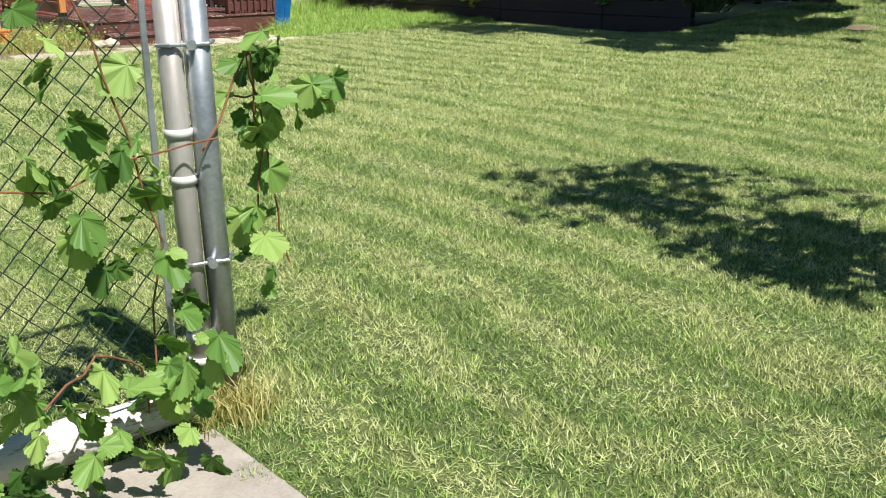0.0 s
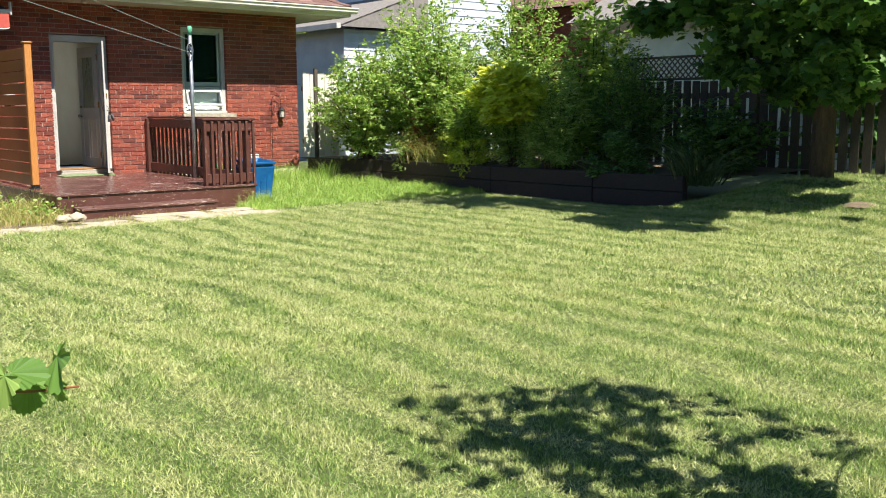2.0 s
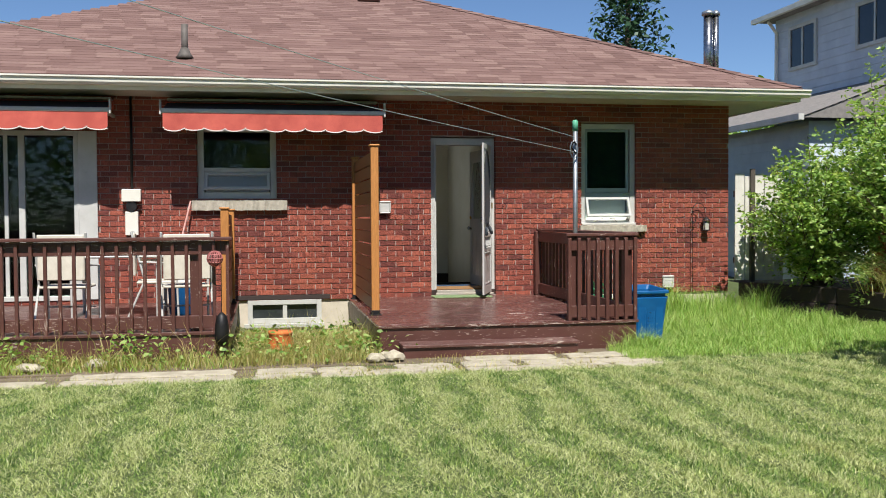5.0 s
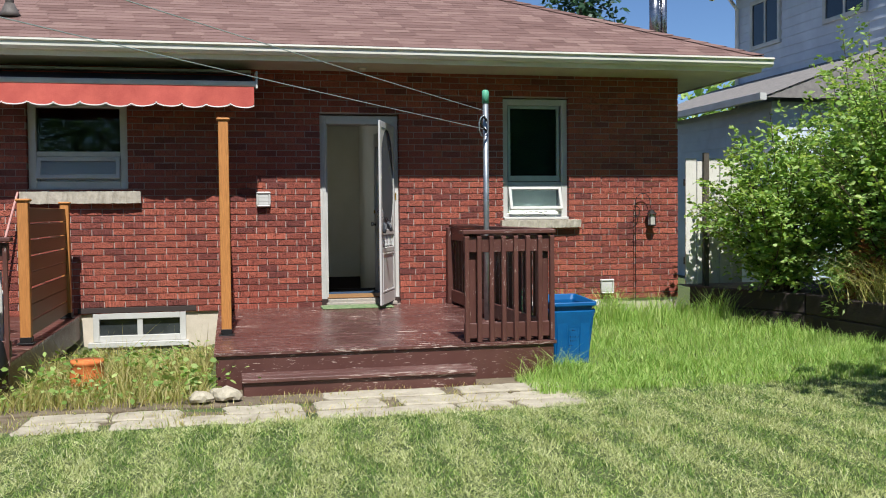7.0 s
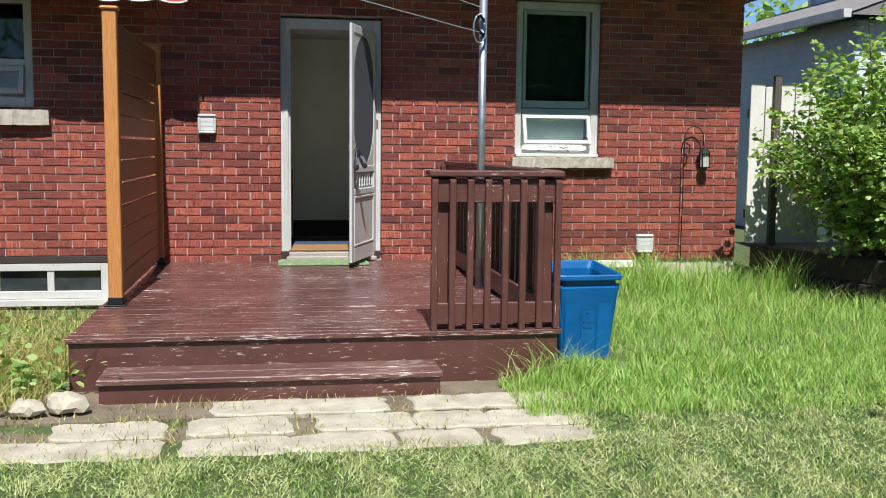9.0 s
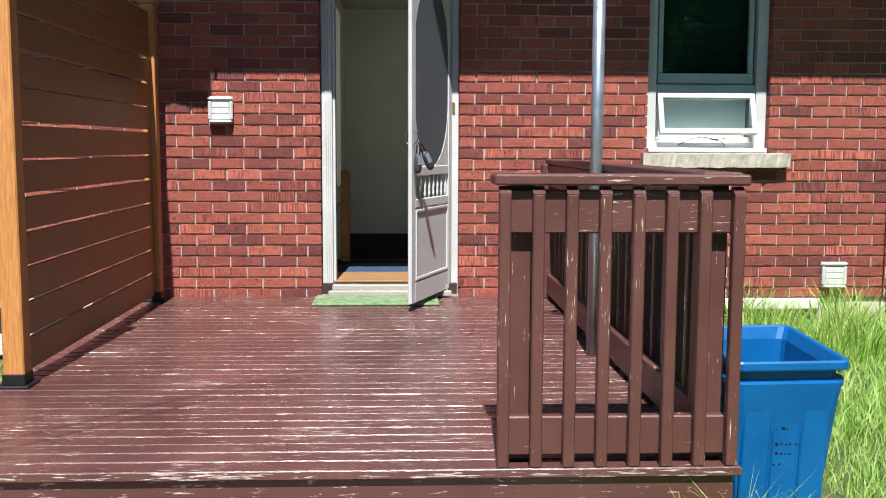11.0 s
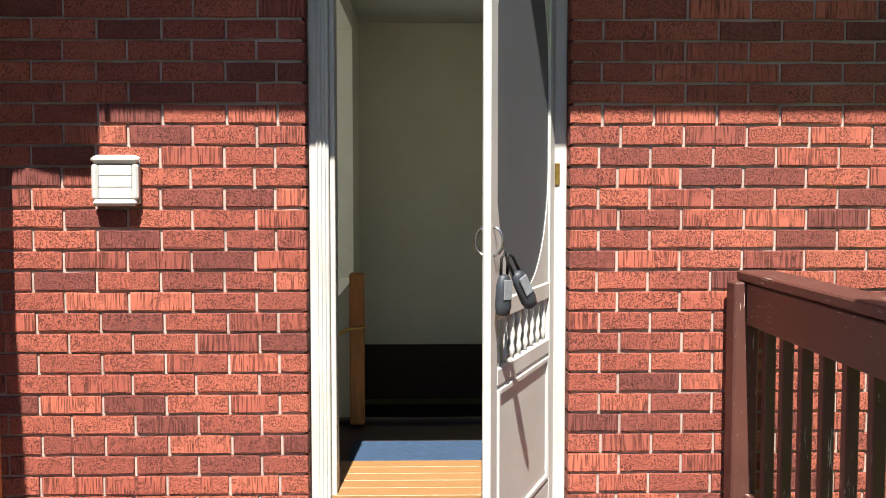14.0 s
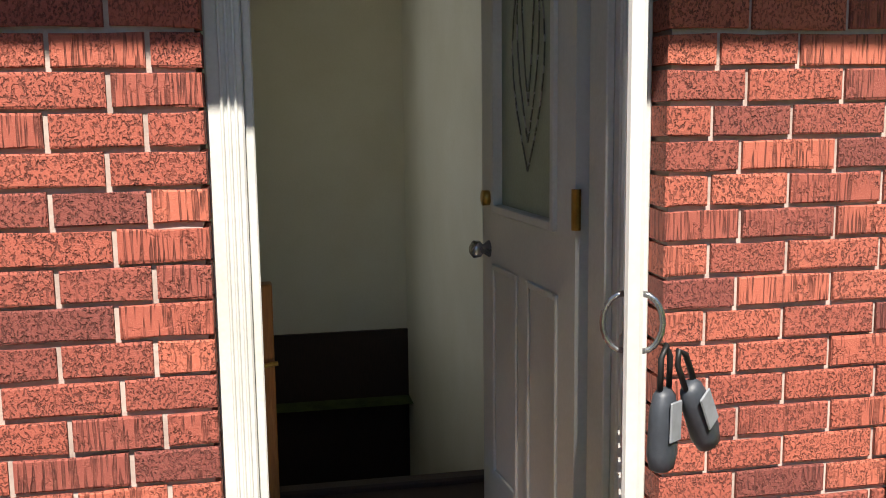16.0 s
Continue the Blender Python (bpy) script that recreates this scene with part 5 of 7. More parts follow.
def patio_deck():
    d = thing("patio_deck", (1.0, 14.7, 0), "low wooden patio deck with worn brown paint", "deck")
    tagged(d, "", "", "", "structure")
    board_run(d, "deck_board", -2.4, 3.44, 12.90, WALL_Y - 0.006, DECK_Z - 0.01, 0.135, 0.006, "x", DECK)
    part("skirt", Shape().block(-2.38, 3.42, 12.925, 12.96, 0.0, DECK_Z - 0.045, 0.004), DECK, d)
    part("skirt", Shape().block(3.385, 3.42, 12.965, WALL_Y - 0.01, 0.0, DECK_Z - 0.045, 0.004), DECKY, d)
    r = thing("patio_railing", (1.0, 12.95, DECK_Z), "weathered brown wooden railing along the patio deck", "railing")
    T = 1.235
    part("cap", Shape().block(-2.4, 3.47, 12.87, 12.99, T - 0.035, T, 0.006), DECKX, r)
    part("top_rail", Shape().block(-2.4, 3.44, 12.945, 12.985, T - 0.18, T - 0.04, 0.005), DECKX, r)
    part("bottom_rail", Shape().block(-2.4, 3.44, 12.945, 12.985, DECK_Z + 0.02, DECK_Z + 0.15, 0.005), DECKX, r)
    for x in (-2.35, -0.5, 1.18, 3.09):
        part("post", Shape().block(x - 0.045, x + 0.045, 12.99, 13.08, DECK_Z - 0.01, T - 0.037, 0.006), DECKV, r)
    n = 44
    for i in range(n):
        x = -2.36 + i * (3.42 + 2.36) / (n - 1)
        part("baluster", Shape().block(x - 0.017, x + 0.017, 12.906, 12.942, DECK_Z - 0.02, T - 0.06, 0.004), DECKV, r)


patio_deck()


def patio_chair(m):
    c = thing("patio_chair", (0, 0, 0), "cream sling patio chair with a white metal frame", "chair", "patio chairs")
    part("backrest", Shape().block(-0.24, 0.24, 0.2, 0.225, 0.5, 0.98, 0.01), CREAMPLASTIC, c)
    part("seat", Shape().block(-0.24, 0.24, -0.24, 0.19, 0.41, 0.44, 0.01), CREAMPLASTIC, c)
    for s in (-1, 1):
        part("side_frame", Shape().tube([(s * 0.27, -0.26, 0), (s * 0.27, -0.24, 0.64), (s * 0.27, 0.16, 0.66)], 0.013, 8), WHITE, c)
        part("back_leg", Shape().tube([(s * 0.26, 0.3, 0), (s * 0.26, 0.1, 0.45), (s * 0.26, 0.24, 1.0)], 0.013, 8), WHITE, c)
    part("stretcher", Shape().tube([(-0.27, -0.1, 0.2), (0.27, -0.1, 0.2)], 0.01, 8), WHITE, c)
    c.matrix_basis = m
    return c


first = patio_chair(pose(1.72, 13.75, DECK_Z - 0.01, 0, 0, 175))
for x, y, a in ((2.55, 14.4, 95), (2.95, 13.6, 190), (0.35, 14.3, 250)):
    copy_thing(first, pose(x, y, DECK_Z - 0.01, 0, 0, a))
tb = thing("patio_table", (2.1, 14.9, DECK_Z), "white plastic patio table with slim legs", "table")
part("tabletop", Shape().block(1.55, 2.65, 14.5, 15.4, 0.97, 1.0, 0.012), WHITE, tb)
for x in (1.62, 2.58):
    for y in (14.57, 15.33):
        part("leg", Shape().tube([(x, y, DECK_Z - 0.01), (x, y, 0.97)], [0.02, 0.03], 10), WHITE, tb)
jug = thing("water_tub", (2.85, 14.6, DECK_Z), "blue plastic tub with a white lid on the patio", "tub")
part("tub", Shape().lathe([(0.15, 0), (0.17, 0.02), (0.19, 0.36), (0.195, 0.38)], (2.85, 14.75, DECK_Z - 0.01), 18), BLUE, jug, "", True)
part("lid", Shape().lathe([(0.2, 0.0), (0.2, 0.025), (0.15, 0.04)], (2.85, 14.75, DECK_Z + 0.372), 18), WHITE, jug, "white lid", True)
solo("cushion_box", Shape().block(-0.25, 0.25, 14.9, 15.4, DECK_Z - 0.01, 0.8, 0.02), CREAMPLASTIC, "cream storage box on the patio", "box")
mop = thing("broom", (2.7, 16.3, DECK_Z), "pink-handled broom leaning on the window sill", "broom")
part("handle", Shape().tube([(2.55, 16.2, 0.5), (2.82, 16.46, 1.66)], 0.013, 8), plain("pink_handle", "c08a80", "d8a89c", 9, 0.6), mop)
part("head", Shape().block(2.4, 2.65, 16.15, 16.24, DECK_Z - 0.01, 0.52, 0.02), CREAMPLASTIC, mop)


def ornament(x, y, z, drop):
    o = thing("hanging_lantern", (x, y, z), "round pinkish wire lantern hanging on the railing", "lantern", "lanterns on the patio railing")
    ball = Shape()
    for k in range(8):
        a = math.pi * k / 8
        ball.tube([(x + 0.075 * math.cos(t) * math.cos(a), y + 0.075 * math.cos(t) * math.sin(a), z + 0.075 * math.sin(t)) for t in [i * math.pi / 8 for i in range(17)]], 0.006, 5)
    for h in (-0.04, 0, 0.04):
        r = math.sqrt(0.075 ** 2 - h * h)
        ball.tube([(x + r * math.cos(t), y + r * math.sin(t), z + h) for t in [i * math.pi / 8 for i in range(17)]], 0.006, 5)
    part("ball", ball, plain("pink_wire", "8a4a48", "b06a64", 9, 0.6), o)
    part("candle_cup", Shape().lathe([(0.03, -0.05), (0.04, -0.04), (0.04, 0.02), (0.03, 0.03)], (x, y, z), 12), plain("dusky_glass_cup", "7a4a48", "986460", 9, 0.5), o)
    part("cord", Shape().tube([(x, y, z + 0.07), (x, y + 0.01, z + drop)], 0.003, 5), DARKMETAL, o)


ornament(3.3, 12.82, 1.02, 0.2)
ornament(0.95, 12.82, 0.86, 0.34)
seed = thing("bird_feeder", (3.33, 12.85, 0.25), "dark hanging seed feeder at the patio corner", "feeder")
part("body", Shape().lathe([(0.01, 0.34), (0.05, 0.3), (0.07, 0.2), (0.075, 0.08), (0.05, 0.02), (0.02, 0.0)], (3.36, 12.84, 0.14), 14), DARKMETAL, seed, "", True)
part("wire", Shape().tube([(3.36, 12.84, 0.47), (3.36, 12.86, 1.2)], 0.004, 5), DARKMETAL, seed)

# ---- blue bins ----


def bin_body(w, d, h, taper=0.05, lip=0.034):
    """An open plastic bin: tapered sides, a recessed front panel under a deep rolled rim, hollow inside."""
    sh = Shape()
    rings = []
    for z, o in ((0.0, taper + 0.012), (0.012, taper), (h - 0.085, 0.012), (h - 0.08, 0.03), (h - lip, 0.028), (h - lip, 0.002), (h - lip + 0.006, 0.0), (h - 0.006, 0.0), (h, 0.004),
                 (h, 0.012), (h - 0.006, 0.018), (h - 0.05, 0.034), (0.03, taper + 0.012)):
        c, a, b = 0.03, w / 2 - o, d / 2 - o
        rings.append(len(sh.v))
        sh.v += [(-a + c, -b, z), (a - c, -b, z), (a - c * 0.3, -b + c * 0.3, z), (a, -b + c, z), (a, b - c, z), (a - c * 0.3, b - c * 0.3, z), (a - c, b, z), (-a + c, b, z),
                 (-a + c * 0.3, b - c * 0.3, z), (-a, b - c, z), (-a, -b + c, z), (-a + c * 0.3, -b + c * 0.3, z)]
    for p, q in zip(rings, rings[1:]):
        for i in range(12):
            j = (i + 1) % 12
            sh.f.append((p + i, p + j, q + j, q + i))
    sh.f += [tuple(rings[0] + i for i in range(12)), tuple(rings[-1] + i for i in range(12))]
    return sh


bn = thing("recycling_bin", (8.07, 13.45, 0), "two nested blue plastic recycling bins beside the deck", "bin")
turn = pose(8.07, 13.45, 0.012, 0, 0, 3)
outer = part("outer_bin", bin_body(0.43, 0.52, 0.50).moved(turn), BLUE, bn)
part("inner_bin", bin_body(0.43, 0.52, 0.46).moved(turn @ pose(0, 0.0, 0.126, 4, 0, 0)), BLUE, bn)
lean = turn @ pose(0, -0.21, 0.012, 5.2, 0, 0)
for x0, x1 in ((-0.158, -0.055), (0.06, 0.158)):
    part("front_rib", Shape().block(x0, x1, -0.012, 0.004, 0.0, 0.385, 0.006).moved(lean), BLUE, outer)
part("front_panel", Shape().block(-0.045, 0.05, -0.008, 0.004, 0.0, 0.36, 0.004).moved(lean), BLUE, outer)
G = random.Random(4)
for z, n in ((0.345, 4), (0.30, 3), (0.24, 5), (0.205, 4), (0.165, 2)):
    for k in range(n):
        x = -0.035 + k * 0.018 + G.uniform(-0.004, 0.004)
        part("marker_writing", Shape().block(x, x + G.uniform(0.004, 0.013), -0.0098, -0.0078, z, z + G.uniform(0.003, 0.012), 0.0005).moved(lean), DARKMETAL, outer, "faded dark marker scribble")

# ---- shepherd's hook and lantern ----
sk = thing("shepherd_hook", (10.115, 16.49, 0), "thin black shepherd's hook stake by the wall", "hook")
part("stake", Shape().tube([(10.115, 16.49, 0), (10.115, 16.49, 1.5)] + [(10.115 + 0.1 - 0.1 * math.cos(a), 16.49, 1.5 + 0.11 * math.sin(a)) for a in [i * math.pi / 8 for i in range(1, 9)]] + [(10.315, 16.49, 1.42)], 0.0055, 8), DARKMETAL, sk, "", True)
part("curl", Shape().tube([(10.115, 16.49, 1.3), (10.165, 16.49, 1.34), (10.175, 16.49, 1.42), (10.125, 16.49, 1.45)], 0.006, 8), DARKMETAL, sk)
ln = thing("garden_lantern", (10.335, 16.49, 1.14), "small dark metal lantern with pale glass hanging on the hook", "lantern")
part("roof", Shape().lathe([(0.085, 0.19), (0.06, 0.215), (0.03, 0.245), (0.01, 0.26)], (10.335, 16.49, 1.14), 12), DARKMETAL, ln)
part("glass", Shape().lathe([(0.055, 0.02), (0.055, 0.185)], (10.335, 16.49, 1.14), 8), plain("frosted_lantern_glass", "a8a498", "c0bcb0", 8, 0.4), ln)
part("base", Shape().lathe([(0.07, 0.0), (0.07, 0.018)], (10.335, 16.49, 1.14), 12), DARKMETAL, ln)
for a in range(4):
    t = math.pi / 4 + a * math.pi / 2
    part("bar", Shape().tube([(10.335 + 0.062 * math.cos(t), 16.49 + 0.062 * math.sin(t), 1.155), (10.335 + 0.062 * math.cos(t), 16.49 + 0.062 * math.sin(t), 1.335)], 0.006, 6), DARKMETAL, ln)
part("loop", Shape().tube([(10.335, 16.49, 1.4), (10.3255, 16.49, 1.42), (10.315, 16.49, 1.425)], 0.004, 6), DARKMETAL, ln)
ln.scale = (0.8, 0.8, 0.8)
ln.location.z += 0.056

# ---- stone path before the decks ----


def path():
    p = structure("pavement", Shape().box(-2.2, 7.55, 11.7, 12.298, -0.08, -0.034), BEDSOIL, "narrow path of uneven pale stone slabs")
    x = -2.1
    while x < 7.3:
        w = RNG.uniform(0.38, 0.66)
        for y0, y1 in ((11.68, 11.95), (11.99, 12.27)) + (((12.30, 12.57),) if x > 4.9 else ()):
            if RNG.random() < 0.1:
                continue
            sh = Shape()
            o = RNG.uniform(-0.1, 0.1)
            c = [(x + o + 0.02, y0), (x + o + w - 0.02, y0), (x + o + w - 0.02, y1), (x + o + 0.02, y1)]
            ring = []
            for (ax, ay), (bx, by) in zip(c, c[1:] + c[:1]):
                for t in (0.08, 0.36, 0.64, 0.92):
                    ring.append((ax + (bx - ax) * t + RNG.uniform(-0.02, 0.02), ay + (by - ay) * t + RNG.uniform(-0.02, 0.02)))
            h = RNG.uniform(-0.022, -0.012) + (0.014 if y0 > 12.2 else 0.0)
            k = len(ring)
            cx, cy = sum(q[0] for q in ring) / k, sum(q[1] for q in ring) / k
            sh.v = [(a, b, -0.06) for a, b in ring] + [(a, b, h - 0.008) for a, b in ring] + [(cx + (a - cx) * 0.95, cy + (b - cy) * 0.93, h) for a, b in ring]
            for i in range(k):
                j = (i + 1) % k
                sh.f += [(i, j, k + j, k + i), (k + i, k + j, 2 * k + j, 2 * k + i)]
            sh.f.append(tuple(range(2 * k, 3 * k)))
            part("slab", sh, PAVER, p)
        x += w


path()


def rock(name, c, r, seed, material=PAVER):
    g = np.random.default_rng(seed)
    bm = bmesh.new()
    bmesh.ops.create_icosphere(bm, subdivisions=2, radius=1)
    for v in bm.verts:
        k = 1 + 0.25 * noise.noise(v.co * 1.7 + Vector((seed, 0, 0)))
        v.co = Vector((v.co.x * r[0] * k, v.co.y * r[1] * k, max(v.co.z, -0.4) * r[2] * k))
    me = bpy.data.meshes.new(name)
    bm.to_mesh(me)
    bm.free()
    me.materials.append(material)
    ob = new(name, me)
    ob.location = (c[0], c[1], c[2] + r[2] * 0.4)
    return tagged(ob, "pale broken stone lying by the deck step", "stone", "loose stones")


rock("stone", (5.05, 12.46, 0.0), (0.11, 0.08, 0.07), 1)
rock("stone", (4.86, 12.42, 0.0), (0.09, 0.07, 0.06), 2)
rock("stone", (4.97, 12.6, 0.0), (0.07, 0.06, 0.05), 3)
rock("stone", (2.2, 12.55, 0.0), (0.12, 0.09, 0.06), 4)
rock("stone", (1.6, 12.5, 0.0), (0.13, 0.09, 0.05), 5)
rock("stone", (0.9, 12.55, 0.0), (0.12, 0.1, 0.07), 6)
pot = thing("clay_pot", (3.95, 13.25, 0), "orange clay pot half hidden in weeds", "pot")
part("pot", Shape().lathe([(0.08, 0), (0.13, 0.1), (0.14, 0.2), (0.12, 0.29), (0.13, 0.3), (0.13, 0.33), (0.11, 0.33), (0.1, 0.15)], (3.95, 13.25, -0.1), 20), TERRACOTTA, pot, "", True)

# ---- weeds and long grass ----


def stuff_blades(name, label, category, material, sets):
    v = np.concatenate([s[0] for s in sets])
    off = np.cumsum([0] + [len(s[0]) for s in sets[:-1]])
    f = np.concatenate([s[1] + o for s, o in zip(sets, off)])
    tagged(new(name, numpy_mesh(name, v, f, material)), label, category, "", "stuff")


def rect(x0, x1, y0, y1, keep=None):
    def sample(n):
        p = np.stack([NP.uniform(x0, x1, n), NP.uniform(y0, y1, n)], 1)
        return p if keep is None else p[keep(p[:, 0], p[:, 1])]
    return sample


def along_joints(n):
    """Tufts that creep over the edges of the path's slabs."""
    x = NP.uniform(-2.2, 7.9, n)
    y = NP.choice([11.66, 11.97, 12.3, 12.58], n) + 0.04 * np.sin(x * 3.1) + NP.normal(0, 0.035, n)
    p = np.stack([x, y], 1)
    return p[np.sin(x * 5.7 + 2.0 * np.sin(x * 1.3)) + NP.normal(0, 0.5, n) > 0.1]


clear = lambda x, y: ~((x < 8.38) & (x > 7.9) & (y > 13.2) & (y < 13.7)) & (x < 11.0 + 0.3 * (16.4 - y).clip(0, 1.6))
stuff_blades("long_grass", "tall bright green unmown grass by the wall", "grass", LONGGRASS, [
    blades(9500, rect(7.84, 11.4, 14.2, 16.5, clear), 0.14, 0.007, 0.8, berm),
    blades(3000, rect(8.9, 11.0, 15.5, 16.45, clear), 0.30, 0.008, 0.6, berm),
    blades(260, lambda n: NP.normal(0, 0.1, (n, 2)) * np.array([1.5, 0.6]) + np.array([7.84, 12.75]), 0.17, 0.006, 1.2, berm),
    blades(12000, rect(8.0, 11.45, 12.8, 14.6, clear), 0.095, 0.006, 0.7, berm),
    blades(14000, rect(7.9, 11.5, 12.0, 13.4, clear), 0.065, 0.008, 0.8, berm),
    blades(200, rect(7.5, 8.0, 12.6, 13.2), 0.13, 0.006, 0.9, berm),
    blades(2500, rect(7.4, 8.4, 12.1, 12.8), 0.08, 0.007, 0.8, berm)])
stuff_blades("weeds", "straggly yellowing weeds along the decks", "weeds", DRYGRASS, [
    blades(5000, rect(3.5, 4.9, 12.4, 14.2), 0.17, 0.007, 0.7, berm),
    blades(2600, rect(3.5, 4.9, 14.0, 16.2), 0.09, 0.008, 0.8, berm),
    blades(4500, rect(-2.2, 3.5, 12.35, 12.9), 0.15, 0.007, 0.7, berm),
    blades(1600, rect(-2.2, 7.4, 11.6, 12.4), 0.04, 0.006, 0.9, berm),
    blades(5200, along_joints, 0.045, 0.006, 1.0, berm),
    blades(120, rect(5.0, 7.1, 12.4, 12.58), 0.06, 0.006, 0.9, berm)])
stuff_blades("green_weeds", "low green weeds along the patio edge", "weeds", LONGGRASS, [
    blades(1500, rect(-2.2, 3.5, 12.35, 12.85), 0.12, 0.014, 0.8, berm),
    blades(1500, rect(3.5, 4.9, 12.5, 15.4), 0.10, 0.009, 0.8, berm)])

stuff_blades("dry_stalks", "tall dry weed stalks along the decks", "weeds", DRYGRASS, [
    blades(260, rect(-2.2, 3.45, 12.4, 12.85), 0.36, 0.007, 0.6, berm),
    blades(420, rect(3.5, 4.9, 12.5, 14.2), 0.30, 0.006, 0.6, berm)])


def leafy_weeds():
    a = np.stack([NP.uniform(-2.2, 4.9, 500), NP.uniform(12.38, 12.85, 500), NP.uniform(0.02, 0.18, 500)], 1)
    b = np.stack([NP.uniform(3.5, 4.9, 500), NP.uniform(12.5, 15.2, 500), NP.uniform(-0.05, 0.12, 500)], 1)
    c = NP.normal(0, 1, (700, 3)) * np.array([0.16, 0.1, 0.07])
    heads = np.array([(2.6, 12.6, 0.2), (1.4, 12.65, 0.16), (0.4, 12.6, 0.22), (4.4, 13.2, 0.2), (3.7, 12.8, 0.18), (4.8, 12.7, 0.14), (3.9, 13.6, 0.15)])
    v, f = leaves(np.concatenate([a, b, heads[NP.integers(0, 7, 700)] + c]), 0.055, LEAF_OVAL, 0.1, 1.0)
    tagged(new("leafy_weeds", numpy_mesh("leafy_weeds", v, f, LEAF)), "low leafy green weeds among the dry stalks", "weeds", "", "stuff")


leafy_weeds()

# ---- planting bed ----
bed_pts = [(10.78, 16.35), (11.42, 14.8), (11.48, 11.9), (11.63, 9.85), (11.85, 8.4)]
soil = Shape()
soil.poly([(x + 0.05, y, 0.40) for x, y in bed_pts] + [(13.2, 7.9, 0.42), (14.3, 7.9, 0.45), (14.3, 16.8, 0.42), (10.83, 16.8, 0.42)])
structure("ground_bed", soil, BEDSOIL, "raised planting bed of dark soil")
edging = thing("bed_edging", (11.5, 12, 0), "dark sleeper edging round the raised bed", "edging")
tagged(edging, "", "", "", "structure")
for (ax, ay), (bx, by) in zip(bed_pts, bed_pts[1:]):
    a, b = Vector((ax, ay, 0)), Vector((bx, by, 0))
    L = (b - a).length
    m = Matrix.Translation(a) @ pose(0, 0, 0, 0, 0, math.degrees(math.atan2(by - ay, bx - ax)))
    for z0, z1 in ((-0.02, 0.205), (0.209, 0.43)):
        part("sleeper", Shape().block(0.005, L - 0.005, 0.0, 0.14, z0, z1, 0.012, m), TIMBER, edging)


def boughs(base, height, radius, n, seed, twigs=13, per=13, twig=0.34, upright=0.5):
    """Arching boughs that fill a dome, with leaf points along their twigs. Gives the boughs' lines, the points and the ways that leaves grow."""
    g = np.random.default_rng(seed)
    o = np.array(base, dtype=float)
    lines, pts, ways = [], [], []
    for i in range(n):
        a = i * 2.39996 + g.normal(0, 0.25)
        d = math.sqrt((i + 0.5) / n)
        tall = height * (1.04 - 0.62 * d * d) * g.uniform(0.72, 1.08)
        tip = o + np.array([radius[0] * d * math.cos(a), radius[1] * d * math.sin(a), tall])
        mid = o + (tip - o) * np.array([0.35, 0.35, 0.62]) + np.append(g.normal(0, 0.06, 2), 0)
        foot = o + np.append(g.normal(0, 0.1, 2), -0.05)
        t = np.linspace(0, 1, 9)[:, None]
        lines.append((1 - t) ** 2 * foot + 2 * t * (1 - t) * mid + t * t * tip)
        for k in range(twigs):
            u = 0.1 + 0.9 * (k + g.uniform(0, 1)) / twigs
            root = (1 - u) ** 2 * foot + 2 * u * (1 - u) * mid + u * u * tip
            w = g.normal(0, 1, 3)
            w[2] = abs(w[2]) * 0.5 + upright * (0.3 + u) - 0.15
            out = (root - o) * np.array([1, 1, 0])
            w += out / (np.linalg.norm(out) + 0.2) * 0.9
            w /= np.linalg.norm(w)
            L = twig * g.uniform(0.55, 1.25) * (1.15 - 0.45 * u)
            v = (np.arange(per) + g.uniform(0, 1, per)) / per
            p = root + w * L * v[:, None] - np.array([0, 0, 1]) * (v[:, None] ** 2) * L * 0.18 + g.normal(0, 0.012, (per, 3))
            side = np.cross(w, (0.1, 0.2, 1.0))
            side /= np.linalg.norm(side) + 1e-6
            pts.append(p)
            ways.append(w * 0.7 + side * np.where(np.arange(per) % 2, 1.0, -1.0)[:, None] * 0.9 + g.normal(0, 0.3, (per, 3)) - np.array([0, 0, 0.25]))
    return lines, np.concatenate(pts), np.concatenate(ways)


def leaves_along(points, ways, size, template, up=0.8):
    """Leaves that grow from the points along the given ways."""
    n = len(points)
    d = ways / np.linalg.norm(ways, axis=1)[:, None]
    nrm = NP.normal(0, 0.5, (n, 3)) + np.array([0, -0.15, up])
    sd = np.cross(d, nrm)
    sd /= np.linalg.norm(sd, axis=1)[:, None] + 1e-9
    nrm = np.cross(sd, d)
    sz = size * NP.uniform(0.55, 1.3, n)
    t = template
    v = points[:, None, :] + sz[:, None, None] * (t[None, :, :1] * sd[:, None, :] + t[None, :, 1:2] * d[:, None, :] + t[None, :, 2:] * nrm[:, None, :])
    return v.reshape(-1, 3), np.arange(n * len(t)).reshape(n, len(t))


def shrub(name, label, base, height, radius, n, size, material, template=LEAF_OVAL, seed=1, **how):
    """A shrub of n boughs."""
    s = thing(name, base, label, "shrub")
    lines, pts, ways = boughs(base, height, radius, n, seed, **how)
    for line in lines[::2]:
        part("stem", Shape().tube(line.tolist(), np.linspace(0.013, 0.003, 9).tolist(), 5), BARK, s)
    keep = (pts[:, 2] > base[2] + 0.02) & ~((pts[:, 0] < 10.85) & (pts[:, 1] > 16.2))
    v, f = leaves_along(pts[keep], ways[keep], size, template)
    ob = new("foliage", numpy_mesh("foliage", v - np.array(base), f, material))
    ob.parent = s
    ORIGIN[ob.name] = tuple(base)
    return s


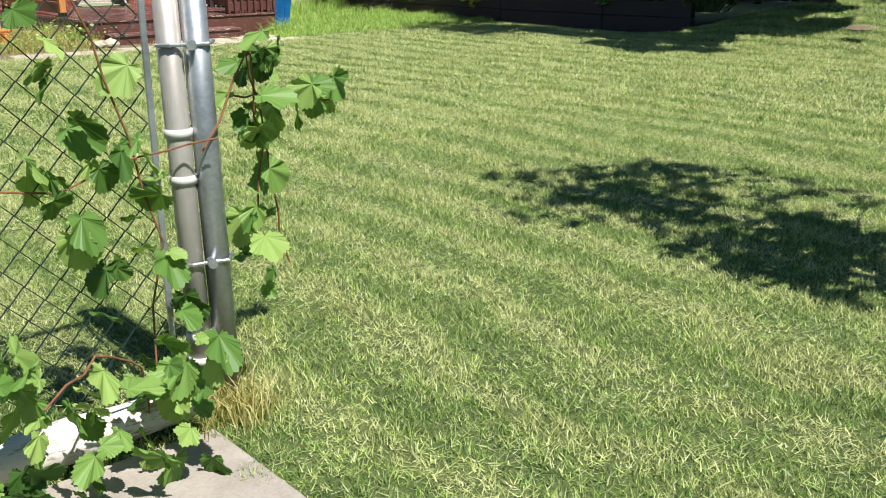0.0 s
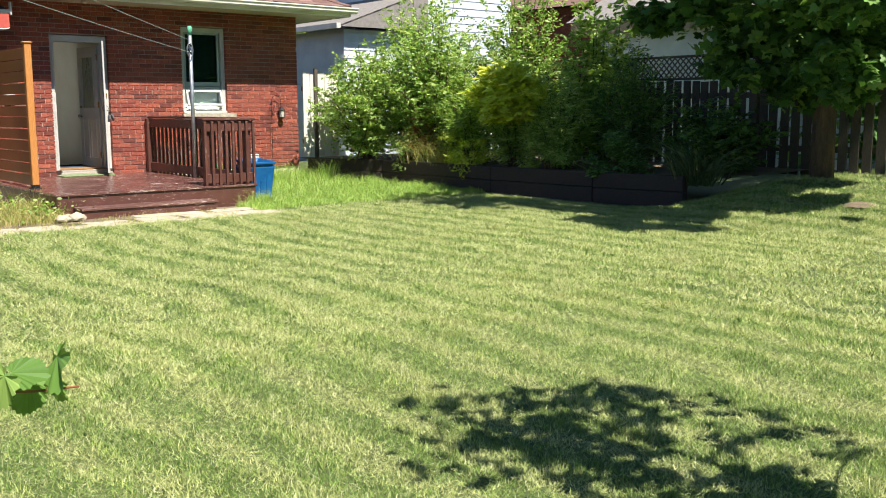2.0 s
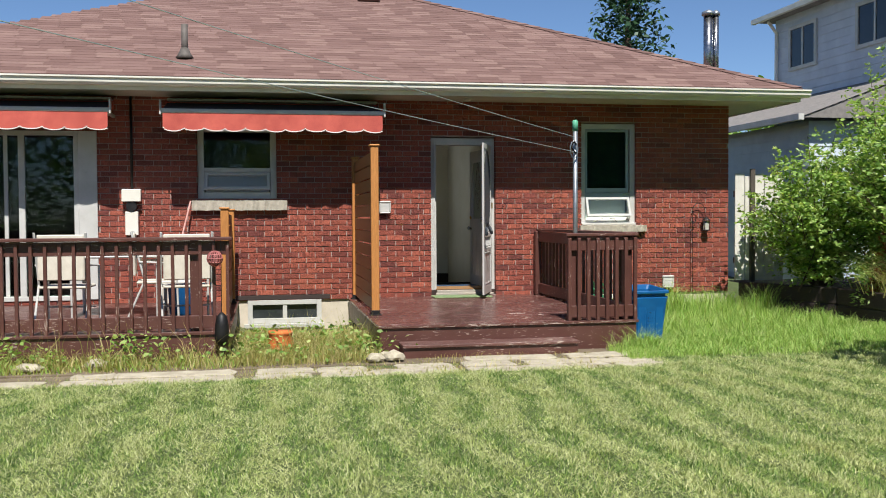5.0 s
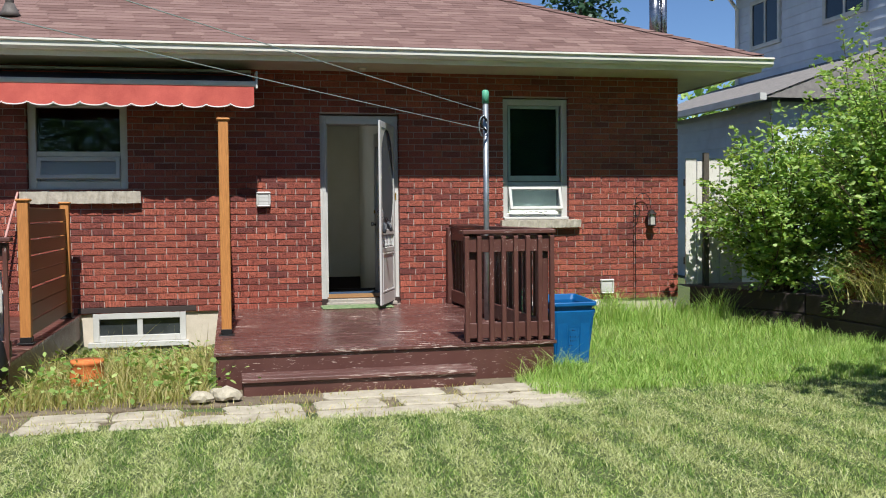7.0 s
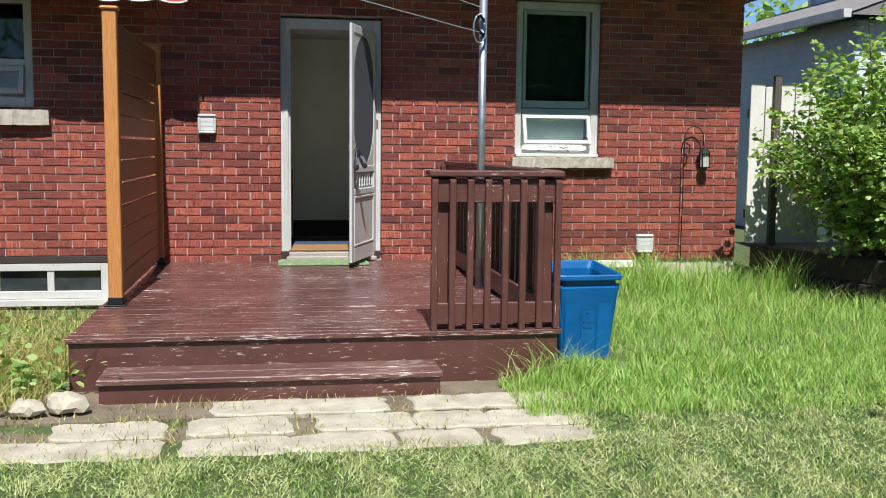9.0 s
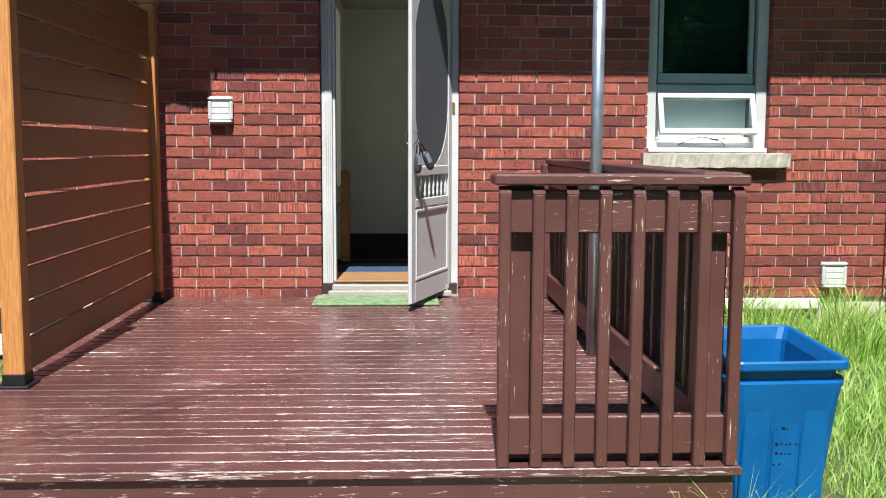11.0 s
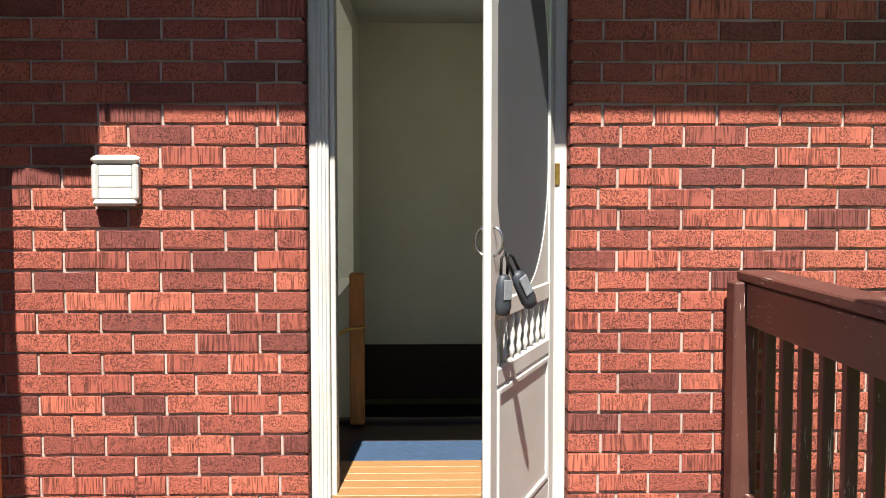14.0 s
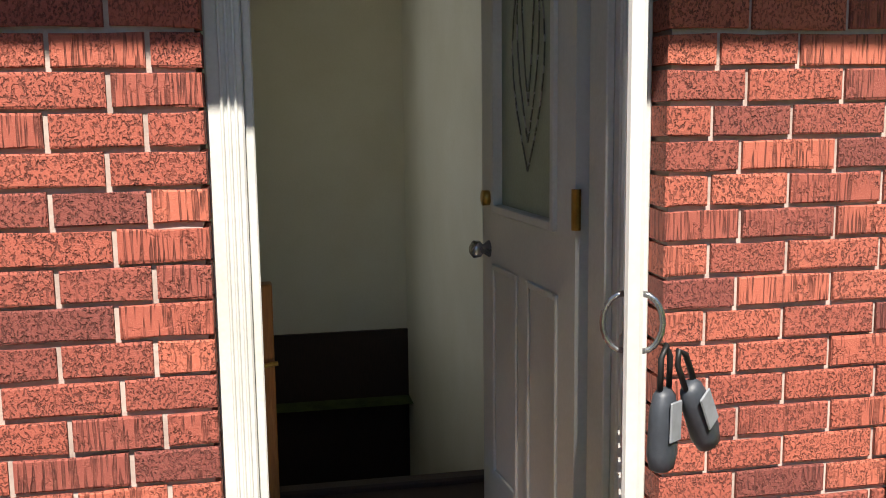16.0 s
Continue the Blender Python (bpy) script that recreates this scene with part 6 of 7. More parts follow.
shrub("shrub", "large leafy green shrub in the raised bed", (11.45, 15.3, 0.4), 2.15, (1.05, 1.0), 100, 0.066, LEAF, seed=3, twig=0.42)
shrub("shrub", "large leafy green shrub in the raised bed", (12.2, 14.1, 0.4), 2.8, (1.1, 1.2), 120, 0.066, LEAF, seed=4, twig=0.42)
shrub("shrub", "large leafy green shrub in the raised bed", (12.75, 15.6, 0.4), 3.1, (1.1, 1.0), 92, 0.066, LEAF, seed=13, twig=0.42)
shrub("tall_shrub", "tall loose green shrub before the fence", (13.1, 12.9, 0.4), 3.3, (0.95, 1.2), 100, 0.066, LEAF, seed=5, upright=1.2, twig=0.42)
golden = shrub("goldenrod", "feathery yellow-green plant clump in the bed", (11.98, 11.9, 0.4), 1.75, (0.4, 0.55), 44, 0.12, LEAF, LEAF_THIN, seed=6, upright=1.6)
_, tips, grow = boughs((11.68, 11.72, 1.15), 0.9, (0.3, 0.7), 60, 61, 11, 18, 0.28, 0.3)
tv, tf = leaves_along(tips, grow, 0.15, LEAF_THIN * np.array([1.9, 1, 1]))
ob = new("plume", numpy_mesh("plume", tv - np.array(ORIGIN[golden.name]), tf, LEAFBRIGHT))
ob.parent = golden
tagged(ob, "feathery yellow-green plumes")
shrub("feathery_shrub", "feathery mid-green plants spilling over the edging", (11.95, 13.0, 0.4), 1.65, (0.55, 0.7), 54, 0.12, LEAF, LEAF_THIN, seed=7, upright=1.3)
shrub("feathery_shrub", "feathery mid-green plants spilling over the edging", (12.1, 10.9, 0.4), 1.35, (0.5, 0.65), 42, 0.12, LEAF, LEAF_THIN, seed=17, upright=1.3)
# the darker leaf colour here carries the maple's shade
shrub("shaded_shrub", "plants under the tree, its shade put into their dark green leaves", (12.7, 10.0, 0.4), 1.75, (0.7, 0.95), 60, 0.11, LEAFDARK, LEAF_THIN, seed=8, upright=1.3)
shrub("shaded_shrub", "plants under the tree, its shade put into their dark green leaves", (13.0, 8.6, 0.4), 1.0, (0.75, 0.85), 36, 0.09, LEAFDARK, LEAF_OVAL, seed=9)
shrub("tall_shrub", "bright green sapling by the lattice fence", (13.4, 11.3, 0.42), 2.8, (0.7, 0.8), 52, 0.09, LEAF, seed=10)
shrub("dry_shrub", "small shrub with rusty brown dry leaves", (11.78, 14.0, 0.4), 0.75, (0.3, 0.4), 18, 0.06, RUSTLEAF, seed=18, twigs=8, per=9, twig=0.2)
for k, (x, y, h, mt) in enumerate(((11.72, 14.2, 0.55, LEAF), (11.75, 12.7, 0.6, LEAFBRIGHT), (11.85, 11.0, 0.6, LEAF), (11.95, 9.6, 0.55, LEAFDARK))):
    lp = thing("low_plant", (x, y, 0.4), "low bushy plant spilling over the timber edging", "plant", "low edging plants")
    for q in range(6):
        part("stem", Shape().tube([(x, y, 0.38), (x + 0.16 * math.cos(q), y + 0.24 * math.sin(q), 0.4 + h * 0.6)], [0.006, 0.002], 5), TWIG, lp)
    leaf_part("foliage", cloud(2600, (x - 0.05, y, 0.4 + h * 0.35), (0.42, 0.65, h * 0.7), 0.1, 18, 200 + k, (0.15, 0.4)), 0.075, LEAF_THIN * np.array([1.6, 1, 1]), mt, lp, droop=0.3, up=0.7)
yc = thing("spiky_plant", (12.1, 8.35, 0.3), "clump of long drooping strap leaves, partly dry", "plant")
v, f = blades(230, lambda n: NP.normal(0, 0.12, (n, 2)) + np.array([12.1, 8.35]), 0.5, 0.026, 1.7, lambda x, y: np.full(len(x), 0.3))
ob = new("leaves", numpy_mesh("leaves", v - np.array([12.1, 8.35, 0.3]), f, STRAP))
ob.parent = yc
gr = thing("trailing_grass", (11.6, 13.6, 0.42), "pale arching grass tuft hanging over the edging", "plant")
v, f = blades(500, lambda n: NP.normal(0, 0.22, (n, 2)) * np.array([0.5, 1.6]) + np.array([11.65, 13.7]), 0.42, 0.012, 1.2, lambda x, y: np.full(len(x), 0.4))
ob = new("leaves", numpy_mesh("leaves", v - np.array([11.6, 13.6, 0.42]), f, DRYGRASS))
ob.parent = gr

# ---- boundary fence with lattice ----


def fence():
    fe = thing("picket_fence", (14.25, 6, 0.4), "weathered grey board fence with a lattice top", "fence")
    y = -4.0
    while y < 16.9:
        w = 0.14
        dz = RNG.uniform(-0.02, 0.03)
        part("board", Shape().block(14.2, 14.222, y, y + w, 0.36, 1.78 + dz, 0.004), FENCEWOOD, fe)
        y += w + RNG.choice((0.02, 0.035, 0.05, 0.06))
    for z in (0.7, 1.5):
        part("rail", Shape().block(14.225, 14.265, -4.0, 16.9, z, z + 0.09, 0.005), FENCEWOOD, fe)
    for k in range(9):
        part("post", Shape().block(14.27, 14.36, -3.9 + k * 2.55, -3.81 + k * 2.55, 0.3, 2.22, 0.006), FENCEWOOD, fe)
    part("lattice_rail", Shape().block(14.2, 14.24, -4.0, 16.9, 1.80, 1.84, 0.004), FENCEWOOD, fe)
    part("lattice_rail", Shape().block(14.2, 14.24, -4.0, 16.9, 2.16, 2.2, 0.004), FENCEWOOD, fe)
    la = Shape()
    for s, x in ((1, 14.205), (-1, 14.217)):
        y = -4.0
        while y < 16.5:
            a, b = (y, y + 0.32) if s > 0 else (y + 0.32, y)
            h = 0.016
            la.poly([(x, a - h, 1.84), (x, a + h, 1.84), (x, b + h, 2.16), (x, b - h, 2.16)])
            la.poly([(x + 0.008, a - h, 1.84), (x + 0.008, b - h, 2.16), (x + 0.008, b + h, 2.16), (x + 0.008, a + h, 1.84)])
            y += 0.11
    part("lattice", la, FENCEWOOD, fe, "", kind="stuff")


fence()
gt = thing("side_gate", (11.1, 16.4, 0.42), "weathered white board gate beside the house", "gate")
for i, x in enumerate((10.77, 10.93, 11.09, 11.25, 11.41)):
    part("board", Shape().block(x, x + 0.15, 16.42, 16.445, 0.45, 2.05 - (0.04 if i % 2 else 0), 0.004), OLDWHITE, gt)
part("post", Shape().block(10.995, 11.065, 16.36, 16.415, 0.42, 2.12, 0.005), FENCEWOOD, gt)
part("rail", Shape().block(10.77, 11.56, 16.45, 16.49, 1.7, 1.79, 0.004), FENCEWOOD, gt)
part("rail", Shape().block(10.77, 11.56, 16.45, 16.49, 0.7, 0.79, 0.004), FENCEWOOD, gt)

# ---- trees ----


def limbs(root, base, height, r, seed, n=9, reach=1.5, start=0.45):
    g = random.Random(seed)
    b = Vector(base)
    trunk = Shape().tube([b + Vector((0, 0, -0.1)), b + Vector((0.03, 0.02, height * 0.3)), b + Vector((-0.03, 0.05, height * 0.6)), b + Vector((0.02, 0, height * 0.95))], [r * 1.25, r, r * 0.75, r * 0.2], 10)
    part("trunk", trunk, BARK, root, "", True)
    for i in range(n):
        t = start + (0.93 - start) * i / n
        a = i * 2.4 + g.uniform(-0.4, 0.4)
        o = b + Vector((0, 0, height * t))
        L = reach * (1.1 - 0.5 * i / n) * g.uniform(0.8, 1.15)
        w = Vector((math.cos(a), math.sin(a), 0))
        part("limb", Shape().tube([o, o + w * L * 0.5 + Vector((0, 0, L * 0.3)), o + w * L + Vector((0, 0, L * 0.45))], [r * 0.4, r * 0.26, r * 0.08], 6), BARK, root)


maple = thing("maple_tree", (13.1, 7.1, 0.4), "dark green maple tree overhanging the bed and fence", "tree")
limbs(maple, (13.1, 7.1, 0.4), 5.0, 0.13, 2, 11, 1.7, 0.42)
crown = np.concatenate([cloud(9500, (12.7, 7.7, 4.7), (3.2, 2.4, 2.2), 0.2, 34, 21, (0.15, 0.4)), cloud(3600, (13.3, 7.8, 2.75), (1.9, 1.6, 1.1), 0.2, 20, 22, (0.15, 0.4)), cloud(1500, (12.0, 5.6, 2.9), (1.0, 0.9, 0.7), 0.3, 8, 23),
                        cloud(2600, (10.2, 5.0, 4.5), (1.1, 1.1, 0.8), 0.2, 14, 24, (0.2, 0.45)), cloud(2800, (11.0, 6.5, 4.6), (0.9, 1.4, 0.9), 0.2, 14, 25, (0.2, 0.45)),
                        cloud(1300, (13.0, 7.7, 1.95), (0.9, 1.0, 0.5), 0.2, 10, 26, (0.2, 0.45)), cloud(1200, (12.5, 6.3, 1.9), (0.8, 0.8, 0.55), 0.2, 10, 27, (0.2, 0.45)),
                        cloud(500, (13.4, 6.9, 2.6), (0.9, 1.3, 0.95), 0.2, 14, 29, (0.2, 0.45)), cloud(400, (14.0, 4.2, 2.6), (0.9, 1.1, 0.9), 0.2, 12, 30, (0.2, 0.45)),
                        cloud(900, (12.7, 9.0, 2.7), (0.7, 0.8, 0.6), 0.2, 8, 28, (0.2, 0.45))])
leaf_part("crown", crown, 0.15, LEAF_LOBED, LEAFDARK, maple, droop=0.4, up=1.0)

young = thing("young_maple", (3.95, 1.17, 0), "slender young maple with yellow-green lobed leaves", "tree")
limbs(young, (3.95, 1.17, 0), 3.6, 0.025, 5, 14, 0.5, 0.3)
pts = np.concatenate([cloud(880, (3.88, 0.8, 2.45), (0.82, 0.78, 1.35), 0.2, 15, 31), cloud(140, (3.72, 1.26, 1.2), (0.32, 0.3, 0.42), 0.2, 7, 32), cloud(150, (3.15, 1.15, 1.3), (0.5, 0.35, 0.42), 0.2, 9, 33)])
leaf_part("crown", pts, 0.1, LEAF_LOBED, LEAFYOUNG, young, droop=0.6, up=0.9)

for i, (x, y, h, r) in enumerate(((17.5, 7.0, 7.0, 2.9), (18.0, 2.0, 8.0, 3.4), (17.0, -3.0, 7.5, 3.2), (14.0, -7.5, 7.5, 3.2), (8.0, -11.0, 9.0, 4.2), (1.0, -12.0, 9.0, 4.4), (-7.0, -10.0, 9.0, 4.2), (-13.0, -3.0, 9.0, 4.2), (-13.0, 7.0, 8.5, 4.0))):
    t = thing("garden_tree", (x, y, 0), "leafy green tree in the neighbouring garden", "tree", "neighbouring trees")
    limbs(t, (x, y, 0), h * 0.8, 0.2, 40 + i, 8, r * 0.7)
    leaf_part("crown", cloud(6500, (x, y, h * 0.55), (r * 1.15, r * 1.15, h * 0.55), 0.3, 22, 60 + i), 0.26, LEAF_OVAL, LEAFDARK, t, droop=0.3, up=0.8)

spruce = thing("spruce_tree", (17.5, 38.0, 0), "tall dark spruce behind the house", "tree")
part("trunk", Shape().tube([(17.5, 38, 0), (17.5, 38, 12.5)], [0.3, 0.03], 10), BARK, spruce)
pts = []
for i in range(30):
    z = 4 + i * 0.285
    L = 2.6 * (12.7 - z) / 8.7 + 0.25
    for j in range(6):
        a = i * 1.9 + j * 1.05
        for s in np.linspace(0.15, 1, 22):
            pts.append((17.5 + L * s * math.cos(a), 38 + L * s * math.sin(a), z + 0.25 * s * L * (s - 0.6)))
pts = np.array(pts)
tagged(leaf_part("foliage", pts + NP.normal(0, 0.05, (len(pts), 3)), 0.3, LEAF_THIN * np.array([2.2, 1, 1]), NEEDLE, spruce, droop=0.5, up=0.6), "", "", "", "stuff")
for i, (x, y) in enumerate(((22, 45), (27, 42), (14.5, 44))):
    t = thing("far_tree", (x, y, 0), "distant green tree behind the houses", "tree", "distant trees")
    limbs(t, (x, y, 0), 5.5, 0.2, 80 + i, 6, 2.0)
    leaf_part("crown", cloud(2500, (x, y, 4.8), (3.0, 3.0, 2.6), 0.3, 14, 90 + i), 0.4, LEAF_OVAL, LEAF, t)

# ---- feeder in the maple ----
bf = thing("bird_feeder", (11.25, 4.85, 1.35), "red lantern shaped bird feeder hanging from the maple", "feeder")
RED = plain("red_enamel", "b01f22", "cc2f30", 9, 0.35)
c = (11.25, 4.85, 1.3)
part("roof", Shape().lathe([(0.125, 0.235), (0.11, 0.26), (0.06, 0.32), (0.03, 0.335), (0.02, 0.37)], c, 14), RED, bf)
part("tray", Shape().lathe([(0.12, 0.0), (0.125, 0.03), (0.11, 0.04)], c, 14), RED, bf)
part("seed_tube", Shape().lathe([(0.075, 0.041), (0.075, 0.234)], c, 12), plain("pale_seed_glass", "c8b898", "ded0b4", 30, 0.4), bf, "glass tube of pale seed")
for k in range(4):
    t = k * math.pi / 2
    part("bar", Shape().block(-0.012, 0.012, 0.078, 0.09, 0.04, 0.235, 0.002, Matrix.Translation(c) @ pose(0, 0, 0, 0, 0, math.degrees(t))), RED, bf)
part("cord", Shape().tube([(11.25, 4.85, 1.66), (11.3, 4.95, 4.0)], 0.005, 6), WHITECLOTH, bf, "white cord")
solo("rope", Shape().tube(sag((11.3, 4.95, 2.4), (12.1, 4.4, 0.75), 0.03), 0.006, 6), WHITECLOTH, "pale rope hanging from the maple", "rope")
solo("mole_hill", Shape().lathe([(0.22, 0.0), (0.15, 0.035), (0.04, 0.05)], (11.9, 5.9, 0.21), 14), BEDSOIL, "small dark patch of bare earth in the lawn", "earth")

bf.scale = (0.78, 0.78, 0.78)

# ---- neighbouring buildings ----


def siding(sh_root, axis, fixed, a0, a1, z0, z1, outward, step=0.2, name="siding_board"):
    """Lapped boards; axis: the one that they run along."""
    z = z0
    while z < z1 - 0.01:
        t = min(z + step, z1)
        sh = Shape()
        lo, hi = fixed + outward * 0.022, fixed + outward * 0.004
        if axis == "y":
            sh.poly([(lo, a0, z), (lo, a1, z), (hi, a1, t), (hi, a0, t)]).poly([(lo, a0, z), (fixed, a0, z), (fixed, a1, z), (lo, a1, z)])
        else:
            sh.poly([(a0, lo, z), (a1, lo, z), (a1, hi, t), (a0, hi, t)]).poly([(a0, lo, z), (a0, fixed, z), (a1, fixed, z), (a1, lo, z)])
        part(name, sh, SIDING, sh_root)
        z += step


def neighbour():
    n = thing("neighbour_house", (19, 23.5, 0), "two-storey house with white lapped siding next door", "house")
    part("wall", Shape().box(16.92, 20.0, 20.48, 26.15, 0, 6.5), SIDING, n)
    siding(n, "y", 16.92, 20.46, 26.15, 3.3, 6.5, -1)
    siding(n, "x", 20.48, 16.9, 20.0, 0.4, 6.5, -1)
    part("roof", Shape().poly([(16.5, 20.1, 6.45), (20.4, 20.1, 6.45), (18.45, 23.3, 7.6)]).poly([(16.5, 20.1, 6.45), (18.45, 23.3, 7.6), (16.5, 26.5, 6.45)])
         .poly([(16.5, 26.5, 6.45), (18.45, 23.3, 7.6), (20.4, 26.5, 6.45)]).poly([(20.4, 20.1, 6.45), (20.4, 26.5, 6.45), (18.45, 23.3, 7.6)])
         .poly([(16.5, 20.1, 6.44), (16.5, 26.5, 6.44), (20.4, 26.5, 6.44), (20.4, 20.1, 6.44)]), GREYROOF, n, "grey shingle roof")
    part("gutter", Shape().box(16.42, 16.52, 20.05, 26.55, 6.4, 6.52), GUTTER, n)
    part("corner_board", Shape().box(16.885, 16.97, 20.44, 20.53, 0.4, 6.5), WHITE, n)
    part("downpipe", Shape().tube([(16.6, 26.0, 6.4), (16.84, 26.0, 6.1), (16.84, 26.0, 3.4)], 0.045, 8), GUTTER, n)
    for y0, y1, z0, z1 in ((24.3, 25.35, 5.12, 6.05), (21.35, 22.55, 5.2, 6.05)):
        w = part("window", panel_ring(Shape(), y0 - 0.09, y1 + 0.09, z0 - 0.09, z1 + 0.09, 0.09, -0.05, 0.02).moved(Matrix.Translation((16.9, 0, 0)) @ Matrix(((0, 1, 0, 0), (1, 0, 0, 0), (0, 0, 1, 0), (0, 0, 0, 1)))), WHITE, n, "white framed window")
        part("pane", Shape().box(16.88, 16.895, y0, y1, z0, z1), NIGHTGLASS, w)
        part("mullion", Shape().box(16.86, 16.9, (y0 + y1) / 2 - 0.03, (y0 + y1) / 2 + 0.03, z0, z1), WHITE, w)
    # the low wing towards the bungalow
    part("wing_wall", Shape().box(14.5, 16.9, 20.6, 27.0, 0, 3.3), SIDING, n)
    siding(n, "x", 20.6, 14.5, 16.9, 0.4, 3.3, -1)
    siding(n, "y", 14.5, 20.58, 27.0, 0.4, 3.3, -1)
    part("wing_roof", Shape().poly([(14.15, 20.25, 3.35), (16.9, 20.25, 4.35), (16.9, 27.3, 4.35), (14.15, 27.3, 3.35)]).poly([(14.15, 20.25, 3.33), (14.15, 27.3, 3.33), (16.9, 27.3, 4.33), (16.9, 20.25, 4.33)]).poly([(14.15, 20.26, 3.33), (16.9, 20.26, 3.33), (16.9, 20.26, 4.33)]), GREYROOF, n, "grey shingle lean-to roof")
    part("wing_gutter", Shape().box(14.04, 14.16, 20.2, 27.3, 3.28, 3.4), WHITE, n)
    g = thing("garage", (23, 15, 0), "pale garage with a grey roof behind the fence", "garage")
    part("wall", Shape().box(20.0, 26.0, 9.0, 17.4, 0, 3.2), plain("pale_green_wall", "a8b0a4", "c0c8bc", 2, 0.7), g)
    part("fascia", Shape().box(19.6, 19.66, 8.6, 17.8, 3.15, 3.5), plain("tan_fascia", "8a7658", "a48e6c", 3, 0.7), g)
    part("roof", Shape().poly([(19.5, 8.5, 3.5), (23, 8.5, 5.2), (23, 17.9, 5.2), (19.5, 17.9, 3.5)]).poly([(26.5, 8.5, 3.5), (26.5, 17.9, 3.5), (23, 17.9, 5.2), (23, 8.5, 5.2)]).poly([(19.5, 17.85, 3.5), (26.5, 17.85, 3.5), (23, 17.85, 5.2)]).poly([(19.5, 8.55, 3.5), (23, 8.55, 5.2), (26.5, 8.55, 3.5)]), GREYROOF, g, "grey shingle roof")
    b = thing("brick_house", (27, 24, 0), "brown-roofed brick house far behind the gardens", "house")
    part("wall", Shape().box(23.3, 31, 19.5, 30, 0, 4.4), BRICK, b)
    part("roof", Shape().poly([(22.8, 19, 4.4), (27, 23, 6.6), (27, 27, 6.6), (22.8, 30.5, 4.4)]).poly([(22.8, 19, 4.4), (32.5, 19, 4.4), (27, 23, 6.6)]).poly([(32.5, 19, 4.4), (32.5, 30.5, 4.4), (27, 27, 6.6), (27, 23, 6.6)]).poly([(22.8, 30.5, 4.4), (27, 27, 6.6), (32.5, 30.5, 4.4)]), SHINGLE_M, b, "brown shingle roof")


GREYROOF = plain("grey_shingle", "6f6a66", "8a847e", 8, 0.95, bump=0.6)
NIGHTGLASS = plain("dark_reflecting_glass", "1c2126", "2a3036", 2, 0.08)
neighbour()

# ---- gate posts, chain-link fence, vine ----
gp = thing("gate_posts", (1.1, 2.24, 0), "paired galvanised gate posts with clamp bands", "post")
LEAN_X = 0.02
posts = []
for x, y, r, metal in ((1.085, 2.27, 0.031, RUSTY), (1.148, 2.25, 0.033, STEEL)):
    posts.append(part("post", Shape().tube([(x, y, -0.05), (x - LEAN_X * 1.42, y, 1.42)], r, 18), metal, gp, "", True))
for z in (0.13, 0.2, 0.63, 0.75, 1.13):
    part("band", Shape().tube([(1.085 - LEAN_X * z, 2.27, z), (1.085 - LEAN_X * z, 2.27, z + 0.022)], 0.036, 18), WHITE, posts[0], "pale clamp band", True)
for z in (0.42, 0.98):
    o = -LEAN_X * z
    part("tie", Shape().tube([(1.045 + o, 2.26, z), (1.07 + o, 2.232, z), (1.115 + o, 2.225, z), (1.16 + o, 2.21, z), (1.19 + o, 2.24, z + 0.004), (1.16 + o, 2.29, z)], 0.005, 6), STEEL, gp, "twisted tie wire")
    part("bolt", Shape().tube([(1.12 + o, 2.235, z), (1.113 + o, 2.205, z)], 0.013, 8), STEEL, gp)
part("tension_bar", Shape().block(1.003, 1.02, 2.285, 2.292, 0.1, 1.2, 0.002), STEEL, gp)


def chain_link():
    f = thing("chain_link_fence", (-0.5, 2.3, 0), "green chain-link fence with vine growing through it", "fence")
    w, h = 0.043, 0.0435
    sh = Shape()
    nx, nz = 62, 13
    for i in range(nx):
        x0 = 1.0 - (i + 1) * w * 0.5 * 2
        pts = []
        for k in range(nz * 2 + 1):
            pts.append((x0 + (w if (k + i) % 2 else 0.0), 2.288 + (0.003 if (k + i) % 2 else -0.003), 0.05 + k * h))
        sh.tube(pts, 0.0024, 4, False)
    part("mesh", sh, plain("green_coated_wire", "121c16", "1e2c22", 9, 0.5), f, "", kind="stuff")
    part("top_rail", Shape().tube([(-2.6, 2.29, 1.24), (1.03, 2.28, 1.24)], 0.021, 12), STEEL, f)
    part("line_post", Shape().tube([(-1.4, 2.31, -0.05), (-1.4, 2.31, 1.26)], 0.024, 12), STEEL, f)


chain_link()
solo("concrete_pad", Shape().block(0.2, 1.03, 1.2, 2.12, -0.05, 0.012, 0.01), CONCRETE, "cracked pale concrete pad at the gate", "concrete", kind="structure")
lg = thing("fallen_log", (0.8, 2.2, 0), "peeling white painted log at the fence foot", "log")
part("log", Shape().tube([(0.2, 2.17, 0.06), (0.35, 2.185, 0.066), (0.5, 2.19, 0.062), (0.68, 2.19, 0.066), (0.8, 2.2, 0.06), (1.0, 2.21, 0.058)], [0.05, 0.058, 0.053, 0.058, 0.05, 0.046], 12), PEELLOG, lg, "", True)


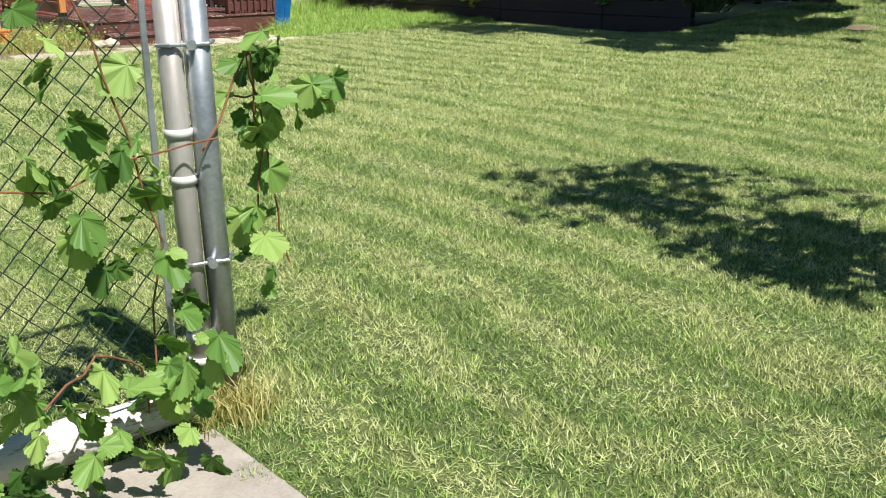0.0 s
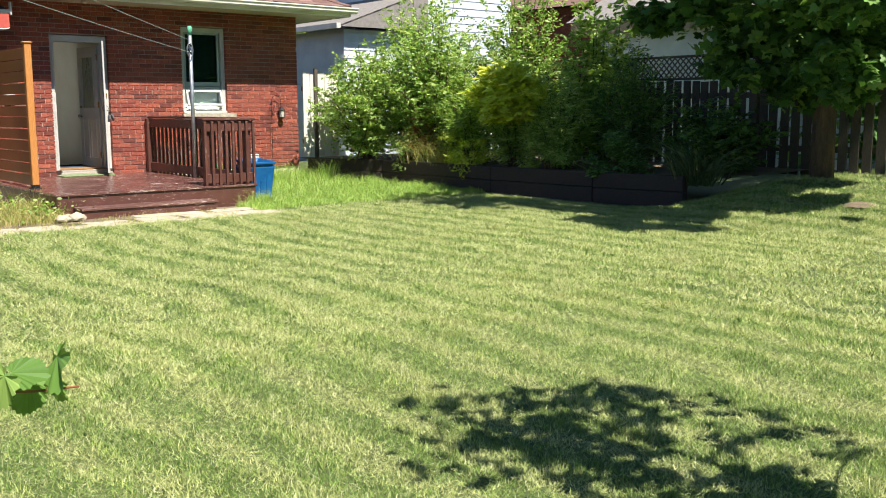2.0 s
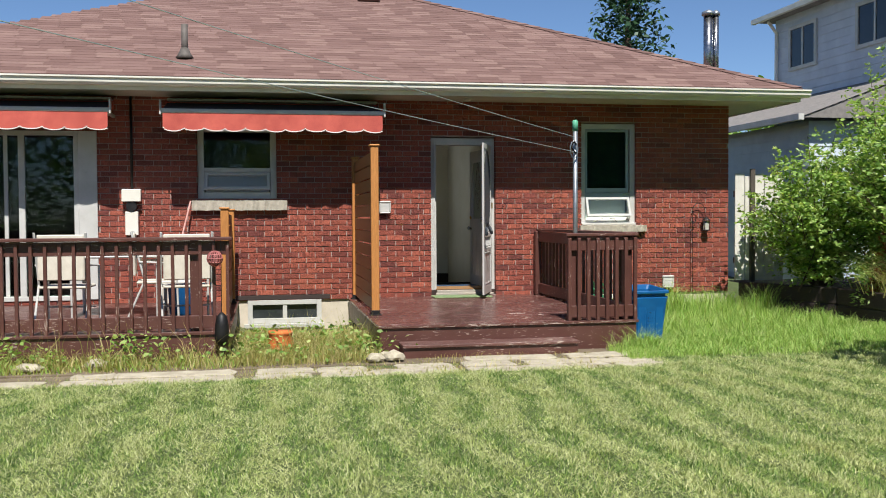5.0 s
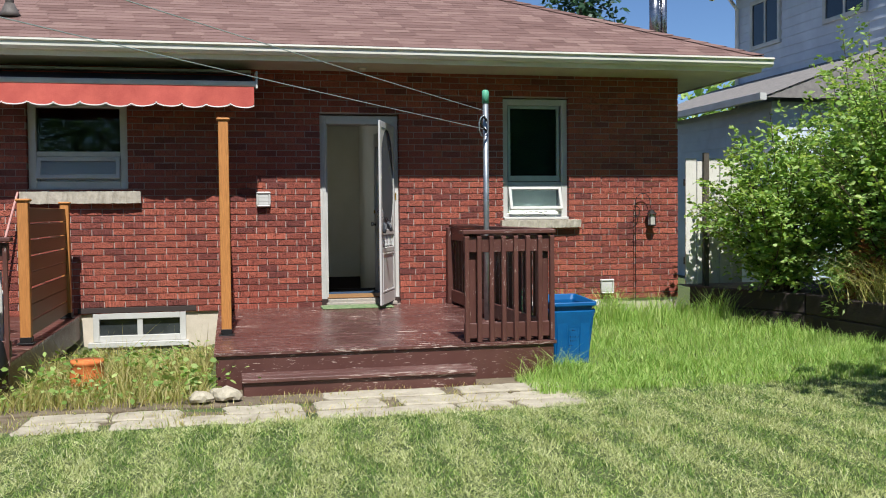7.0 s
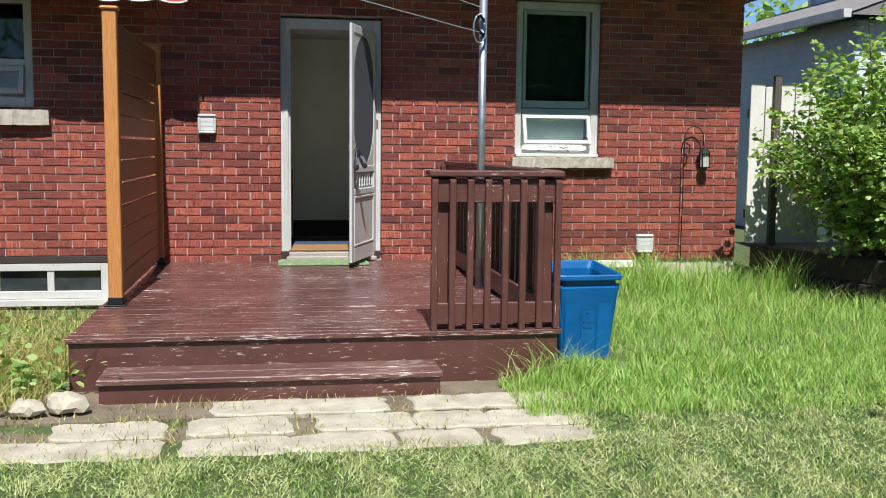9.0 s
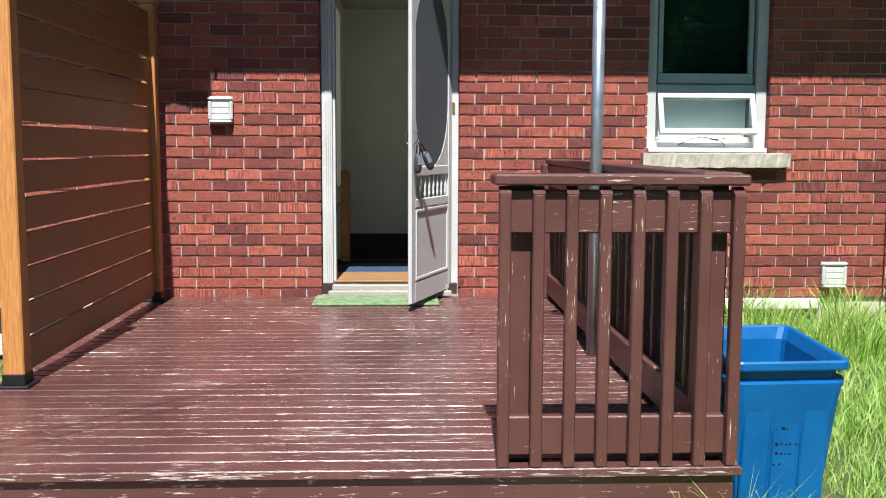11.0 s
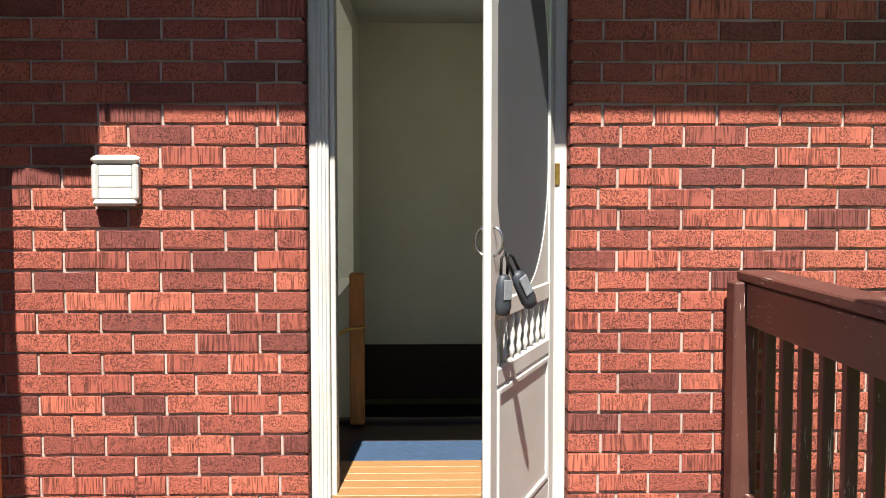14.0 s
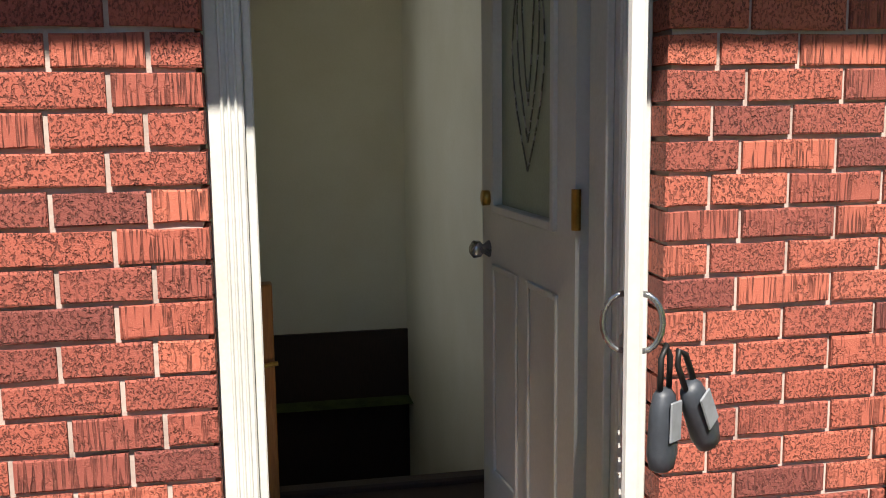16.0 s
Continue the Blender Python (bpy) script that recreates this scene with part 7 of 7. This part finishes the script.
def lobed_leaf(size):
    sh = Shape()
    # five lobes with a toothed edge, folded a little along the veins
    n = 44
    bend = RNG.uniform(0.1, 0.5)
    sh.v = [(0, 0.12 * size, 0.0)]
    for i in range(n):
        a = -math.pi / 2 + 0.22 + (2 * math.pi - 0.44) * i / (n - 1)
        lobe = 0.47 + 0.035 * math.cos(5 * (a - math.pi / 2)) + 0.1 * max(0, math.sin(a))
        r = size * lobe * (1.0 + (0.07 if i % 2 else -0.05))
        x, y = r * math.cos(a), 0.42 * size + r * math.sin(a)
        fold = 0.07 * math.cos(5 * (a - math.pi / 2)) - bend * (x / size) ** 2 - 0.5 * bend * max(0.0, y / size - 0.4) ** 2
        sh.v.append((x, y, size * fold))
    sh.f = [(0, 1 + i, 2 + i) for i in range(n - 1)]
    return sh


def vine():
    v = thing("grape_vine", (1.0, 2.2, 0), "bright green grape vine on the gate posts and fence", "vine")
    org = Vector(ORIGIN[v.name])
    meshes = [mesh_from("leaf", lobed_leaf(s), LEAFVINE) for s in (0.05, 0.064, 0.08, 0.092, 0.105)]
    g = random.Random(12)
    zones = [((1.19, 1.36), (2.15, 2.35), (0.33, 1.02), 36), ((1.36, 1.6), (2.2, 2.35), (0.76, 0.88), 8), ((0.5, 1.02), (2.18, 2.27), (0.45, 1.25), 34),
             ((0.45, 0.95), (1.8, 2.1), (0.05, 0.42), 58), ((-0.3, 0.5), (1.9, 2.25), (0.1, 1.2), 22), ((0.85, 1.05), (2.15, 2.25), (0.15, 0.5), 12)]
    anchors = []
    for (xa, xb), (ya, yb), (za, zb), n in zones:
        for i in range(n):
            p = Vector((g.uniform(xa, xb), g.uniform(ya, yb), g.uniform(za, zb)))
            ob = new("leaf", g.choice(meshes))
            ob.parent = v
            ob.matrix_basis = Matrix.Translation(p - org) @ Euler((radians(g.uniform(-170, -10)), radians(g.uniform(-50, 50)), radians(g.uniform(-100, 100)))).to_matrix().to_4x4()
            anchors.append(p)
    runs = [[(1.1, 2.19, 0.72), (1.25, 2.22, 0.95), (1.3, 2.25, 0.8), (1.33, 2.25, 0.5), (1.36, 2.25, 0.36)], [(1.2, 2.22, 0.85), (1.35, 2.25, 0.83), (1.6, 2.28, 0.79)],
            [(1.12, 2.17, 0.75), (0.95, 2.24, 0.72), (0.75, 2.24, 0.66), (0.5, 2.25, 0.7)], [(0.9, 2.2, 0.0), (0.85, 2.1, 0.25), (0.7, 2.0, 0.35), (0.55, 1.9, 0.3)],
            [(0.9, 2.22, 0.0), (0.98, 2.24, 0.5), (0.9, 2.26, 0.9), (0.8, 2.26, 1.2)], [(1.27, 2.23, 0.95), (1.3, 2.26, 0.7), (1.26, 2.26, 0.45)]]
    for r in runs:
        part("stem", Shape().tube([Vector(a).lerp(Vector(b), t) + Vector((g.uniform(-0.01, 0.01), g.uniform(-0.01, 0.01), g.uniform(-0.01, 0.01))) for a, b in zip(r, r[1:]) for t in (0, 0.33, 0.66)] + [r[-1]], 0.0028, 6), TWIG, v)


vine()
stuff_blades("post_weeds", "dry tufts round the gate posts", "weeds", DRYGRASS, [blades(320, lambda n: NP.normal(0, 0.06, (n, 2)) + np.array([1.11, 2.15]), 0.1, 0.004, 0.8, berm)])

hose = Shape()
ring = []
for i in range(90):
    a = i * 0.42
    ring.append((8.12 + 0.10 * math.cos(a), 15.0 + 0.13 * math.sin(a), 0.30 + 0.22 * math.sin(a * 0.93) + 0.0006 * i))
solo("garden_hose", Shape().tube(ring, 0.011, 6), plain("bright_green_hose", "1f9a5c", "35b878", 9, 0.4), "coiled bright green garden hose beside the deck", "hose", smooth=True)
